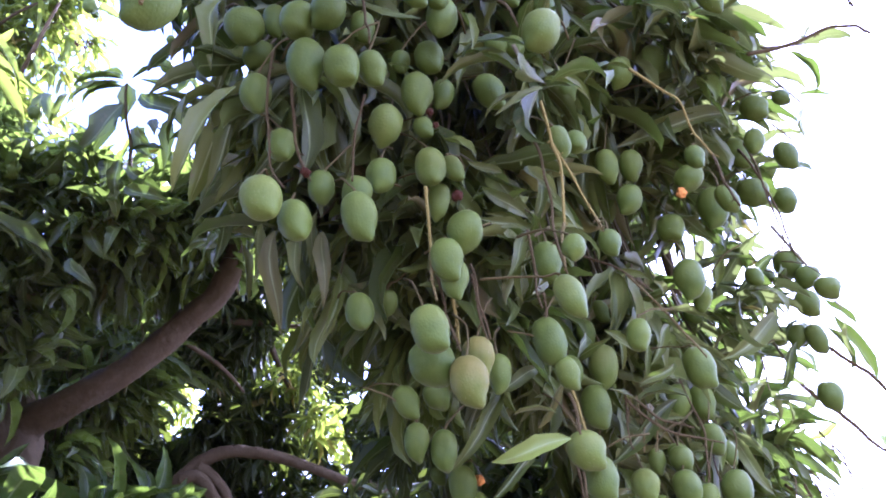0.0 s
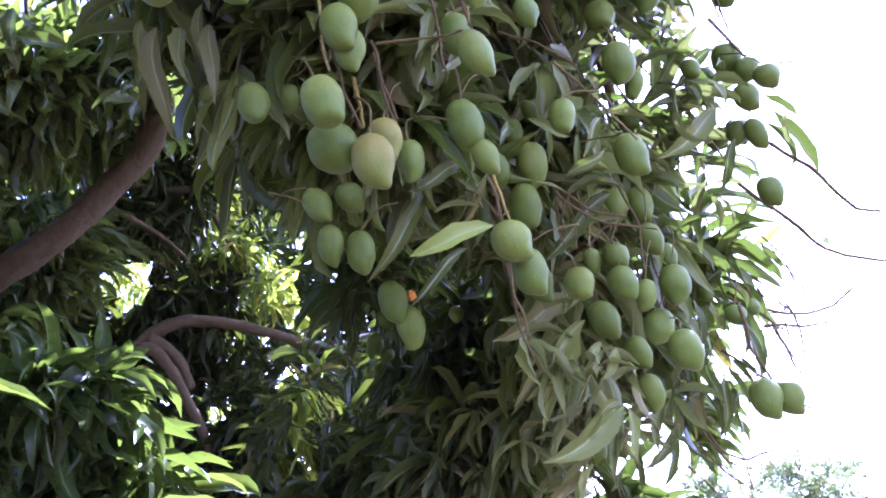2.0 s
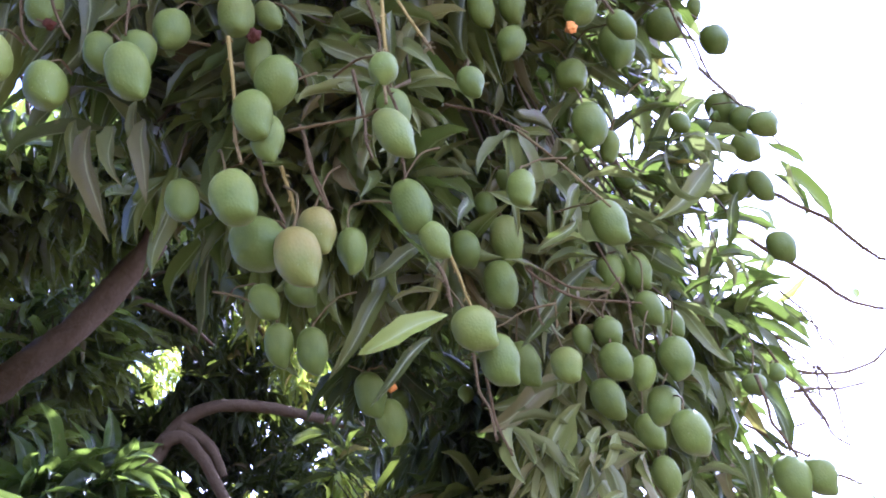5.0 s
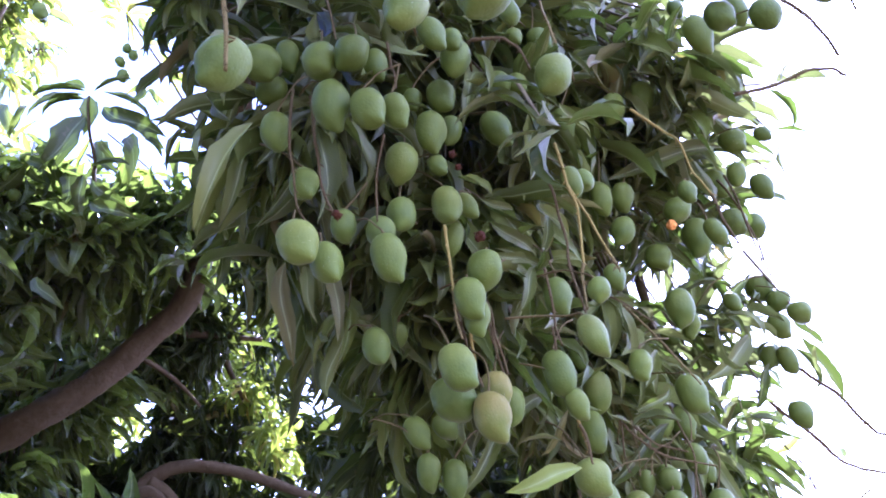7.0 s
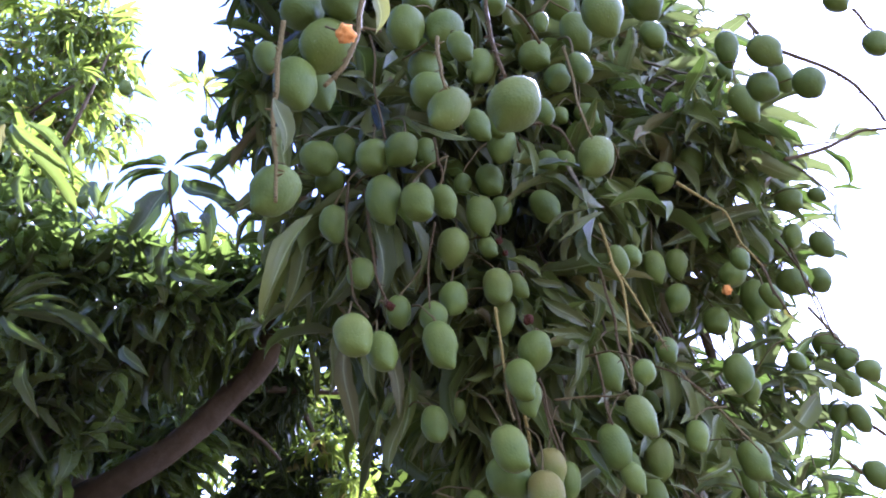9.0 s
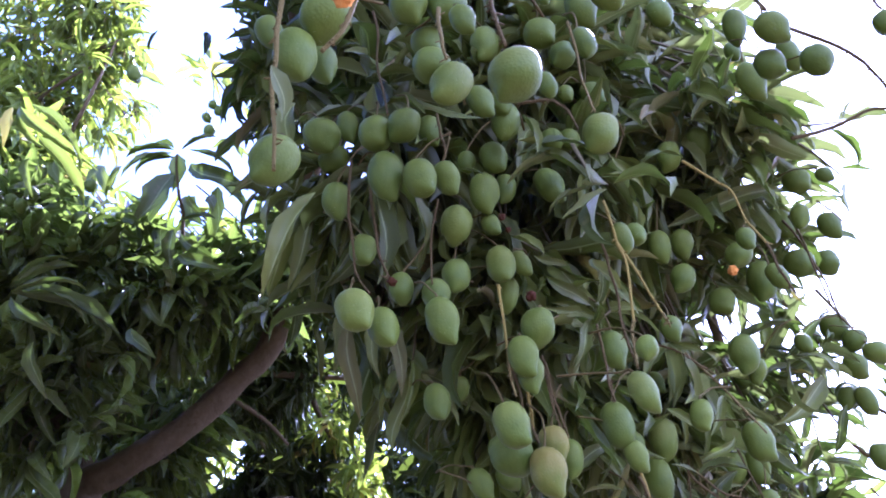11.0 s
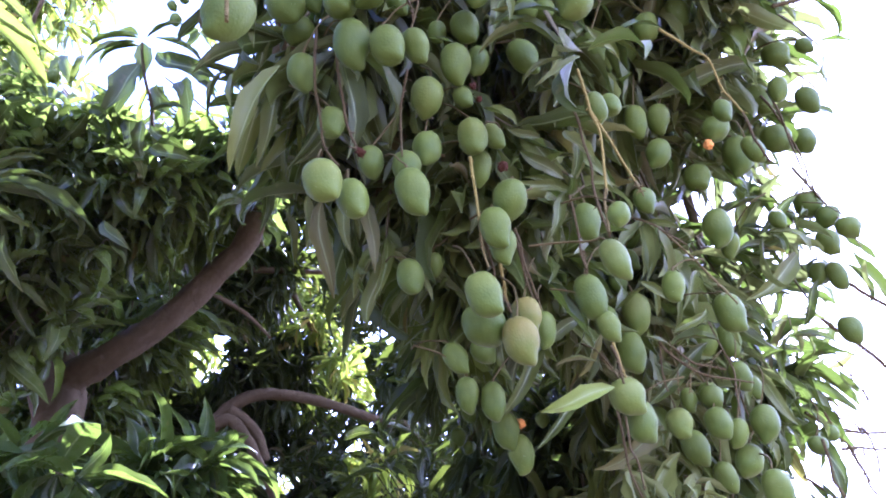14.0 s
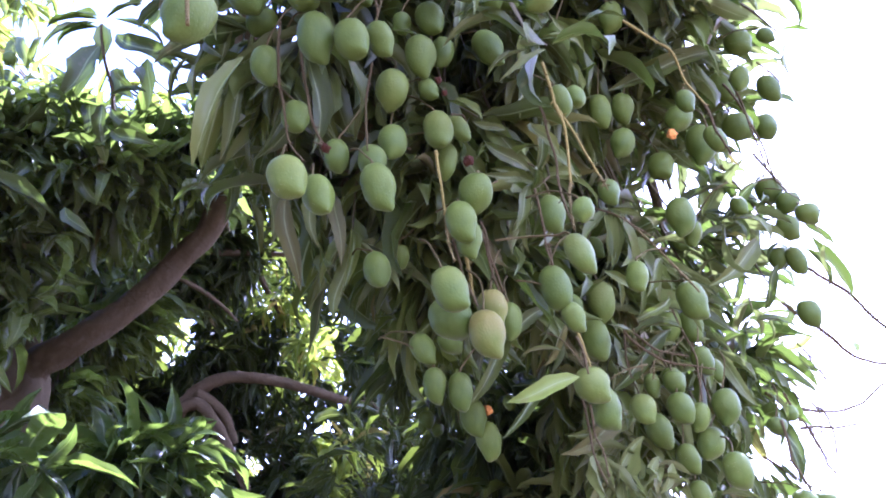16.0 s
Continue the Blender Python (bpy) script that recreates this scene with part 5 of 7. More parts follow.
stalk([(0.252, 1.277, 2.665), (0.274, 1.287, 2.559), (0.281, 1.298, 2.459), (0.276, 1.290, 2.356), (0.285, 1.297, 2.300)], 0.0028, "red")
stalk([(0.281, 1.232, 2.645), (0.289, 1.238, 2.541), (0.294, 1.240, 2.456), (0.285, 1.245, 2.373)], 0.0030, "yellow")
stalk([(0.289, 1.239, 2.548), (0.315, 1.241, 2.472), (0.342, 1.245, 2.382)], 0.0026, "yellow")
stalk([(0.231, 1.315, 2.410), (0.234, 1.327, 2.320), (0.235, 1.321, 2.249)], 0.0024, "red")
stalk([(0.224, 0.962, 2.881), (0.226, 0.963, 2.783), (0.220, 0.939, 2.667), (0.225, 0.939, 2.628)], 0.0026, "grey")
stalk([(0.509, 1.341, 2.813), (0.573, 1.347, 2.749), (0.610, 1.357, 2.651), (0.638, 1.359, 2.584)], 0.0028, "yellow")
stalk([(0.931, 1.778, 2.924), (0.939, 1.769, 2.748), (0.950, 1.780, 2.623)], 0.0028, "red")
stalk([(0.933, 1.622, 2.860), (0.963, 1.617, 2.809), (0.991, 1.609, 2.755)], 0.0020, "grey")
stalk([(0.510, 1.689, 2.502), (0.568, 1.688, 2.414), (0.611, 1.685, 2.336), (0.641, 1.684, 2.283)], 0.0026, "grey")
stalk([(0.370, 1.507, 2.458), (0.437, 1.508, 2.423), (0.499, 1.505, 2.361)], 0.0022, "red")
stalk([(0.329, 1.680, 2.057), (0.325, 1.679, 1.987), (0.335, 1.679, 1.900)], 0.0026, "red")
stalk([(0.475, 1.793, 2.262), (0.540, 1.795, 2.193), (0.615, 1.801, 2.167)], 0.0026, "red")
stalk([(0.649, 1.918, 2.328), (0.677, 1.920, 2.199), (0.662, 1.920, 2.081)], 0.0026, "red")
stalk([(0.490, 1.844, 2.282), (0.480, 1.845, 2.201), (0.482, 1.850, 2.145)], 0.0022, "red")
stalk([(0.519, 1.860, 2.273), (0.522, 1.865, 2.202), (0.510, 1.865, 2.139)], 0.0020, "grey")
stalk([(0.553, 1.859, 2.218), (0.545, 1.859, 2.167), (0.534, 1.859, 2.137)], 0.0020, "grey")
stalk([(1.095, 1.859, 2.530), (1.175, 1.858, 2.530)], 0.0020, "grey")
stalk([(0.937, 1.829, 2.943), (0.977, 1.813, 2.730), (0.981, 1.814, 2.604)], 0.0030, "red")
stalk([(0.298, 1.536, 2.170), (0.307, 1.536, 2.124), (0.307, 1.537, 2.088)], 0.0030, "red")
stalk([(0.277, 1.515, 2.402), (0.276, 1.514, 2.324), (0.279, 1.514, 2.308)], 0.0026, "red")
stalk([(0.128, 1.428, 2.388), (0.134, 1.436, 2.311), (0.148, 1.457, 2.254)], 0.0026, "red")
stalk([(0.468, 1.773, 2.241), (0.546, 1.776, 2.158), (0.664, 1.784, 2.123)], 0.0026, "red")
stalk([(0.561, 2.057, 2.361), (0.543, 2.060, 2.294), (0.545, 2.061, 2.217)], 0.0022, "grey")
stalk([(0.348, 1.834, 2.115), (0.350, 1.840, 2.022), (0.365, 1.840, 1.907)], 0.0028, "red")
stalk([(0.325, 1.650, 2.249), (0.336, 1.654, 2.186), (0.344, 1.657, 2.131)], 0.0030, "yellow")
stalk([(0.087, 1.417, 2.335), (0.092, 1.448, 2.291), (0.093, 1.461, 2.258)], 0.0030, "yellow")
stalk([(0.741, 2.206, 2.434), (0.782, 2.198, 2.304), (0.785, 2.202, 2.175), (0.800, 2.201, 2.072)], 0.0026, "red")
stalk([(0.629, 2.394, 2.037), (0.694, 2.393, 1.988), (0.748, 2.395, 1.781)], 0.0024, "red")


# ---- single leaves and withered bits ----
def single_leaf(base, tip, wide, mat, kind, label, up=(0, -0.4, 1)):
    base, tip = np.array(base, float), np.array(tip, float)
    w = tip - base
    size = float(np.linalg.norm(w)) * 1.08
    w = unit(w)
    x = unit(np.cross(w, np.array(up, float)))
    z = np.cross(x, w)
    v, q, u = LEAVES[kind]
    v = v.copy()
    v[:, 0] *= wide
    ob = new("leaf", leaf_mesh("leaf", mat, v, q, u))
    ob.parent = tree
    ob.matrix_basis = Matrix.Translation(Vector(base) - TB) @ Matrix(((*x, 0), (*w, 0), (*z, 0), (0, 0, 0, 1))).transposed() @ Matrix.Diagonal((size, size, size, 1))
    return tagged(ob, label)


single_leaf((-0.121, 0.453, 2.461), (-0.107, 0.483, 2.429), 0.6, LEAF_OLIVE, 3, "small oval pale green leaf", (0.3, -1, 0.2))
single_leaf((-0.258, 0.573, 2.422), (-0.234, 0.613, 2.382), 0.5, LEAF_OLIVE, 3, "small oval pale green leaf", (0.3, -1, 0.2))


def withered_fruitlet(x, y, z, size, mat, label):
    """A shrunken young fruit or dried flower remnant, wrinkled and pointed, with a bit of dry stalk."""
    bm = bmesh.new()
    bmesh.ops.create_icosphere(bm, subdivisions=3, radius=1)
    for v in bm.verts:
        c = v.co.copy()
        v.co *= 0.85 + 0.4 * noise.noise(c * 1.7 + Vector((x * 9, y * 9, z))) + 0.3 * noise.noise(c * 4)
        v.co.z *= 1.25
    bm.transform(Matrix.Scale(size / 2, 4))
    for f in bm.faces:
        f.smooth = True
    ob = part("withered_fruitlet", bm, mat, None)
    ob.location = (x, y, z)
    ob.rotation_euler = (0.3, 0.4, x * 20)
    tagged(ob, label, "fruitlet", "withered fruitlets")
    part("stalk", tube(bmesh.new(), [(0, 0, size * 0.45), (0.004, 0, size * 0.8), (0.012, 0.004, size * 1.3)], [0.002, 0.0016, 0.0014], 6, 0.2, 3), STALKS["red"], ob)
    return ob


withered_fruitlet(-0.159, 0.482, 2.420, 0.024, DRY_ORANGE, "orange withered fruitlet caught on a bare stalk")
withered_fruitlet(0.676, 1.658, 2.698, 0.026, DRY_ORANGE, "orange withered fruitlet among the mangoes")
withered_fruitlet(0.151, 2.128, 2.182, 0.026, DRY_ORANGE, "orange withered fruitlet under the mangoes")
withered_fruitlet(0.066, 1.186, 2.596, 0.015, DRY_BROWN, "dark red dried flower remnant beside a small mango")
withered_fruitlet(0.074, 1.191, 2.569, 0.013, DRY_BROWN, "dark red dried flower remnant beside a small mango")
withered_fruitlet(0.102, 1.238, 2.444, 0.022, DRY_BROWN, "dark red dried flower clump hanging by a mango")
withered_fruitlet(-0.156, 1.153, 2.455, 0.018, DRY_BROWN, "dark red dried flower remnant at a stalk's end")


def dried_panicle(x, y, z, n, wide):
    """A dead flower spray: thin stem, side stems and shrivelled beads."""
    ob = thing("dried_panicle", (x, y, z), "dead brown flower spray with tiny shrivelled fruitlets", "flower spray")
    bm = bmesh.new()
    tube(bm, [(-wide * 0.5, 0, wide * 0.5), (0, 0, 0.05 * wide), (wide * 0.5, 0, -wide * 0.1)], [0.002, 0.0016, 0.001], 5, 0.2, 4)
    part("stem", bm, STALKS["red"], ob)
    for _ in range(n):
        s = mr.uniform(-0.5, 0.5)
        p = Vector((s * wide, mr.gauss(0, 0.01), mr.uniform(-0.35, -0.02) * wide))
        bm = bmesh.new()
        tube(bm, [(s * wide, 0, 0.25 * wide * (0.5 - s) ** 2), p], [0.0009, 0.0007], 4, 0, 1)
        bmesh.ops.create_icosphere(bm, subdivisions=1, radius=mr.uniform(0.004, 0.009), matrix=Matrix.Translation(p) @ Matrix.Diagonal((1, 1, 1.4, 1)))
        part("bead", bm, DRY_BROWN, ob)


dried_panicle(-1.70, 3.55, 5.33, 16, 0.22)

# ---- fruit of the neighbouring branches ----
mango(-1.865, 3.764, 5.850, 0.10, 0.12)
mango(-1.345, 3.722, 5.355, 0.065, 0.075)
mango(-1.270, 3.709, 5.392, 0.065, 0.08)
mango(-1.304, 3.690, 5.430, 0.06, 0.07)
mango(-1.857, 2.904, 3.562, 0.085, 0.11)
sprig = Foliage()
sprig.whorl((-1.31, 3.62, 5.68), (0.0, 0.0, 1.0), 8, 0.2, 1.1, 0.4)
sprig.whorl((-1.10, 3.70, 5.50), (0.2, 0.0, 0.6), 7, 0.2, 1.1, 0.4)
sprig.whorl((-1.05, 3.70, 5.25), (0.2, 0.0, 0.4), 7, 0.2, 1.1, 0.4)
sg = sprig.build(tree, LEAF_YELLOW_LIT, "foliage", "thin outer shoots with pale leaves")
sg.location = -TB
stalk([(-0.750, 3.600, 4.600), (-0.950, 3.750, 5.000), (-1.100, 3.720, 5.300), (-1.310, 3.620, 5.660)], 0.008, "grey")
stalk([(-1.310, 3.630, 5.660), (-1.300, 3.680, 5.520), (-1.300, 3.700, 5.420)], 0.004, "red")
stalk([(-1.200, 3.300, 3.850), (-1.200, 3.060, 3.980), (-1.220, 3.000, 4.200), (-1.245, 3.000, 4.440)], 0.008, "red")

# ---- single leaves and fruit on the shaded side ----
single_leaf((-1.264, 3.000, 4.484), (-1.352, 3.000, 4.564), 0.40, LEAF_ONE, 1, "large drooping leaf of an upright shoot", (0, -1, -0.35))
single_leaf((-1.262, 3.000, 4.470), (-1.498, 3.037, 4.513), 0.13, LEAF_ONE, 1, "large drooping leaf of an upright shoot", (0.1, -0.75, 0.65))
single_leaf((-1.268, 3.000, 4.451), (-1.493, 2.950, 4.321), 0.16, LEAF_ONE, 0, "large drooping leaf of an upright shoot", (0.1, -0.75, 0.65))
single_leaf((-1.257, 3.000, 4.420), (-1.463, 3.029, 4.403), 0.12, LEAF_ONE, 4, "large drooping leaf of an upright shoot", (0.1, -0.75, 0.65))
single_leaf((-1.245, 3.000, 4.444), (-1.204, 3.011, 4.281), 0.48, LEAF_ONE, 3, "large drooping leaf of an upright shoot", (0, -1, -0.35))
single_leaf((-1.226, 3.000, 4.467), (-1.060, 2.956, 4.502), 0.15, LEAF_ONE, 1, "large drooping leaf of an upright shoot", (0.1, -0.75, 0.65))
single_leaf((-1.190, 3.000, 4.464), (-0.950, 3.047, 4.327), 0.20, LEAF_ONE, 0, "large drooping leaf of an upright shoot", (0.1, -0.75, 0.65))
single_leaf((-1.174, 3.000, 4.371), (-0.958, 2.981, 4.120), 0.32, LEAF_ONE, 1, "large drooping leaf of an upright shoot", (0, -1, -0.35))
single_leaf((-1.253, 3.000, 4.312), (-1.322, 2.978, 4.025), 0.42, LEAF_ONE, 3, "large drooping leaf of an upright shoot", (0, -1, -0.35))
single_leaf((-1.170, 3.000, 4.183), (-1.147, 3.048, 4.078), 0.38, LEAF_ONE, 1, "large drooping leaf of an upright shoot", (0, -1, -0.35))
single_leaf((-1.202, 3.000, 4.028), (-1.046, 2.958, 4.002), 0.22, LEAF_ONE, 1, "large drooping leaf of an upright shoot", (0.1, -0.75, 0.65))
single_leaf((-1.231, 3.000, 3.983), (-1.271, 3.008, 3.786), 0.36, LEAF_ONE, 4, "large drooping leaf of an upright shoot", (0, -1, -0.35))
single_leaf((-1.188, 3.000, 3.954), (-1.083, 3.031, 3.802), 0.32, LEAF_ONE, 1, "large drooping leaf of an upright shoot", (0, -1, -0.35))
single_leaf((-1.183, 3.000, 3.845), (-1.029, 2.950, 3.670), 0.32, LEAF_ONE, 1, "large drooping leaf of an upright shoot", (0, -1, -0.35))
single_leaf((-1.223, 3.000, 3.849), (-1.230, 3.035, 3.689), 0.36, LEAF_ONE, 5, "large drooping leaf of an upright shoot", (0, -1, -0.35))
single_leaf((-1.167, 3.700, 5.122), (-1.255, 3.703, 5.057), 0.36, LEAF_YELLOW_LIT_ONE, 4, "pale young leaf", (0, -1, -0.35))
single_leaf((-1.167, 3.700, 5.110), (-1.194, 3.661, 4.965), 0.34, LEAF_YELLOW_LIT_ONE, 3, "pale young leaf", (0, -1, -0.35))
single_leaf((-1.149, 3.700, 5.109), (-1.099, 3.749, 5.019), 0.32, LEAF_YELLOW_LIT_ONE, 1, "pale young leaf", (0, -1, -0.35))
single_leaf((-1.383, 3.700, 5.591), (-1.438, 3.673, 5.673), 0.36, LEAF_YELLOW_LIT_ONE, 5, "pale young leaf", (0, -1, -0.35))
single_leaf((-0.310, 1.273, 2.769), (-0.403, 1.259, 2.535), 0.19, LEAF_ONE, 0, "long shaded leaf at the edge of the crown", (0.1, -0.75, 0.65))
single_leaf((-0.325, 1.366, 2.807), (-0.363, 1.411, 2.629), 0.22, LEAF_ONE, 3, "long shaded leaf at the edge of the crown", (0.1, -0.75, 0.65))
single_leaf((-0.366, 1.344, 3.103), (-0.415, 1.298, 2.880), 0.26, LEAF_ONE, 1, "long shaded leaf at the edge of the crown", (0.1, -0.75, 0.65))
single_leaf((-0.335, 1.346, 2.930), (-0.393, 1.362, 2.854), 0.30, LEAF_ONE, 1, "long shaded leaf at the edge of the crown", (0.6, -0.8, 0.2))
single_leaf((-0.366, 1.404, 3.108), (-0.417, 1.428, 3.040), 0.30, LEAF_ONE, 4, "long shaded leaf at the edge of the crown", (0.1, -0.75, 0.65))
single_leaf((-0.322, 1.455, 2.962), (-0.355, 1.406, 2.858), 0.25, LEAF_ONE, 3, "long shaded leaf at the edge of the crown", (0.1, -0.75, 0.65))
single_leaf((-0.274, 1.546, 2.599), (-0.305, 1.587, 2.392), 0.24, LEAF_OLIVE, 1, "hanging olive-brown old leaf", (0, -1, -0.35))
single_leaf((-0.305, 1.552, 2.624), (-0.332, 1.547, 2.492), 0.22, LEAF_OLIVE, 1, "hanging olive-brown old leaf", (0.6, -0.8, 0.2))
single_leaf((-0.229, 1.540, 2.583), (-0.244, 1.507, 2.445), 0.26, LEAF_OLIVE, 4, "hanging olive-brown old leaf", (0, -1, -0.35))
single_leaf((-0.182, 1.538, 2.634), (-0.219, 1.588, 2.525), 0.22, LEAF_OLIVE, 1, "hanging olive-brown old leaf", (0, -1, -0.35))
single_leaf((-0.171, 1.540, 2.584), (-0.153, 1.507, 2.403), 0.20, LEAF_OLIVE, 0, "hanging olive-brown old leaf", (0, -1, -0.35))
single_leaf((-0.240, 1.732, 2.653), (-0.210, 1.726, 2.448), 0.20, LEAF_ONE, 5, "hanging dark green leaf", (0, -1, -0.35))
single_leaf((-0.404, 1.794, 2.735), (-0.406, 1.835, 2.589), 0.22, LEAF_ONE, 4, "hanging dark green leaf", (0.6, -0.8, 0.2))
single_leaf((-0.428, 1.799, 2.830), (-0.475, 1.750, 2.679), 0.22, LEAF_ONE, 1, "hanging dark green leaf", (0.6, -0.8, 0.2))
single_leaf((-0.806, 3.000, 3.520), (-0.939, 3.024, 3.491), 0.22, LEAF_ONE, 1, "hanging dark green leaf", (0, -1, -0.35))
single_leaf((-1.730, 2.508, 4.372), (-1.446, 2.525, 4.021), 0.11, LEAF_YELLOW_LIT_ONE, 0, "yellow-green leaf with the sun shining through", (0.1, -0.75, 0.65))
single_leaf((-1.838, 2.609, 4.462), (-1.494, 2.563, 4.016), 0.12, LEAF_YELLOW_LIT_ONE, 1, "yellow-green leaf with the sun shining through", (0, -1, -0.35))
single_leaf((-1.741, 2.609, 4.289), (-1.543, 2.654, 3.934), 0.16, LEAF_YELLOW_LIT_ONE, 1, "yellow-green leaf with the sun shining through", (0.6, -0.8, 0.2))
single_leaf((-1.744, 2.608, 4.150), (-1.733, 2.594, 3.941), 0.24, LEAF_YELLOW_LIT_ONE, 1, "yellow-green leaf with the sun shining through", (0, -1, -0.35))
single_leaf((-1.636, 2.608, 4.122), (-1.589, 2.581, 3.971), 0.30, LEAF_YELLOW_LIT_ONE, 5, "yellow-green leaf with the sun shining through", (0, -1, -0.35))
single_leaf((-1.846, 2.612, 4.428), (-1.777, 2.661, 4.250), 0.26, LEAF_YELLOW_LIT_ONE, 4, "yellow-green leaf with the sun shining through", (0, -1, -0.35))
single_leaf((-1.879, 2.611, 4.468), (-1.813, 2.572, 4.245), 0.30, LEAF_YELLOW_LIT_ONE, 3, "yellow-green leaf with the sun shining through", (0, -1, -0.35))
single_leaf((-1.579, 3.000, 4.226), (-1.491, 3.003, 4.385), 0.24, LEAF_YELLOW_LIT_ONE, 1, "yellow-green leaf with the sun shining through", (0, -1, -0.35))
single_leaf((-1.563, 3.000, 4.206), (-1.639, 3.035, 4.478), 0.22, LEAF_YELLOW_LIT_ONE, 5, "yellow-green leaf with the sun shining through", (0, -1, -0.35))
single_leaf((-1.547, 3.000, 4.195), (-1.428, 2.950, 4.242), 0.24, LEAF_YELLOW_LIT_ONE, 4, "yellow-green leaf with the sun shining through", (0, -1, -0.35))
single_leaf((-1.620, 3.000, 4.212), (-1.690, 3.031, 4.431), 0.24, LEAF_YELLOW_LIT_ONE, 3, "yellow-green leaf with the sun shining through", (0, -1, -0.35))
single_leaf((-1.457, 3.000, 4.158), (-1.379, 3.009, 4.129), 0.26, LEAF_YELLOW_LIT_ONE, 1, "yellow-green leaf with the sun shining through", (0.1, -0.75, 0.65))
single_leaf((-1.480, 3.000, 4.107), (-1.370, 2.958, 3.994), 0.30, LEAF_YELLOW_LIT_ONE, 5, "yellow-green leaf with the sun shining through", (0, -1, -0.35))
single_leaf((-1.505, 3.000, 4.075), (-1.425, 3.048, 3.961), 0.30, LEAF_YELLOW_LIT_ONE, 4, "yellow-green leaf with the sun shining through", (0, -1, -0.35))
single_leaf((-1.594, 3.000, 4.120), (-1.491, 2.979, 4.145), 0.26, LEAF_YELLOW_LIT_ONE, 3, "yellow-green leaf with the sun shining through", (0, -1, -0.35))
single_leaf((-1.876, 3.300, 4.977), (-1.872, 3.281, 4.827), 0.30, LEAF_YELLOW_LIT_ONE, 1, "yellow-green leaf with the sun shining through", (0.6, -0.8, 0.2))
single_leaf((-1.888, 3.300, 4.885), (-1.775, 3.347, 4.863), 0.16, LEAF_YELLOW_LIT_ONE, 5, "yellow-green leaf with the sun shining through", (0.1, -0.75, 0.65))
single_leaf((-1.872, 3.900, 6.019), (-1.740, 3.856, 5.784), 0.28, LEAF_YELLOW_LIT_ONE, 1, "yellow-green leaf with the sun shining through", (0, -1, -0.35))
single_leaf((-1.881, 3.900, 6.211), (-1.841, 3.911, 6.084), 0.30, LEAF_YELLOW_LIT_ONE, 3, "yellow-green leaf with the sun shining through", (0, -1, -0.35))
single_leaf((-1.376, 3.700, 5.671), (-1.498, 3.729, 5.770), 0.30, LEAF_YELLOW_LIT_ONE, 1, "pale young leaf", (0, -1, -0.35))
single_leaf((-1.370, 3.700, 5.725), (-1.402, 3.650, 5.841), 0.34, LEAF_YELLOW_LIT_ONE, 5, "pale young leaf", (0, -1, -0.35))
single_leaf((-1.327, 3.700, 5.830), (-1.336, 3.737, 5.998), 0.40, LEAF_YELLOW_LIT_ONE, 4, "pale young leaf", (0, -1, -0.35))
single_leaf((-1.253, 3.700, 5.711), (-1.170, 3.700, 5.567), 0.36, LEAF_YELLOW_LIT_ONE, 3, "pale young leaf", (0, -1, -0.35))
single_leaf((-0.772, 1.900, 4.021), (-0.797, 1.863, 3.906), 0.30, LEAF_ONE, 1, "long shaded leaf at the edge of the crown", (0.6, -0.8, 0.2))
single_leaf((-0.958, 1.900, 4.067), (-1.004, 1.950, 4.022), 0.22, LEAF_ONE, 1, "long shaded leaf at the edge of the crown", (0.1, -0.75, 0.65))
single_leaf((-0.662, 1.800, 3.917), (-0.622, 1.771, 3.701), 0.26, LEAF_ONE, 4, "long shaded leaf at the edge of the crown", (0.6, -0.8, 0.2))
single_leaf((-0.567, 1.700, 3.705), (-0.592, 1.689, 3.450), 0.22, LEAF_ONE, 1, "long shaded leaf at the edge of the crown", (0.1, -0.75, 0.65))
single_leaf((-0.506, 1.605, 3.052), (-0.573, 1.649, 2.959), 0.20, LEAF_ONE, 1, "long shaded leaf at the edge of the crown", (0.1, -0.75, 0.65))
single_leaf((-0.874, 2.400, 3.688), (-0.858, 2.353, 3.589), 0.42, LEAF_OLIVE, 5, "small yellowed leaf", (0, -1, -0.35))
single_leaf((1.081, 2.104, 2.757), (0.940, 2.123, 2.684), 0.24, LEAF_ONE, 1, "long leaf spread against the sky", (0, -1, -0.35))
single_leaf((1.010, 2.167, 2.679), (0.900, 2.189, 2.719), 0.22, LEAF_ONE, 3, "long leaf spread against the sky", (0.1, -0.75, 0.65))
single_leaf((0.964, 2.214, 2.870), (0.892, 2.166, 2.726), 0.26, LEAF_LIME, 1, "yellow-green leaf against the sky", (0, -1, -0.35))
single_leaf((1.026, 2.200, 2.878), (1.004, 2.242, 2.798), 0.26, LEAF_ONE, 5, "long leaf spread against the sky", (0, -1, -0.35))
single_leaf((1.003, 2.179, 2.618), (0.883, 2.171, 2.647), 0.26, LEAF_ONE, 4, "long leaf spread against the sky", (0.1, -0.75, 0.65))
single_leaf((1.058, 2.153, 2.597), (0.894, 2.122, 2.423), 0.26, LEAF_ONE, 3, "long leaf spread against the sky", (0.6, -0.8, 0.2))
single_leaf((1.096, 2.176, 2.510), (1.021, 2.226, 2.409), 0.28, LEAF_ONE, 1, "long leaf spread against the sky", (0, -1, -0.35))
single_leaf((0.775, 2.115, 2.692), (1.008, 2.080, 2.757), 0.16, LEAF_ONE, 0, "long leaf spread against the sky", (0.1, -0.75, 0.65))
single_leaf((0.496, 1.736, 2.255), (0.593, 1.733, 2.275), 0.28, LEAF_ONE, 4, "long leaf spread against the sky", (0, -1, -0.35))
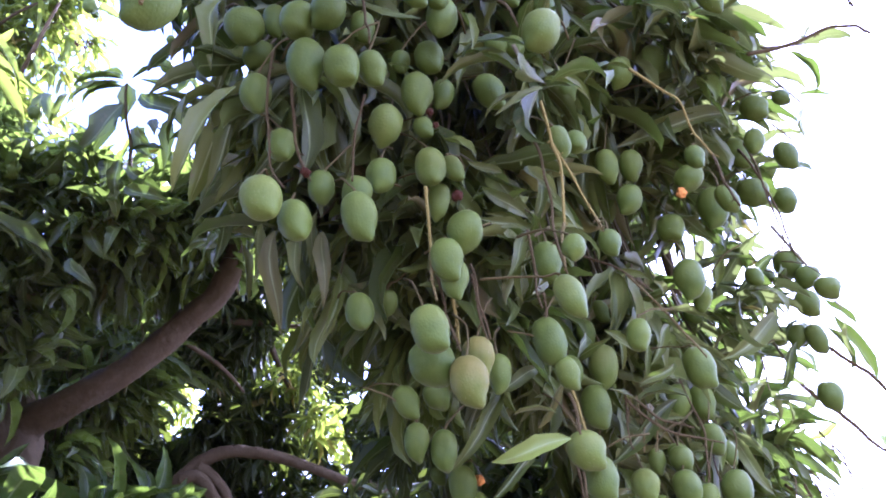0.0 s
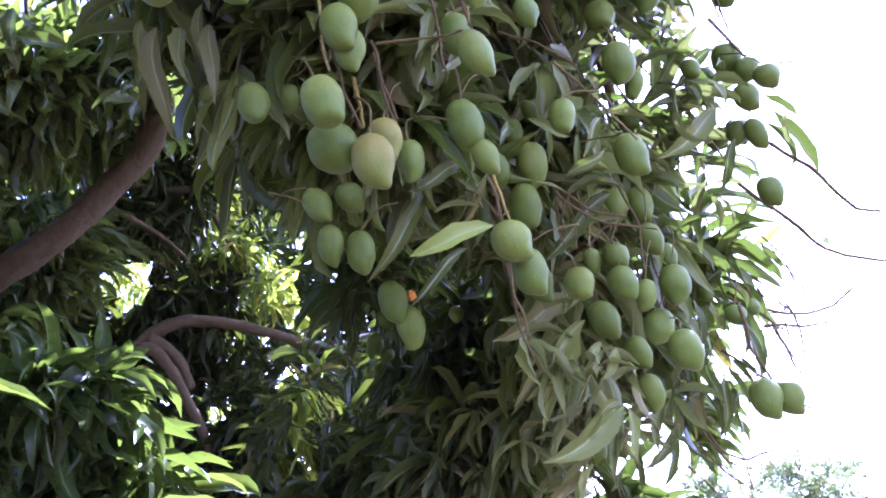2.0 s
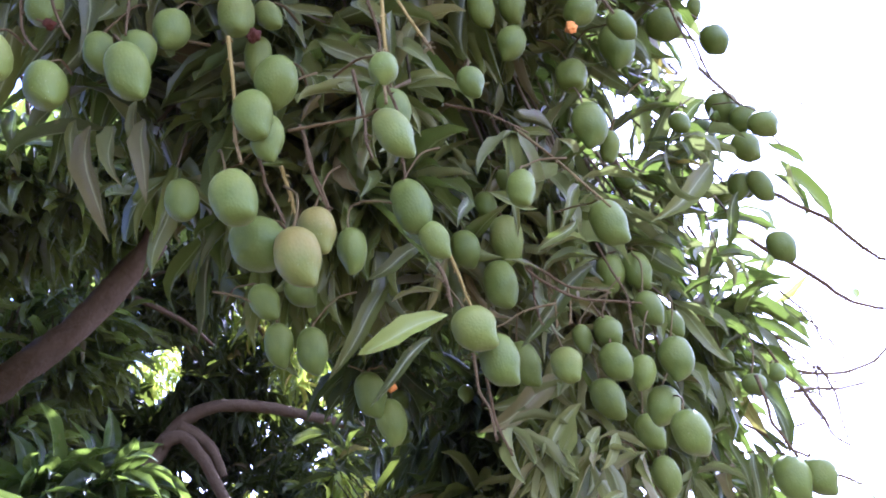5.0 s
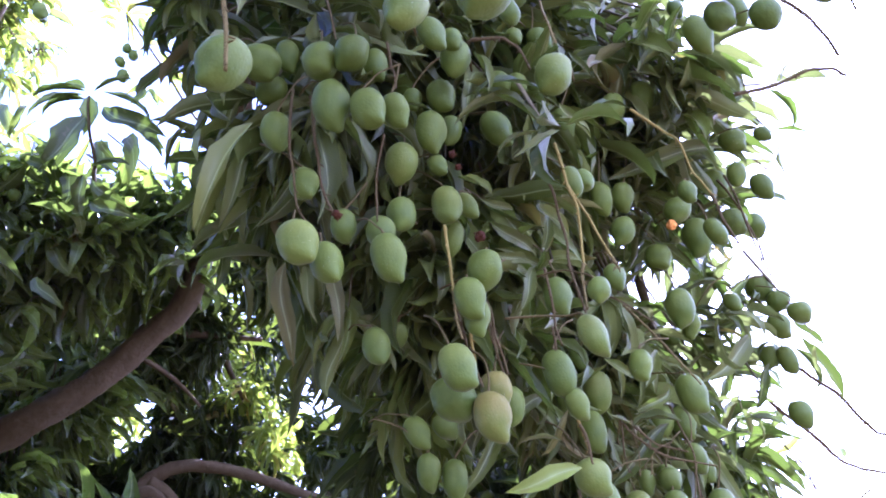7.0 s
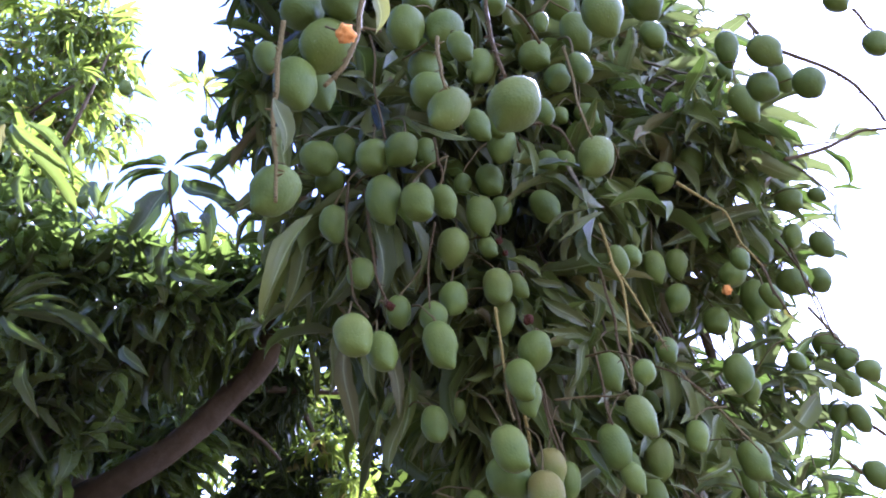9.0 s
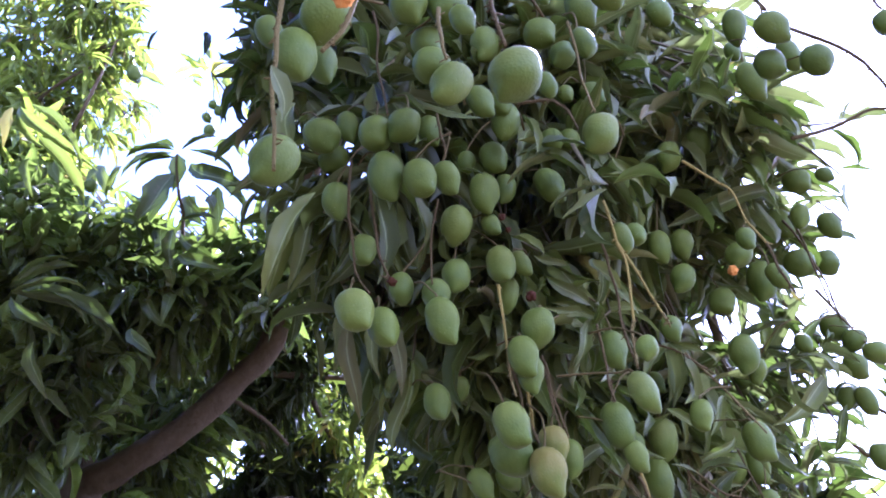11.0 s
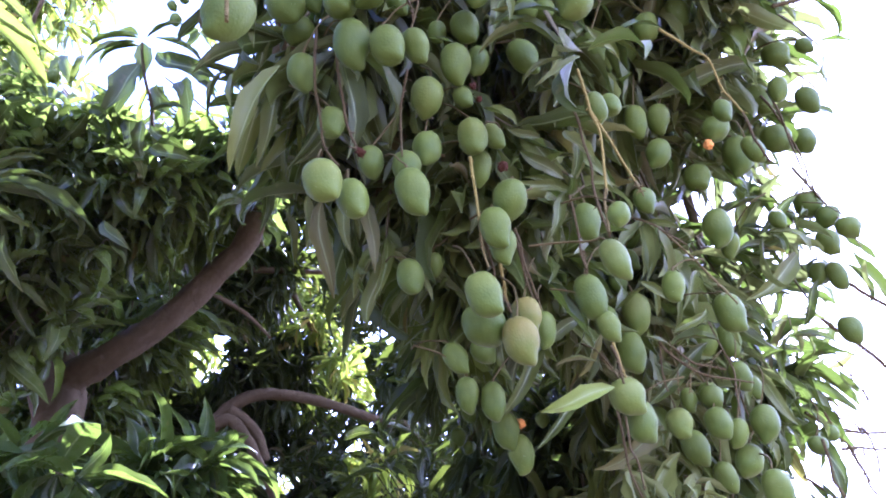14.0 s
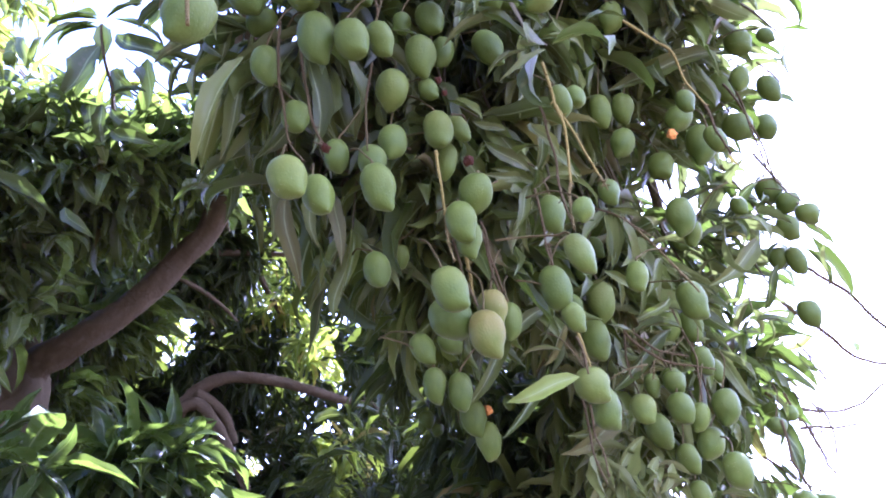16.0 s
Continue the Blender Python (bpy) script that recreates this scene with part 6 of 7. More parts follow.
single_leaf((0.494, 1.736, 2.247), (0.606, 1.775, 2.269), 0.22, LEAF_ONE, 1, "long leaf spread against the sky", (0.1, -0.75, 0.65))
single_leaf((0.974, 2.196, 2.360), (1.065, 2.147, 2.302), 0.24, LEAF_ONE, 1, "long leaf spread against the sky", (0.1, -0.75, 0.65))
single_leaf((0.524, 1.746, 2.540), (0.515, 1.772, 2.397), 0.26, LEAF_ONE, 1, "long leaf spread against the sky", (0.6, -0.8, 0.2))
single_leaf((0.430, 1.683, 2.366), (0.493, 1.697, 2.302), 0.30, LEAF_ONE, 4, "long leaf spread against the sky", (0, -1, -0.35))
single_leaf((1.089, 2.454, 2.128), (1.036, 2.409, 1.924), 0.24, LEAF_ONE, 1, "long leaf spread against the sky", (0, -1, -0.35))
single_leaf((1.041, 2.676, 1.980), (1.006, 2.722, 1.813), 0.20, LEAF_ONE, 1, "long leaf spread against the sky", (0, -1, -0.35))
single_leaf((1.070, 2.676, 1.976), (1.028, 2.660, 1.813), 0.20, LEAF_ONE, 5, "long leaf spread against the sky", (0, -1, -0.35))
single_leaf((1.058, 2.565, 1.996), (1.081, 2.540, 1.901), 0.26, LEAF_ONE, 4, "long leaf spread against the sky", (0, -1, -0.35))
single_leaf((1.088, 2.675, 1.953), (1.102, 2.724, 1.852), 0.22, LEAF_ONE, 3, "long leaf spread against the sky", (0, -1, -0.35))
single_leaf((0.986, 2.574, 1.992), (0.965, 2.533, 1.872), 0.22, LEAF_ONE, 1, "long leaf spread against the sky", (0, -1, -0.35))
single_leaf((0.928, 2.375, 2.133), (0.905, 2.380, 2.017), 0.30, LEAF_ONE, 1, "long leaf spread against the sky", (0.6, -0.8, 0.2))
single_leaf((0.964, 2.355, 2.118), (0.968, 2.389, 2.035), 0.34, LEAF_ONE, 4, "long leaf spread against the sky", (0, -1, -0.35))
single_leaf((0.925, 2.788, 1.866), (0.805, 2.738, 1.733), 0.20, LEAF_ONE, 3, "long leaf spread against the sky", (0, -1, -0.35))
single_leaf((0.787, 2.790, 1.840), (0.759, 2.823, 1.704), 0.20, LEAF_ONE, 1, "long leaf spread against the sky", (0, -1, -0.35))
single_leaf((0.730, 2.792, 1.773), (0.680, 2.798, 1.706), 0.20, LEAF_ONE, 5, "long leaf spread against the sky", (0, -1, -0.35))
single_leaf((0.913, 2.788, 1.858), (0.821, 2.747, 1.712), 0.18, LEAF_ONE, 1, "long leaf spread against the sky", (0.6, -0.8, 0.2))
single_leaf((0.668, 2.405, 1.968), (0.672, 2.454, 1.908), 0.30, LEAF_OLIVE, 3, "pale brownish leaf", (0, -1, -0.35))
single_leaf((0.711, 2.502, 1.877), (0.647, 2.478, 1.895), 0.25, LEAF_OLIVE, 1, "pale brownish leaf", (0.1, -0.75, 0.65))
single_leaf((0.292, 1.726, 2.308), (0.173, 1.709, 2.254), 0.26, LEAF_ONE, 5, "long leaf spread out in front of the dark crown", (0, -1, -0.35))
single_leaf((0.329, 1.697, 2.265), (0.254, 1.743, 2.185), 0.16, LEAF_OLIVE, 1, "long leaf spread out in front of the dark crown", (0.6, -0.8, 0.2))
single_leaf((0.213, 1.832, 2.305), (0.085, 1.787, 2.105), 0.16, LEAF_ONE, 0, "long leaf spread out in front of the dark crown", (0, -1, -0.35))
single_leaf((0.298, 1.701, 2.192), (0.212, 1.714, 2.209), 0.14, LEAF_ONE, 1, "long leaf spread out in front of the dark crown", (0.1, -0.75, 0.65))
single_leaf((0.253, 1.674, 2.374), (0.151, 1.701, 2.417), 0.22, LEAF_ONE, 5, "long leaf spread out in front of the dark crown", (0.1, -0.75, 0.65))
single_leaf((0.266, 1.784, 2.142), (0.133, 1.735, 2.045), 0.16, LEAF_ONE, 1, "long leaf spread out in front of the dark crown", (0.6, -0.8, 0.2))
single_leaf((0.554, 1.787, 2.376), (0.536, 1.826, 2.283), 0.16, LEAF_ONE, 0, "long leaf spread out in front of the dark crown", (0, -1, -0.35))
single_leaf((0.482, 1.732, 2.373), (0.455, 1.730, 2.295), 0.20, LEAF_OLIVE, 1, "long leaf spread out in front of the dark crown", (0, -1, -0.35))
single_leaf((0.647, 1.893, 2.463), (0.566, 1.857, 2.374), 0.26, LEAF_ONE, 1, "long leaf spread out in front of the dark crown", (0, -1, -0.35))
single_leaf((0.614, 1.788, 2.236), (0.517, 1.838, 2.270), 0.26, LEAF_ONE, 4, "long leaf spread out in front of the dark crown", (0.1, -0.75, 0.65))
single_leaf((0.495, 1.782, 2.233), (0.441, 1.751, 2.247), 0.40, LEAF_OLIVE, 3, "long leaf spread out in front of the dark crown", (0.1, -0.75, 0.65))
single_leaf((0.621, 1.888, 2.266), (0.433, 1.879, 2.157), 0.20, LEAF_ONE, 1, "long leaf spread out in front of the dark crown", (0, -1, -0.35))
single_leaf((0.312, 1.723, 2.215), (0.307, 1.766, 2.317), 0.20, LEAF_ONE, 5, "long leaf spread out in front of the dark crown", (0, -1, -0.35))
single_leaf((0.386, 1.678, 2.355), (0.343, 1.630, 2.311), 0.40, LEAF_ONE, 4, "long leaf spread out in front of the dark crown", (0, -1, -0.35))
single_leaf((0.274, 1.257, 2.713), (0.135, 1.278, 2.841), 0.18, LEAF_ONE, 0, "long leaf spread out in front of the dark crown", (0.1, -0.75, 0.65))
single_leaf((0.281, 1.302, 2.734), (0.184, 1.322, 2.701), 0.12, LEAF_ONE, 0, "long leaf spread out in front of the dark crown", (0.1, -0.75, 0.65))
single_leaf((0.264, 1.308, 2.825), (0.093, 1.261, 2.758), 0.16, LEAF_ONE, 1, "long leaf spread out in front of the dark crown", (0.1, -0.75, 0.65))
single_leaf((-0.060, 1.200, 2.896), (-0.137, 1.244, 2.990), 0.20, LEAF_ONE, 4, "long leaf spread out in front of the dark crown", (0.1, -0.75, 0.65))
single_leaf((0.313, 1.302, 2.764), (0.381, 1.291, 2.724), 0.26, LEAF_ONE, 1, "long leaf spread out in front of the dark crown", (0.1, -0.75, 0.65))
single_leaf((0.260, 1.351, 2.583), (0.270, 1.322, 2.489), 0.36, LEAF_OLIVE, 1, "long leaf spread out in front of the dark crown", (0, -1, -0.35))
single_leaf((-0.067, 1.359, 2.695), (-0.120, 1.409, 2.638), 0.22, LEAF_ONE, 1, "long leaf spread out in front of the dark crown", (0, -1, -0.35))
single_leaf((0.149, 1.207, 2.872), (0.149, 1.170, 2.755), 0.20, LEAF_ONE, 1, "long leaf spread out in front of the dark crown", (0.6, -0.8, 0.2))
single_leaf((0.046, 1.210, 2.725), (-0.008, 1.209, 2.746), 0.22, LEAF_ONE, 3, "long leaf spread out in front of the dark crown", (0.1, -0.75, 0.65))
single_leaf((0.139, 1.349, 2.604), (0.204, 1.387, 2.582), 0.26, LEAF_OLIVE, 1, "long leaf spread out in front of the dark crown", (0, -1, -0.35))
single_leaf((0.096, 1.324, 2.641), (0.133, 1.274, 2.567), 0.26, LEAF_ONE, 1, "long leaf spread out in front of the dark crown", (0.1, -0.75, 0.65))
single_leaf((0.410, 1.355, 3.010), (0.447, 1.383, 2.954), 0.26, LEAF_ONE, 1, "long leaf spread out in front of the dark crown", (0, -1, -0.35))
single_leaf((0.374, 1.400, 2.891), (0.414, 1.412, 2.796), 0.24, LEAF_ONE, 1, "long leaf spread out in front of the dark crown", (0, -1, -0.35))
single_leaf((0.298, 1.589, 2.098), (0.150, 1.589, 2.051), 0.27, LEAF_LIME, 0, "lime-green leaf turned to the light", (0.1, -1.0, 0.1))
single_leaf((-1.722, 2.655, 3.503), (-1.453, 2.702, 3.544), 0.17, LEAF_ONE, 0, "long leaf of a spreading shaded frond", (0.1, -0.75, 0.65))
single_leaf((-1.691, 2.603, 3.463), (-1.304, 2.584, 3.252), 0.17, LEAF_ONE, 1, "long leaf of a spreading shaded frond", (0.1, -0.75, 0.65))
single_leaf((-1.690, 2.603, 3.458), (-1.366, 2.581, 3.334), 0.16, LEAF_ONE, 0, "long leaf of a spreading shaded frond", (0.1, -0.75, 0.65))
single_leaf((-1.729, 2.655, 3.517), (-1.518, 2.703, 3.633), 0.16, LEAF_ONE, 1, "long leaf of a spreading shaded frond", (0.1, -0.75, 0.65))
single_leaf((-1.761, 2.705, 3.564), (-1.535, 2.663, 3.672), 0.16, LEAF_ONE, 0, "long leaf of a spreading shaded frond", (0.1, -0.75, 0.65))
single_leaf((-1.691, 2.603, 3.442), (-1.510, 2.611, 3.232), 0.20, LEAF_ONE, 1, "long leaf of a spreading shaded frond", (0, -1, -0.35))
single_leaf((-1.623, 2.703, 3.294), (-1.606, 2.735, 3.070), 0.30, LEAF_ONE, 1, "long leaf of a spreading shaded frond", (0, -1, -0.35))
single_leaf((-1.328, 2.904, 3.426), (-1.245, 2.854, 3.236), 0.30, LEAF_ONE, 1, "long leaf of a spreading shaded frond", (0, -1, -0.35))
single_leaf((1.527, 2.679, 2.333), (1.538, 2.714, 2.403), 0.45, LEAF_LIME, 5, "small oval pale green leaf", (0, -1, -0.35))
single_leaf((1.210, 2.531, 2.408), (1.293, 2.534, 2.478), 0.30, LEAF_LIME, 4, "yellow-green leaf against the sky", (0, -1, -0.35))
single_leaf((1.304, 2.728, 2.392), (1.427, 2.689, 2.421), 0.22, LEAF_LIME, 1, "yellow-green leaf against the sky", (0, -1, -0.35))
single_leaf((1.265, 2.575, 2.347), (1.312, 2.624, 2.259), 0.26, LEAF_ONE, 1, "long leaf spread against the sky", (0, -1, -0.35))
single_leaf((1.240, 2.212, 2.654), (1.274, 2.186, 2.552), 0.26, LEAF_ONE, 1, "long leaf spread against the sky", (0, -1, -0.35))
single_leaf((1.266, 2.242, 2.613), (1.289, 2.228, 2.407), 0.22, LEAF_ONE, 1, "long leaf spread against the sky", (0, -1, -0.35))
single_leaf((1.229, 2.242, 2.579), (1.300, 2.287, 2.453), 0.24, LEAF_ONE, 4, "long leaf spread against the sky", (0.6, -0.8, 0.2))
single_leaf((1.044, 2.364, 2.073), (1.027, 2.318, 1.962), 0.30, LEAF_ONE, 1, "long leaf spread against the sky", (0, -1, -0.35))
single_leaf((1.039, 2.378, 2.180), (1.073, 2.394, 2.093), 0.30, LEAF_ONE, 1, "long leaf spread against the sky", (0.6, -0.8, 0.2))
single_leaf((1.045, 2.462, 1.981), (1.074, 2.487, 1.916), 0.25, LEAF_ONE, 1, "long leaf spread against the sky", (0, -1, -0.35))
single_leaf((1.009, 2.480, 1.958), (1.001, 2.431, 1.844), 0.20, LEAF_ONE, 1, "long leaf spread against the sky", (0, -1, -0.35))
stalk([(1.146, 2.213, 2.531), (1.242, 2.234, 2.478), (1.314, 2.254, 2.430), (1.344, 2.276, 2.413), (1.395, 2.291, 2.338), (1.437, 2.311, 2.306), (1.515, 2.332, 2.295)], 0.0050, "red")
stalk([(1.143, 2.394, 2.506), (1.229, 2.435, 2.437), (1.322, 2.481, 2.378), (1.398, 2.528, 2.317), (1.460, 2.577, 2.293), (1.546, 2.627, 2.277), (1.630, 2.679, 2.275), (1.737, 2.733, 2.271), (1.855, 2.786, 2.287)], 0.0053, "red")
stalk([(1.203, 2.771, 2.259), (1.275, 2.811, 2.218), (1.356, 2.849, 2.200), (1.429, 2.887, 2.188), (1.531, 2.927, 2.187), (1.643, 2.967, 2.211), (1.732, 3.004, 2.259), (1.820, 3.041, 2.298)], 0.0050, "red")
stalk([(1.274, 2.578, 2.373), (1.332, 2.592, 2.294), (1.346, 2.607, 2.201), (1.356, 2.623, 2.171)], 0.0028, "red")
stalk([(1.173, 2.570, 2.209), (1.200, 2.588, 2.128), (1.236, 2.599, 2.082), (1.246, 2.611, 2.037), (1.275, 2.624, 1.981)], 0.0036, "red")
stalk([(0.995, 2.452, 2.000), (1.089, 2.500, 1.934), (1.156, 2.541, 1.901), (1.237, 2.579, 1.861)], 0.0034, "red")
stalk([(1.003, 2.276, 2.070), (1.000, 2.280, 1.956), (1.013, 2.270, 1.899), (1.018, 2.257, 1.863)], 0.0042, "red")
stalk([(1.147, 2.570, 2.066), (1.212, 2.574, 2.065), (1.262, 2.574, 2.068)], 0.0025, "red")
stalk([(1.250, 2.672, 2.271), (1.298, 2.672, 2.207), (1.321, 2.673, 2.147), (1.304, 2.674, 2.064)], 0.0028, "red")
stalk([(1.288, 2.879, 2.212), (1.396, 2.880, 2.193), (1.469, 2.880, 2.220)], 0.0028, "red")
mango(-1.760, 2.710, 4.028, 0.066, 0.076)
mango(-1.796, 2.710, 3.971, 0.061, 0.071)
mango(-1.843, 2.710, 4.004, 0.059, 0.068)
mango(-1.618, 2.912, 4.007, 0.093, 0.107)
mango(-1.646, 2.911, 3.893, 0.077, 0.088)
mango(-1.648, 3.000, 4.288, 0.067, 0.077)
mango(-1.504, 3.000, 3.895, 0.054, 0.062)
mango(-1.548, 3.000, 3.993, 0.054, 0.063)
mango(-2.088, 4.200, 6.370, 0.063, 0.073)
mango(-2.035, 4.200, 6.262, 0.067, 0.077)
mango(-1.316, 3.700, 5.222, 0.078, 0.090)
mango(-0.605, 1.901, 3.784, 0.060, 0.069)
mango(1.150, 2.190, 2.771, 0.084, 0.097)
mango(1.138, 2.337, 2.603, 0.059, 0.059)
mango(1.144, 2.243, 2.562, 0.072, 0.082)
mango(1.115, 2.292, 2.763, 0.086, 0.099)
stalk([(0.747, 1.205, 3.167), (0.792, 1.210, 3.073), (0.880, 1.214, 3.008), (0.928, 1.215, 2.944), (0.947, 1.216, 2.881), (0.954, 1.217, 2.832)], 0.0040, "red")
stalk([(1.338, 1.603, 3.617), (1.355, 1.608, 3.541), (1.373, 1.610, 3.507), (1.406, 1.610, 3.456), (1.427, 1.608, 3.415), (1.423, 1.606, 3.373)], 0.0040, "red")
stalk([(0.827, 1.432, 2.920), (0.948, 1.432, 2.946), (0.999, 1.425, 2.965), (1.048, 1.420, 2.979), (1.099, 1.417, 2.974), (1.124, 1.416, 2.948)], 0.0040, "red")
stalk([(1.351, 2.676, 2.347), (1.382, 2.695, 2.292), (1.418, 2.715, 2.237), (1.445, 2.734, 2.176), (1.448, 2.755, 2.128)], 0.0030, "red")
stalk([(1.239, 2.672, 2.103), (1.306, 2.701, 2.107), (1.389, 2.729, 2.097), (1.485, 2.758, 2.105)], 0.0046, "red")
stalk([(1.252, 2.672, 2.238), (1.278, 2.699, 2.209), (1.346, 2.727, 2.176), (1.404, 2.756, 2.118)], 0.0030, "red")
stalk([(1.330, 2.673, 2.163), (1.354, 2.695, 2.129), (1.368, 2.715, 2.079), (1.364, 2.736, 2.013), (1.369, 2.757, 1.961)], 0.0034, "red")
stalk([(1.267, 2.673, 2.095), (1.298, 2.701, 2.039), (1.318, 2.728, 1.982), (1.370, 2.757, 1.938)], 0.0040, "red")
stalk([(0.962, 2.682, 1.872), (0.988, 2.705, 1.804), (1.017, 2.726, 1.759), (1.091, 2.746, 1.728), (1.192, 2.768, 1.745)], 0.0040, "red")
stalk([(0.955, 2.684, 1.837), (0.988, 2.706, 1.783), (1.022, 2.727, 1.735), (1.068, 2.747, 1.710), (1.108, 2.769, 1.702)], 0.0034, "red")
stalk([(0.943, 2.688, 1.783), (0.972, 2.708, 1.745), (1.014, 2.729, 1.696), (1.056, 2.749, 1.663), (1.095, 2.771, 1.663)], 0.0034, "red")
stalk([(1.262, 2.678, 1.863), (1.354, 2.760, 1.832)], 0.0034, "red")
stalk([(0.893, 2.691, 1.730), (0.936, 2.730, 1.696), (0.982, 2.771, 1.651)], 0.0030, "red")
stalk([(1.156, 2.670, 2.006), (1.255, 2.713, 2.019), (1.359, 2.756, 2.031)], 0.0028, "red")
stalk([(1.256, 2.673, 2.107), (1.313, 2.714, 2.096), (1.401, 2.756, 2.069)], 0.0026, "red")
single_leaf((0.670, 1.636, 2.938), (0.976, 1.606, 3.060), 0.15, LEAF_ONE, 6, "long leaf spread against the sky", (0, -1, -0.35))
single_leaf((0.549, 1.660, 2.850), (0.849, 1.630, 2.961), 0.17, LEAF_ONE, 3, "long leaf spread against the sky", (0, -1, -0.35))
single_leaf((0.569, 1.459, 2.914), (0.419, 1.429, 2.867), 0.20, LEAF_ONE, 7, "long leaf spread out in front of the dark crown", (0.1, -0.75, 0.65))
single_leaf((0.295, 1.258, 2.807), (0.139, 1.228, 2.806), 0.18, LEAF_ONE, 2, "long leaf spread out in front of the dark crown", (0.1, -0.75, 0.65))
single_leaf((0.264, 1.478, 2.542), (0.167, 1.448, 2.595), 0.30, LEAF_ONE, 0, "long leaf spread out in front of the dark crown", (0, -1, -0.35))
single_leaf((0.268, 1.480, 2.522), (0.167, 1.450, 2.508), 0.26, LEAF_ONE, 3, "long leaf spread out in front of the dark crown", (0, -1, -0.35))
single_leaf((0.278, 1.493, 2.544), (0.331, 1.463, 2.641), 0.24, LEAF_ONE, 1, "long leaf spread out in front of the dark crown", (0, -1, -0.35))
single_leaf((0.284, 1.482, 2.506), (0.186, 1.452, 2.551), 0.22, LEAF_ONE, 6, "long leaf spread out in front of the dark crown", (0, -1, -0.35))
single_leaf((0.259, 1.482, 2.510), (0.211, 1.452, 2.401), 0.24, LEAF_ONE, 5, "long leaf spread out in front of the dark crown", (0, -1, -0.35))
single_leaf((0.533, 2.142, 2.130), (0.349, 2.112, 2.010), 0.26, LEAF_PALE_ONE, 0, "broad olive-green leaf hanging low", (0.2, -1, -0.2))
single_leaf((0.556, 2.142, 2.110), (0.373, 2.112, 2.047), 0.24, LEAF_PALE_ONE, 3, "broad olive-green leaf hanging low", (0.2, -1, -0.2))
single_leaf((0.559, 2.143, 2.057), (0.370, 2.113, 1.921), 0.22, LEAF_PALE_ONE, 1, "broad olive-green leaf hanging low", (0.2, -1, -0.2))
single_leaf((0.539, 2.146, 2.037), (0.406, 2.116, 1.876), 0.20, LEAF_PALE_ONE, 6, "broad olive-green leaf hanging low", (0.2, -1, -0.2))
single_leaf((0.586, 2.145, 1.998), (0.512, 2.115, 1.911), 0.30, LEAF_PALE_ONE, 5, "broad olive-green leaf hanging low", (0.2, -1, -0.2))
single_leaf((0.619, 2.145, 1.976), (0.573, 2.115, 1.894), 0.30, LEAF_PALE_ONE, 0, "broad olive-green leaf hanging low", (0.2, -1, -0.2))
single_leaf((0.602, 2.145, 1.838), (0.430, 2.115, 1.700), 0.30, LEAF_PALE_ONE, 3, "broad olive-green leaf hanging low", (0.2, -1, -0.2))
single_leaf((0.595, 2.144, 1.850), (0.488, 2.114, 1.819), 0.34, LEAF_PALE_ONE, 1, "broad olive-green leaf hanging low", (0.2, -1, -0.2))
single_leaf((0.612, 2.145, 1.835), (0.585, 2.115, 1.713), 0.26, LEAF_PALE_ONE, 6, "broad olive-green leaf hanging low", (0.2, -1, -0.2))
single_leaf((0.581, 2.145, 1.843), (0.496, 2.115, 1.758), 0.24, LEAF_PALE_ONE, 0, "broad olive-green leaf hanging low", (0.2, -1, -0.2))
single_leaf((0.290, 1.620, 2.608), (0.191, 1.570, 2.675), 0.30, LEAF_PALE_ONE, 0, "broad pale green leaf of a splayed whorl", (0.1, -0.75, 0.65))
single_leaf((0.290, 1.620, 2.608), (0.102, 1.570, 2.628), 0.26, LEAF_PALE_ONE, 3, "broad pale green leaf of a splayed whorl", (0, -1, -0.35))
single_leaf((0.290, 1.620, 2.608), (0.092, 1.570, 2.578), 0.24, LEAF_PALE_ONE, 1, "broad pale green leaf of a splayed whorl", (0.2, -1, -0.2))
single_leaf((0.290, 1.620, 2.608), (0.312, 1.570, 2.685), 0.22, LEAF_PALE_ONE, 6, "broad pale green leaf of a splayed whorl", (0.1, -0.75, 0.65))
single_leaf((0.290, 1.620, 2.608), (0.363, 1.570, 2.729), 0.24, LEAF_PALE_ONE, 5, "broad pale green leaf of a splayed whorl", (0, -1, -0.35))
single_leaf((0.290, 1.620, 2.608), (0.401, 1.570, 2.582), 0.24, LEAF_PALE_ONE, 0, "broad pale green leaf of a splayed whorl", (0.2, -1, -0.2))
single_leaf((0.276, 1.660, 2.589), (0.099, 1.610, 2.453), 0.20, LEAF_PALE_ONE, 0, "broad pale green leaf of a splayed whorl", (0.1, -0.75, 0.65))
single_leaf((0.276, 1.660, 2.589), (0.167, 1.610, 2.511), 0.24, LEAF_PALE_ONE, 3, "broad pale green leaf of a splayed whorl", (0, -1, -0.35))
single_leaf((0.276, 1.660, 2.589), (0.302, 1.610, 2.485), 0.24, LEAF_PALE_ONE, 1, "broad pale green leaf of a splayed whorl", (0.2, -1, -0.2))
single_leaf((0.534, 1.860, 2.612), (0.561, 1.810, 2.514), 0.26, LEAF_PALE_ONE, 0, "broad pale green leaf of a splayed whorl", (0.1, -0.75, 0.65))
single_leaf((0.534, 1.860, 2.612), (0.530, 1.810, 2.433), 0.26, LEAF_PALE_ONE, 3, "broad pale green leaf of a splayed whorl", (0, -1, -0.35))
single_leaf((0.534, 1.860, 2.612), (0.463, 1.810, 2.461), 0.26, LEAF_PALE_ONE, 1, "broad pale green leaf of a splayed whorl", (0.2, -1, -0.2))
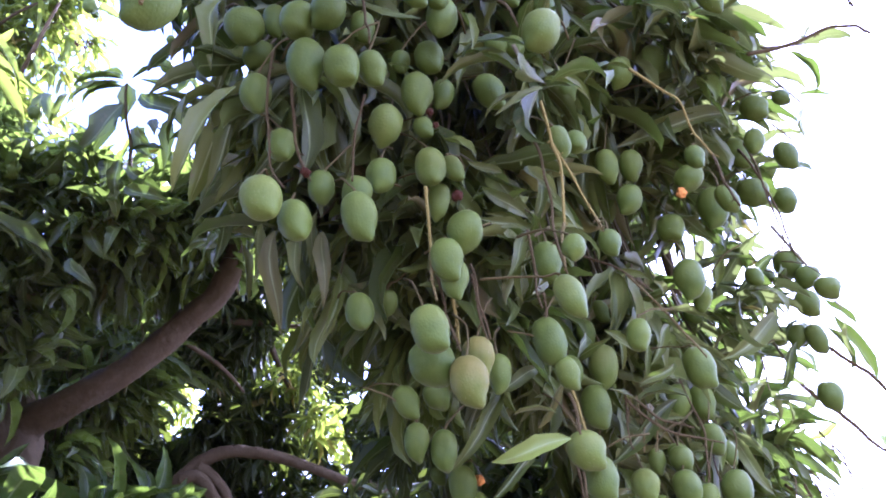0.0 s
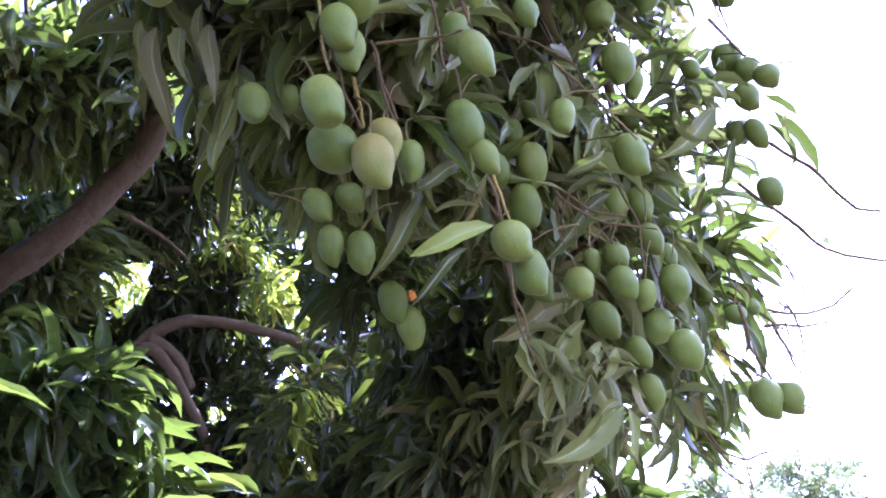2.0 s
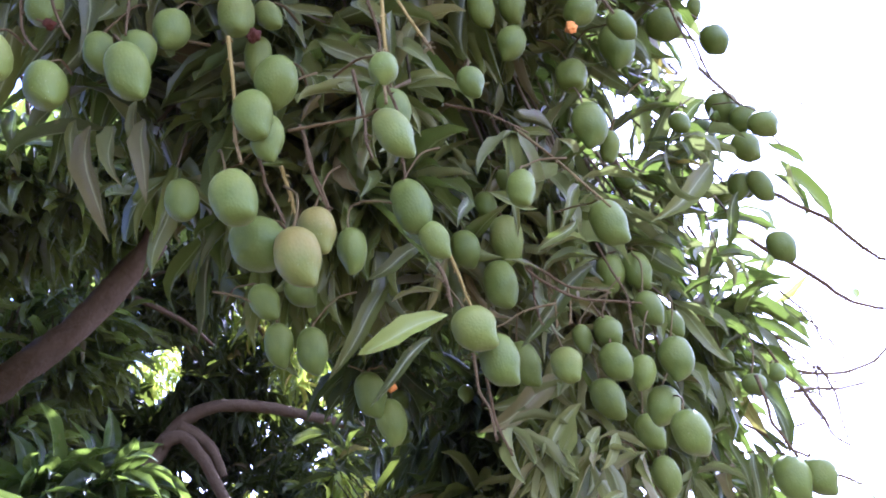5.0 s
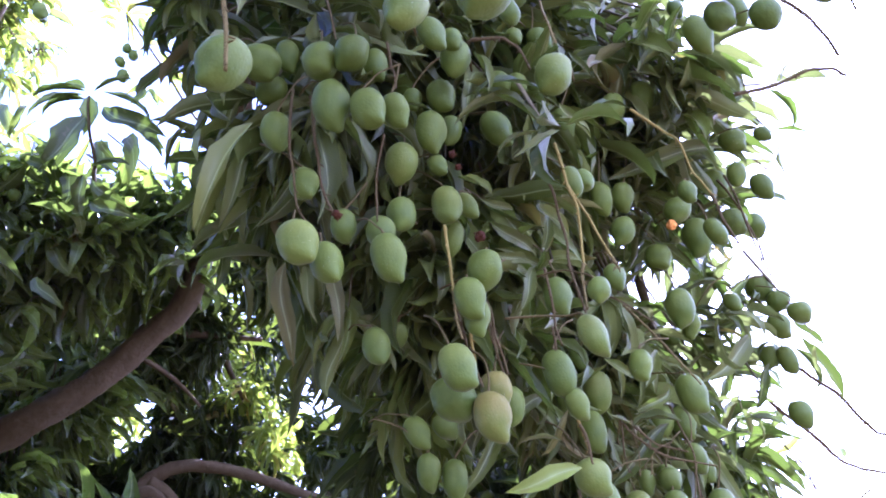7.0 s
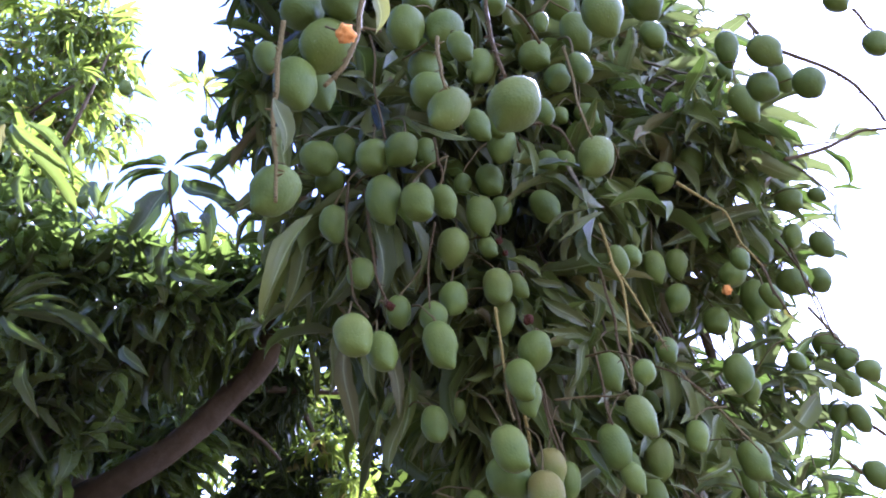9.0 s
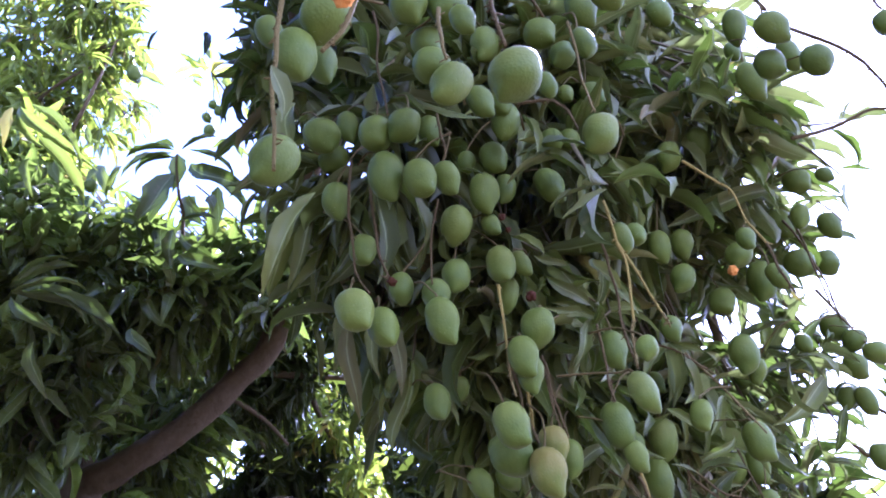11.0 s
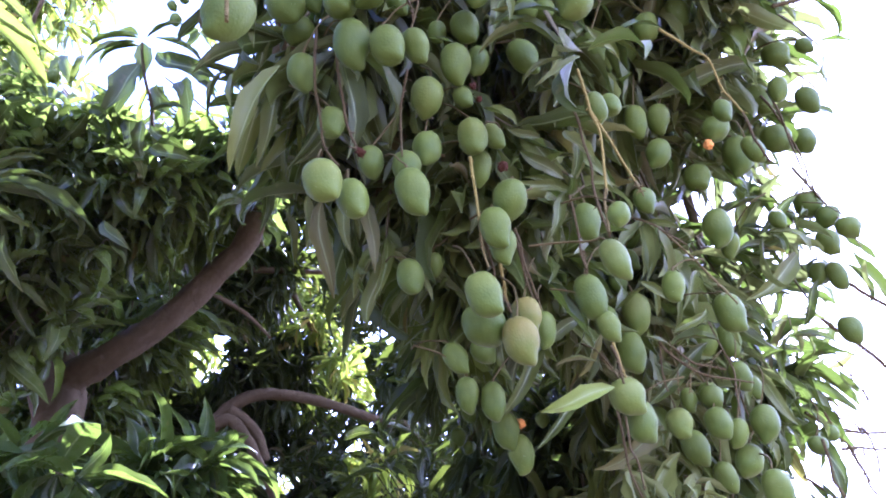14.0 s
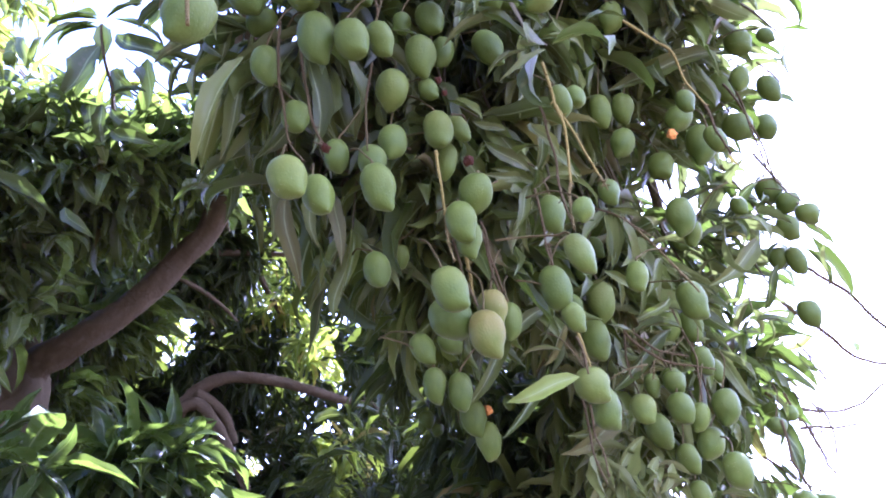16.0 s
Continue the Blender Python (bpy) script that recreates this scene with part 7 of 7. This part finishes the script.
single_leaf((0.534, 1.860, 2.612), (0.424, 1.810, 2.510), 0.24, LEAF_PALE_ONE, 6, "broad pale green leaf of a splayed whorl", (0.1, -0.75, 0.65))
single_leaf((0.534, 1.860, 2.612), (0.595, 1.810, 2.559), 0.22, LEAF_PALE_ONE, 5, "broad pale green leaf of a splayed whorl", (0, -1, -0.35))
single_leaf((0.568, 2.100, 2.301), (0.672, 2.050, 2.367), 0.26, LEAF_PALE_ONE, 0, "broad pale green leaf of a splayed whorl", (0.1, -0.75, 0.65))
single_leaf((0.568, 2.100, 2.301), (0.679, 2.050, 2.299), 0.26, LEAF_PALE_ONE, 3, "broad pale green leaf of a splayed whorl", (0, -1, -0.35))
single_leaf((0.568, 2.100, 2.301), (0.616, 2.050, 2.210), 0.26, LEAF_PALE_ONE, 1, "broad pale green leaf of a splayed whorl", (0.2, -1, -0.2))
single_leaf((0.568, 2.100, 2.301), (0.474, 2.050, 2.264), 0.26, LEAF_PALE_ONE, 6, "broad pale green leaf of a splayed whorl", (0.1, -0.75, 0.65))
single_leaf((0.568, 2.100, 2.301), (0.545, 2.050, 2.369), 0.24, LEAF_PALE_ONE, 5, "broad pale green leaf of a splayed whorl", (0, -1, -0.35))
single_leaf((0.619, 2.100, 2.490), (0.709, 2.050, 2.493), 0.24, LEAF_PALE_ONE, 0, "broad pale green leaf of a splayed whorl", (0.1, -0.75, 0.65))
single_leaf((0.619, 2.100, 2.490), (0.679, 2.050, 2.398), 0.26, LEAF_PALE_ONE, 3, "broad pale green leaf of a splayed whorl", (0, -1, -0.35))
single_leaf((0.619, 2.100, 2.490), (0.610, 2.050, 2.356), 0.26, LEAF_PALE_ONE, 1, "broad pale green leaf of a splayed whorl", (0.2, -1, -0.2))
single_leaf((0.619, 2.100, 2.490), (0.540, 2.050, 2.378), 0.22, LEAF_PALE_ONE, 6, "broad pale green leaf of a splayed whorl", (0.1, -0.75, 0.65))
single_leaf((0.943, 2.200, 2.644), (1.043, 2.150, 2.583), 0.22, LEAF_YELLOW_LIT_ONE, 0, "yellow-green leaf with light shining through", (0.1, -0.75, 0.65))
single_leaf((0.943, 2.200, 2.644), (1.015, 2.150, 2.659), 0.20, LEAF_YELLOW_LIT_ONE, 3, "yellow-green leaf with light shining through", (0, -1, -0.35))
single_leaf((0.943, 2.200, 2.644), (1.089, 2.150, 2.652), 0.20, LEAF_YELLOW_LIT_ONE, 1, "yellow-green leaf with light shining through", (0.2, -1, -0.2))
single_leaf((0.960, 2.300, 2.784), (0.993, 2.250, 2.876), 0.22, LEAF_YELLOW_LIT_ONE, 0, "yellow-green leaf with light shining through", (0.1, -0.75, 0.65))
single_leaf((0.960, 2.300, 2.784), (1.021, 2.250, 2.811), 0.20, LEAF_YELLOW_LIT_ONE, 3, "yellow-green leaf with light shining through", (0, -1, -0.35))
single_leaf((-1.299, 3.100, 4.408), (-1.348, 3.060, 4.067), 0.42, LEAF_ONE, 0, "large drooping leaf of an upright shoot", (0, -1, -0.35))
single_leaf((-1.268, 3.100, 4.515), (-1.206, 3.060, 4.289), 0.36, LEAF_ONE, 3, "large drooping leaf of an upright shoot", (0.2, -1, -0.2))
single_leaf((-1.200, 3.100, 4.434), (-0.974, 3.060, 4.142), 0.24, LEAF_ONE, 1, "large drooping leaf of an upright shoot", (0.1, -0.75, 0.65))
single_leaf((-1.225, 3.100, 4.252), (-1.150, 3.060, 4.040), 0.40, LEAF_ONE, 6, "large drooping leaf of an upright shoot", (0, -1, -0.35))
single_leaf((-1.299, 3.100, 4.100), (-1.320, 3.060, 3.891), 0.36, LEAF_ONE, 5, "large drooping leaf of an upright shoot", (0.2, -1, -0.2))
single_leaf((-1.226, 3.100, 4.050), (-1.148, 3.060, 3.867), 0.36, LEAF_ONE, 0, "large drooping leaf of an upright shoot", (0.1, -0.75, 0.65))
single_leaf((-1.063, 3.100, 4.292), (-0.995, 3.060, 4.018), 0.30, LEAF_ONE, 3, "large drooping leaf of an upright shoot", (0, -1, -0.35))
single_leaf((-1.000, 3.100, 4.257), (-0.937, 3.060, 4.145), 0.30, LEAF_ONE, 1, "large drooping leaf of an upright shoot", (0.2, -1, -0.2))
single_leaf((-1.180, 3.700, 5.135), (-1.266, 3.660, 5.039), 0.30, LEAF_YELLOW_LIT_ONE, 0, "pale young leaf", (0, -1, -0.35))
single_leaf((-1.173, 3.700, 5.126), (-1.218, 3.660, 4.956), 0.26, LEAF_YELLOW_LIT_ONE, 3, "pale young leaf", (0.2, -1, -0.2))
single_leaf((-1.166, 3.700, 5.125), (-1.129, 3.660, 4.955), 0.26, LEAF_YELLOW_LIT_ONE, 1, "pale young leaf", (0.1, -0.75, 0.65))
single_leaf((-1.167, 3.700, 5.143), (-1.091, 3.660, 5.163), 0.30, LEAF_YELLOW_LIT_ONE, 6, "pale young leaf", (0, -1, -0.35))
stalk([(0.284, 1.240, 2.372), (0.274, 1.240, 2.332), (0.270, 1.240, 2.278)], 0.0028, "grey")
stalk([(0.342, 1.245, 2.384), (0.347, 1.245, 2.366), (0.349, 1.245, 2.358)], 0.0024, "grey")
stalk([(0.049, 1.300, 2.366), (0.046, 1.300, 2.318), (0.051, 1.300, 2.270)], 0.0030, "grey")
stalk([(0.638, 1.360, 2.587), (0.643, 1.360, 2.521), (0.654, 1.360, 2.479), (0.660, 1.360, 2.458)], 0.0026, "red")
stalk([(0.147, 1.200, 2.903), (0.214, 1.200, 2.904), (0.241, 1.200, 2.877), (0.258, 1.200, 2.814)], 0.0035, "red")
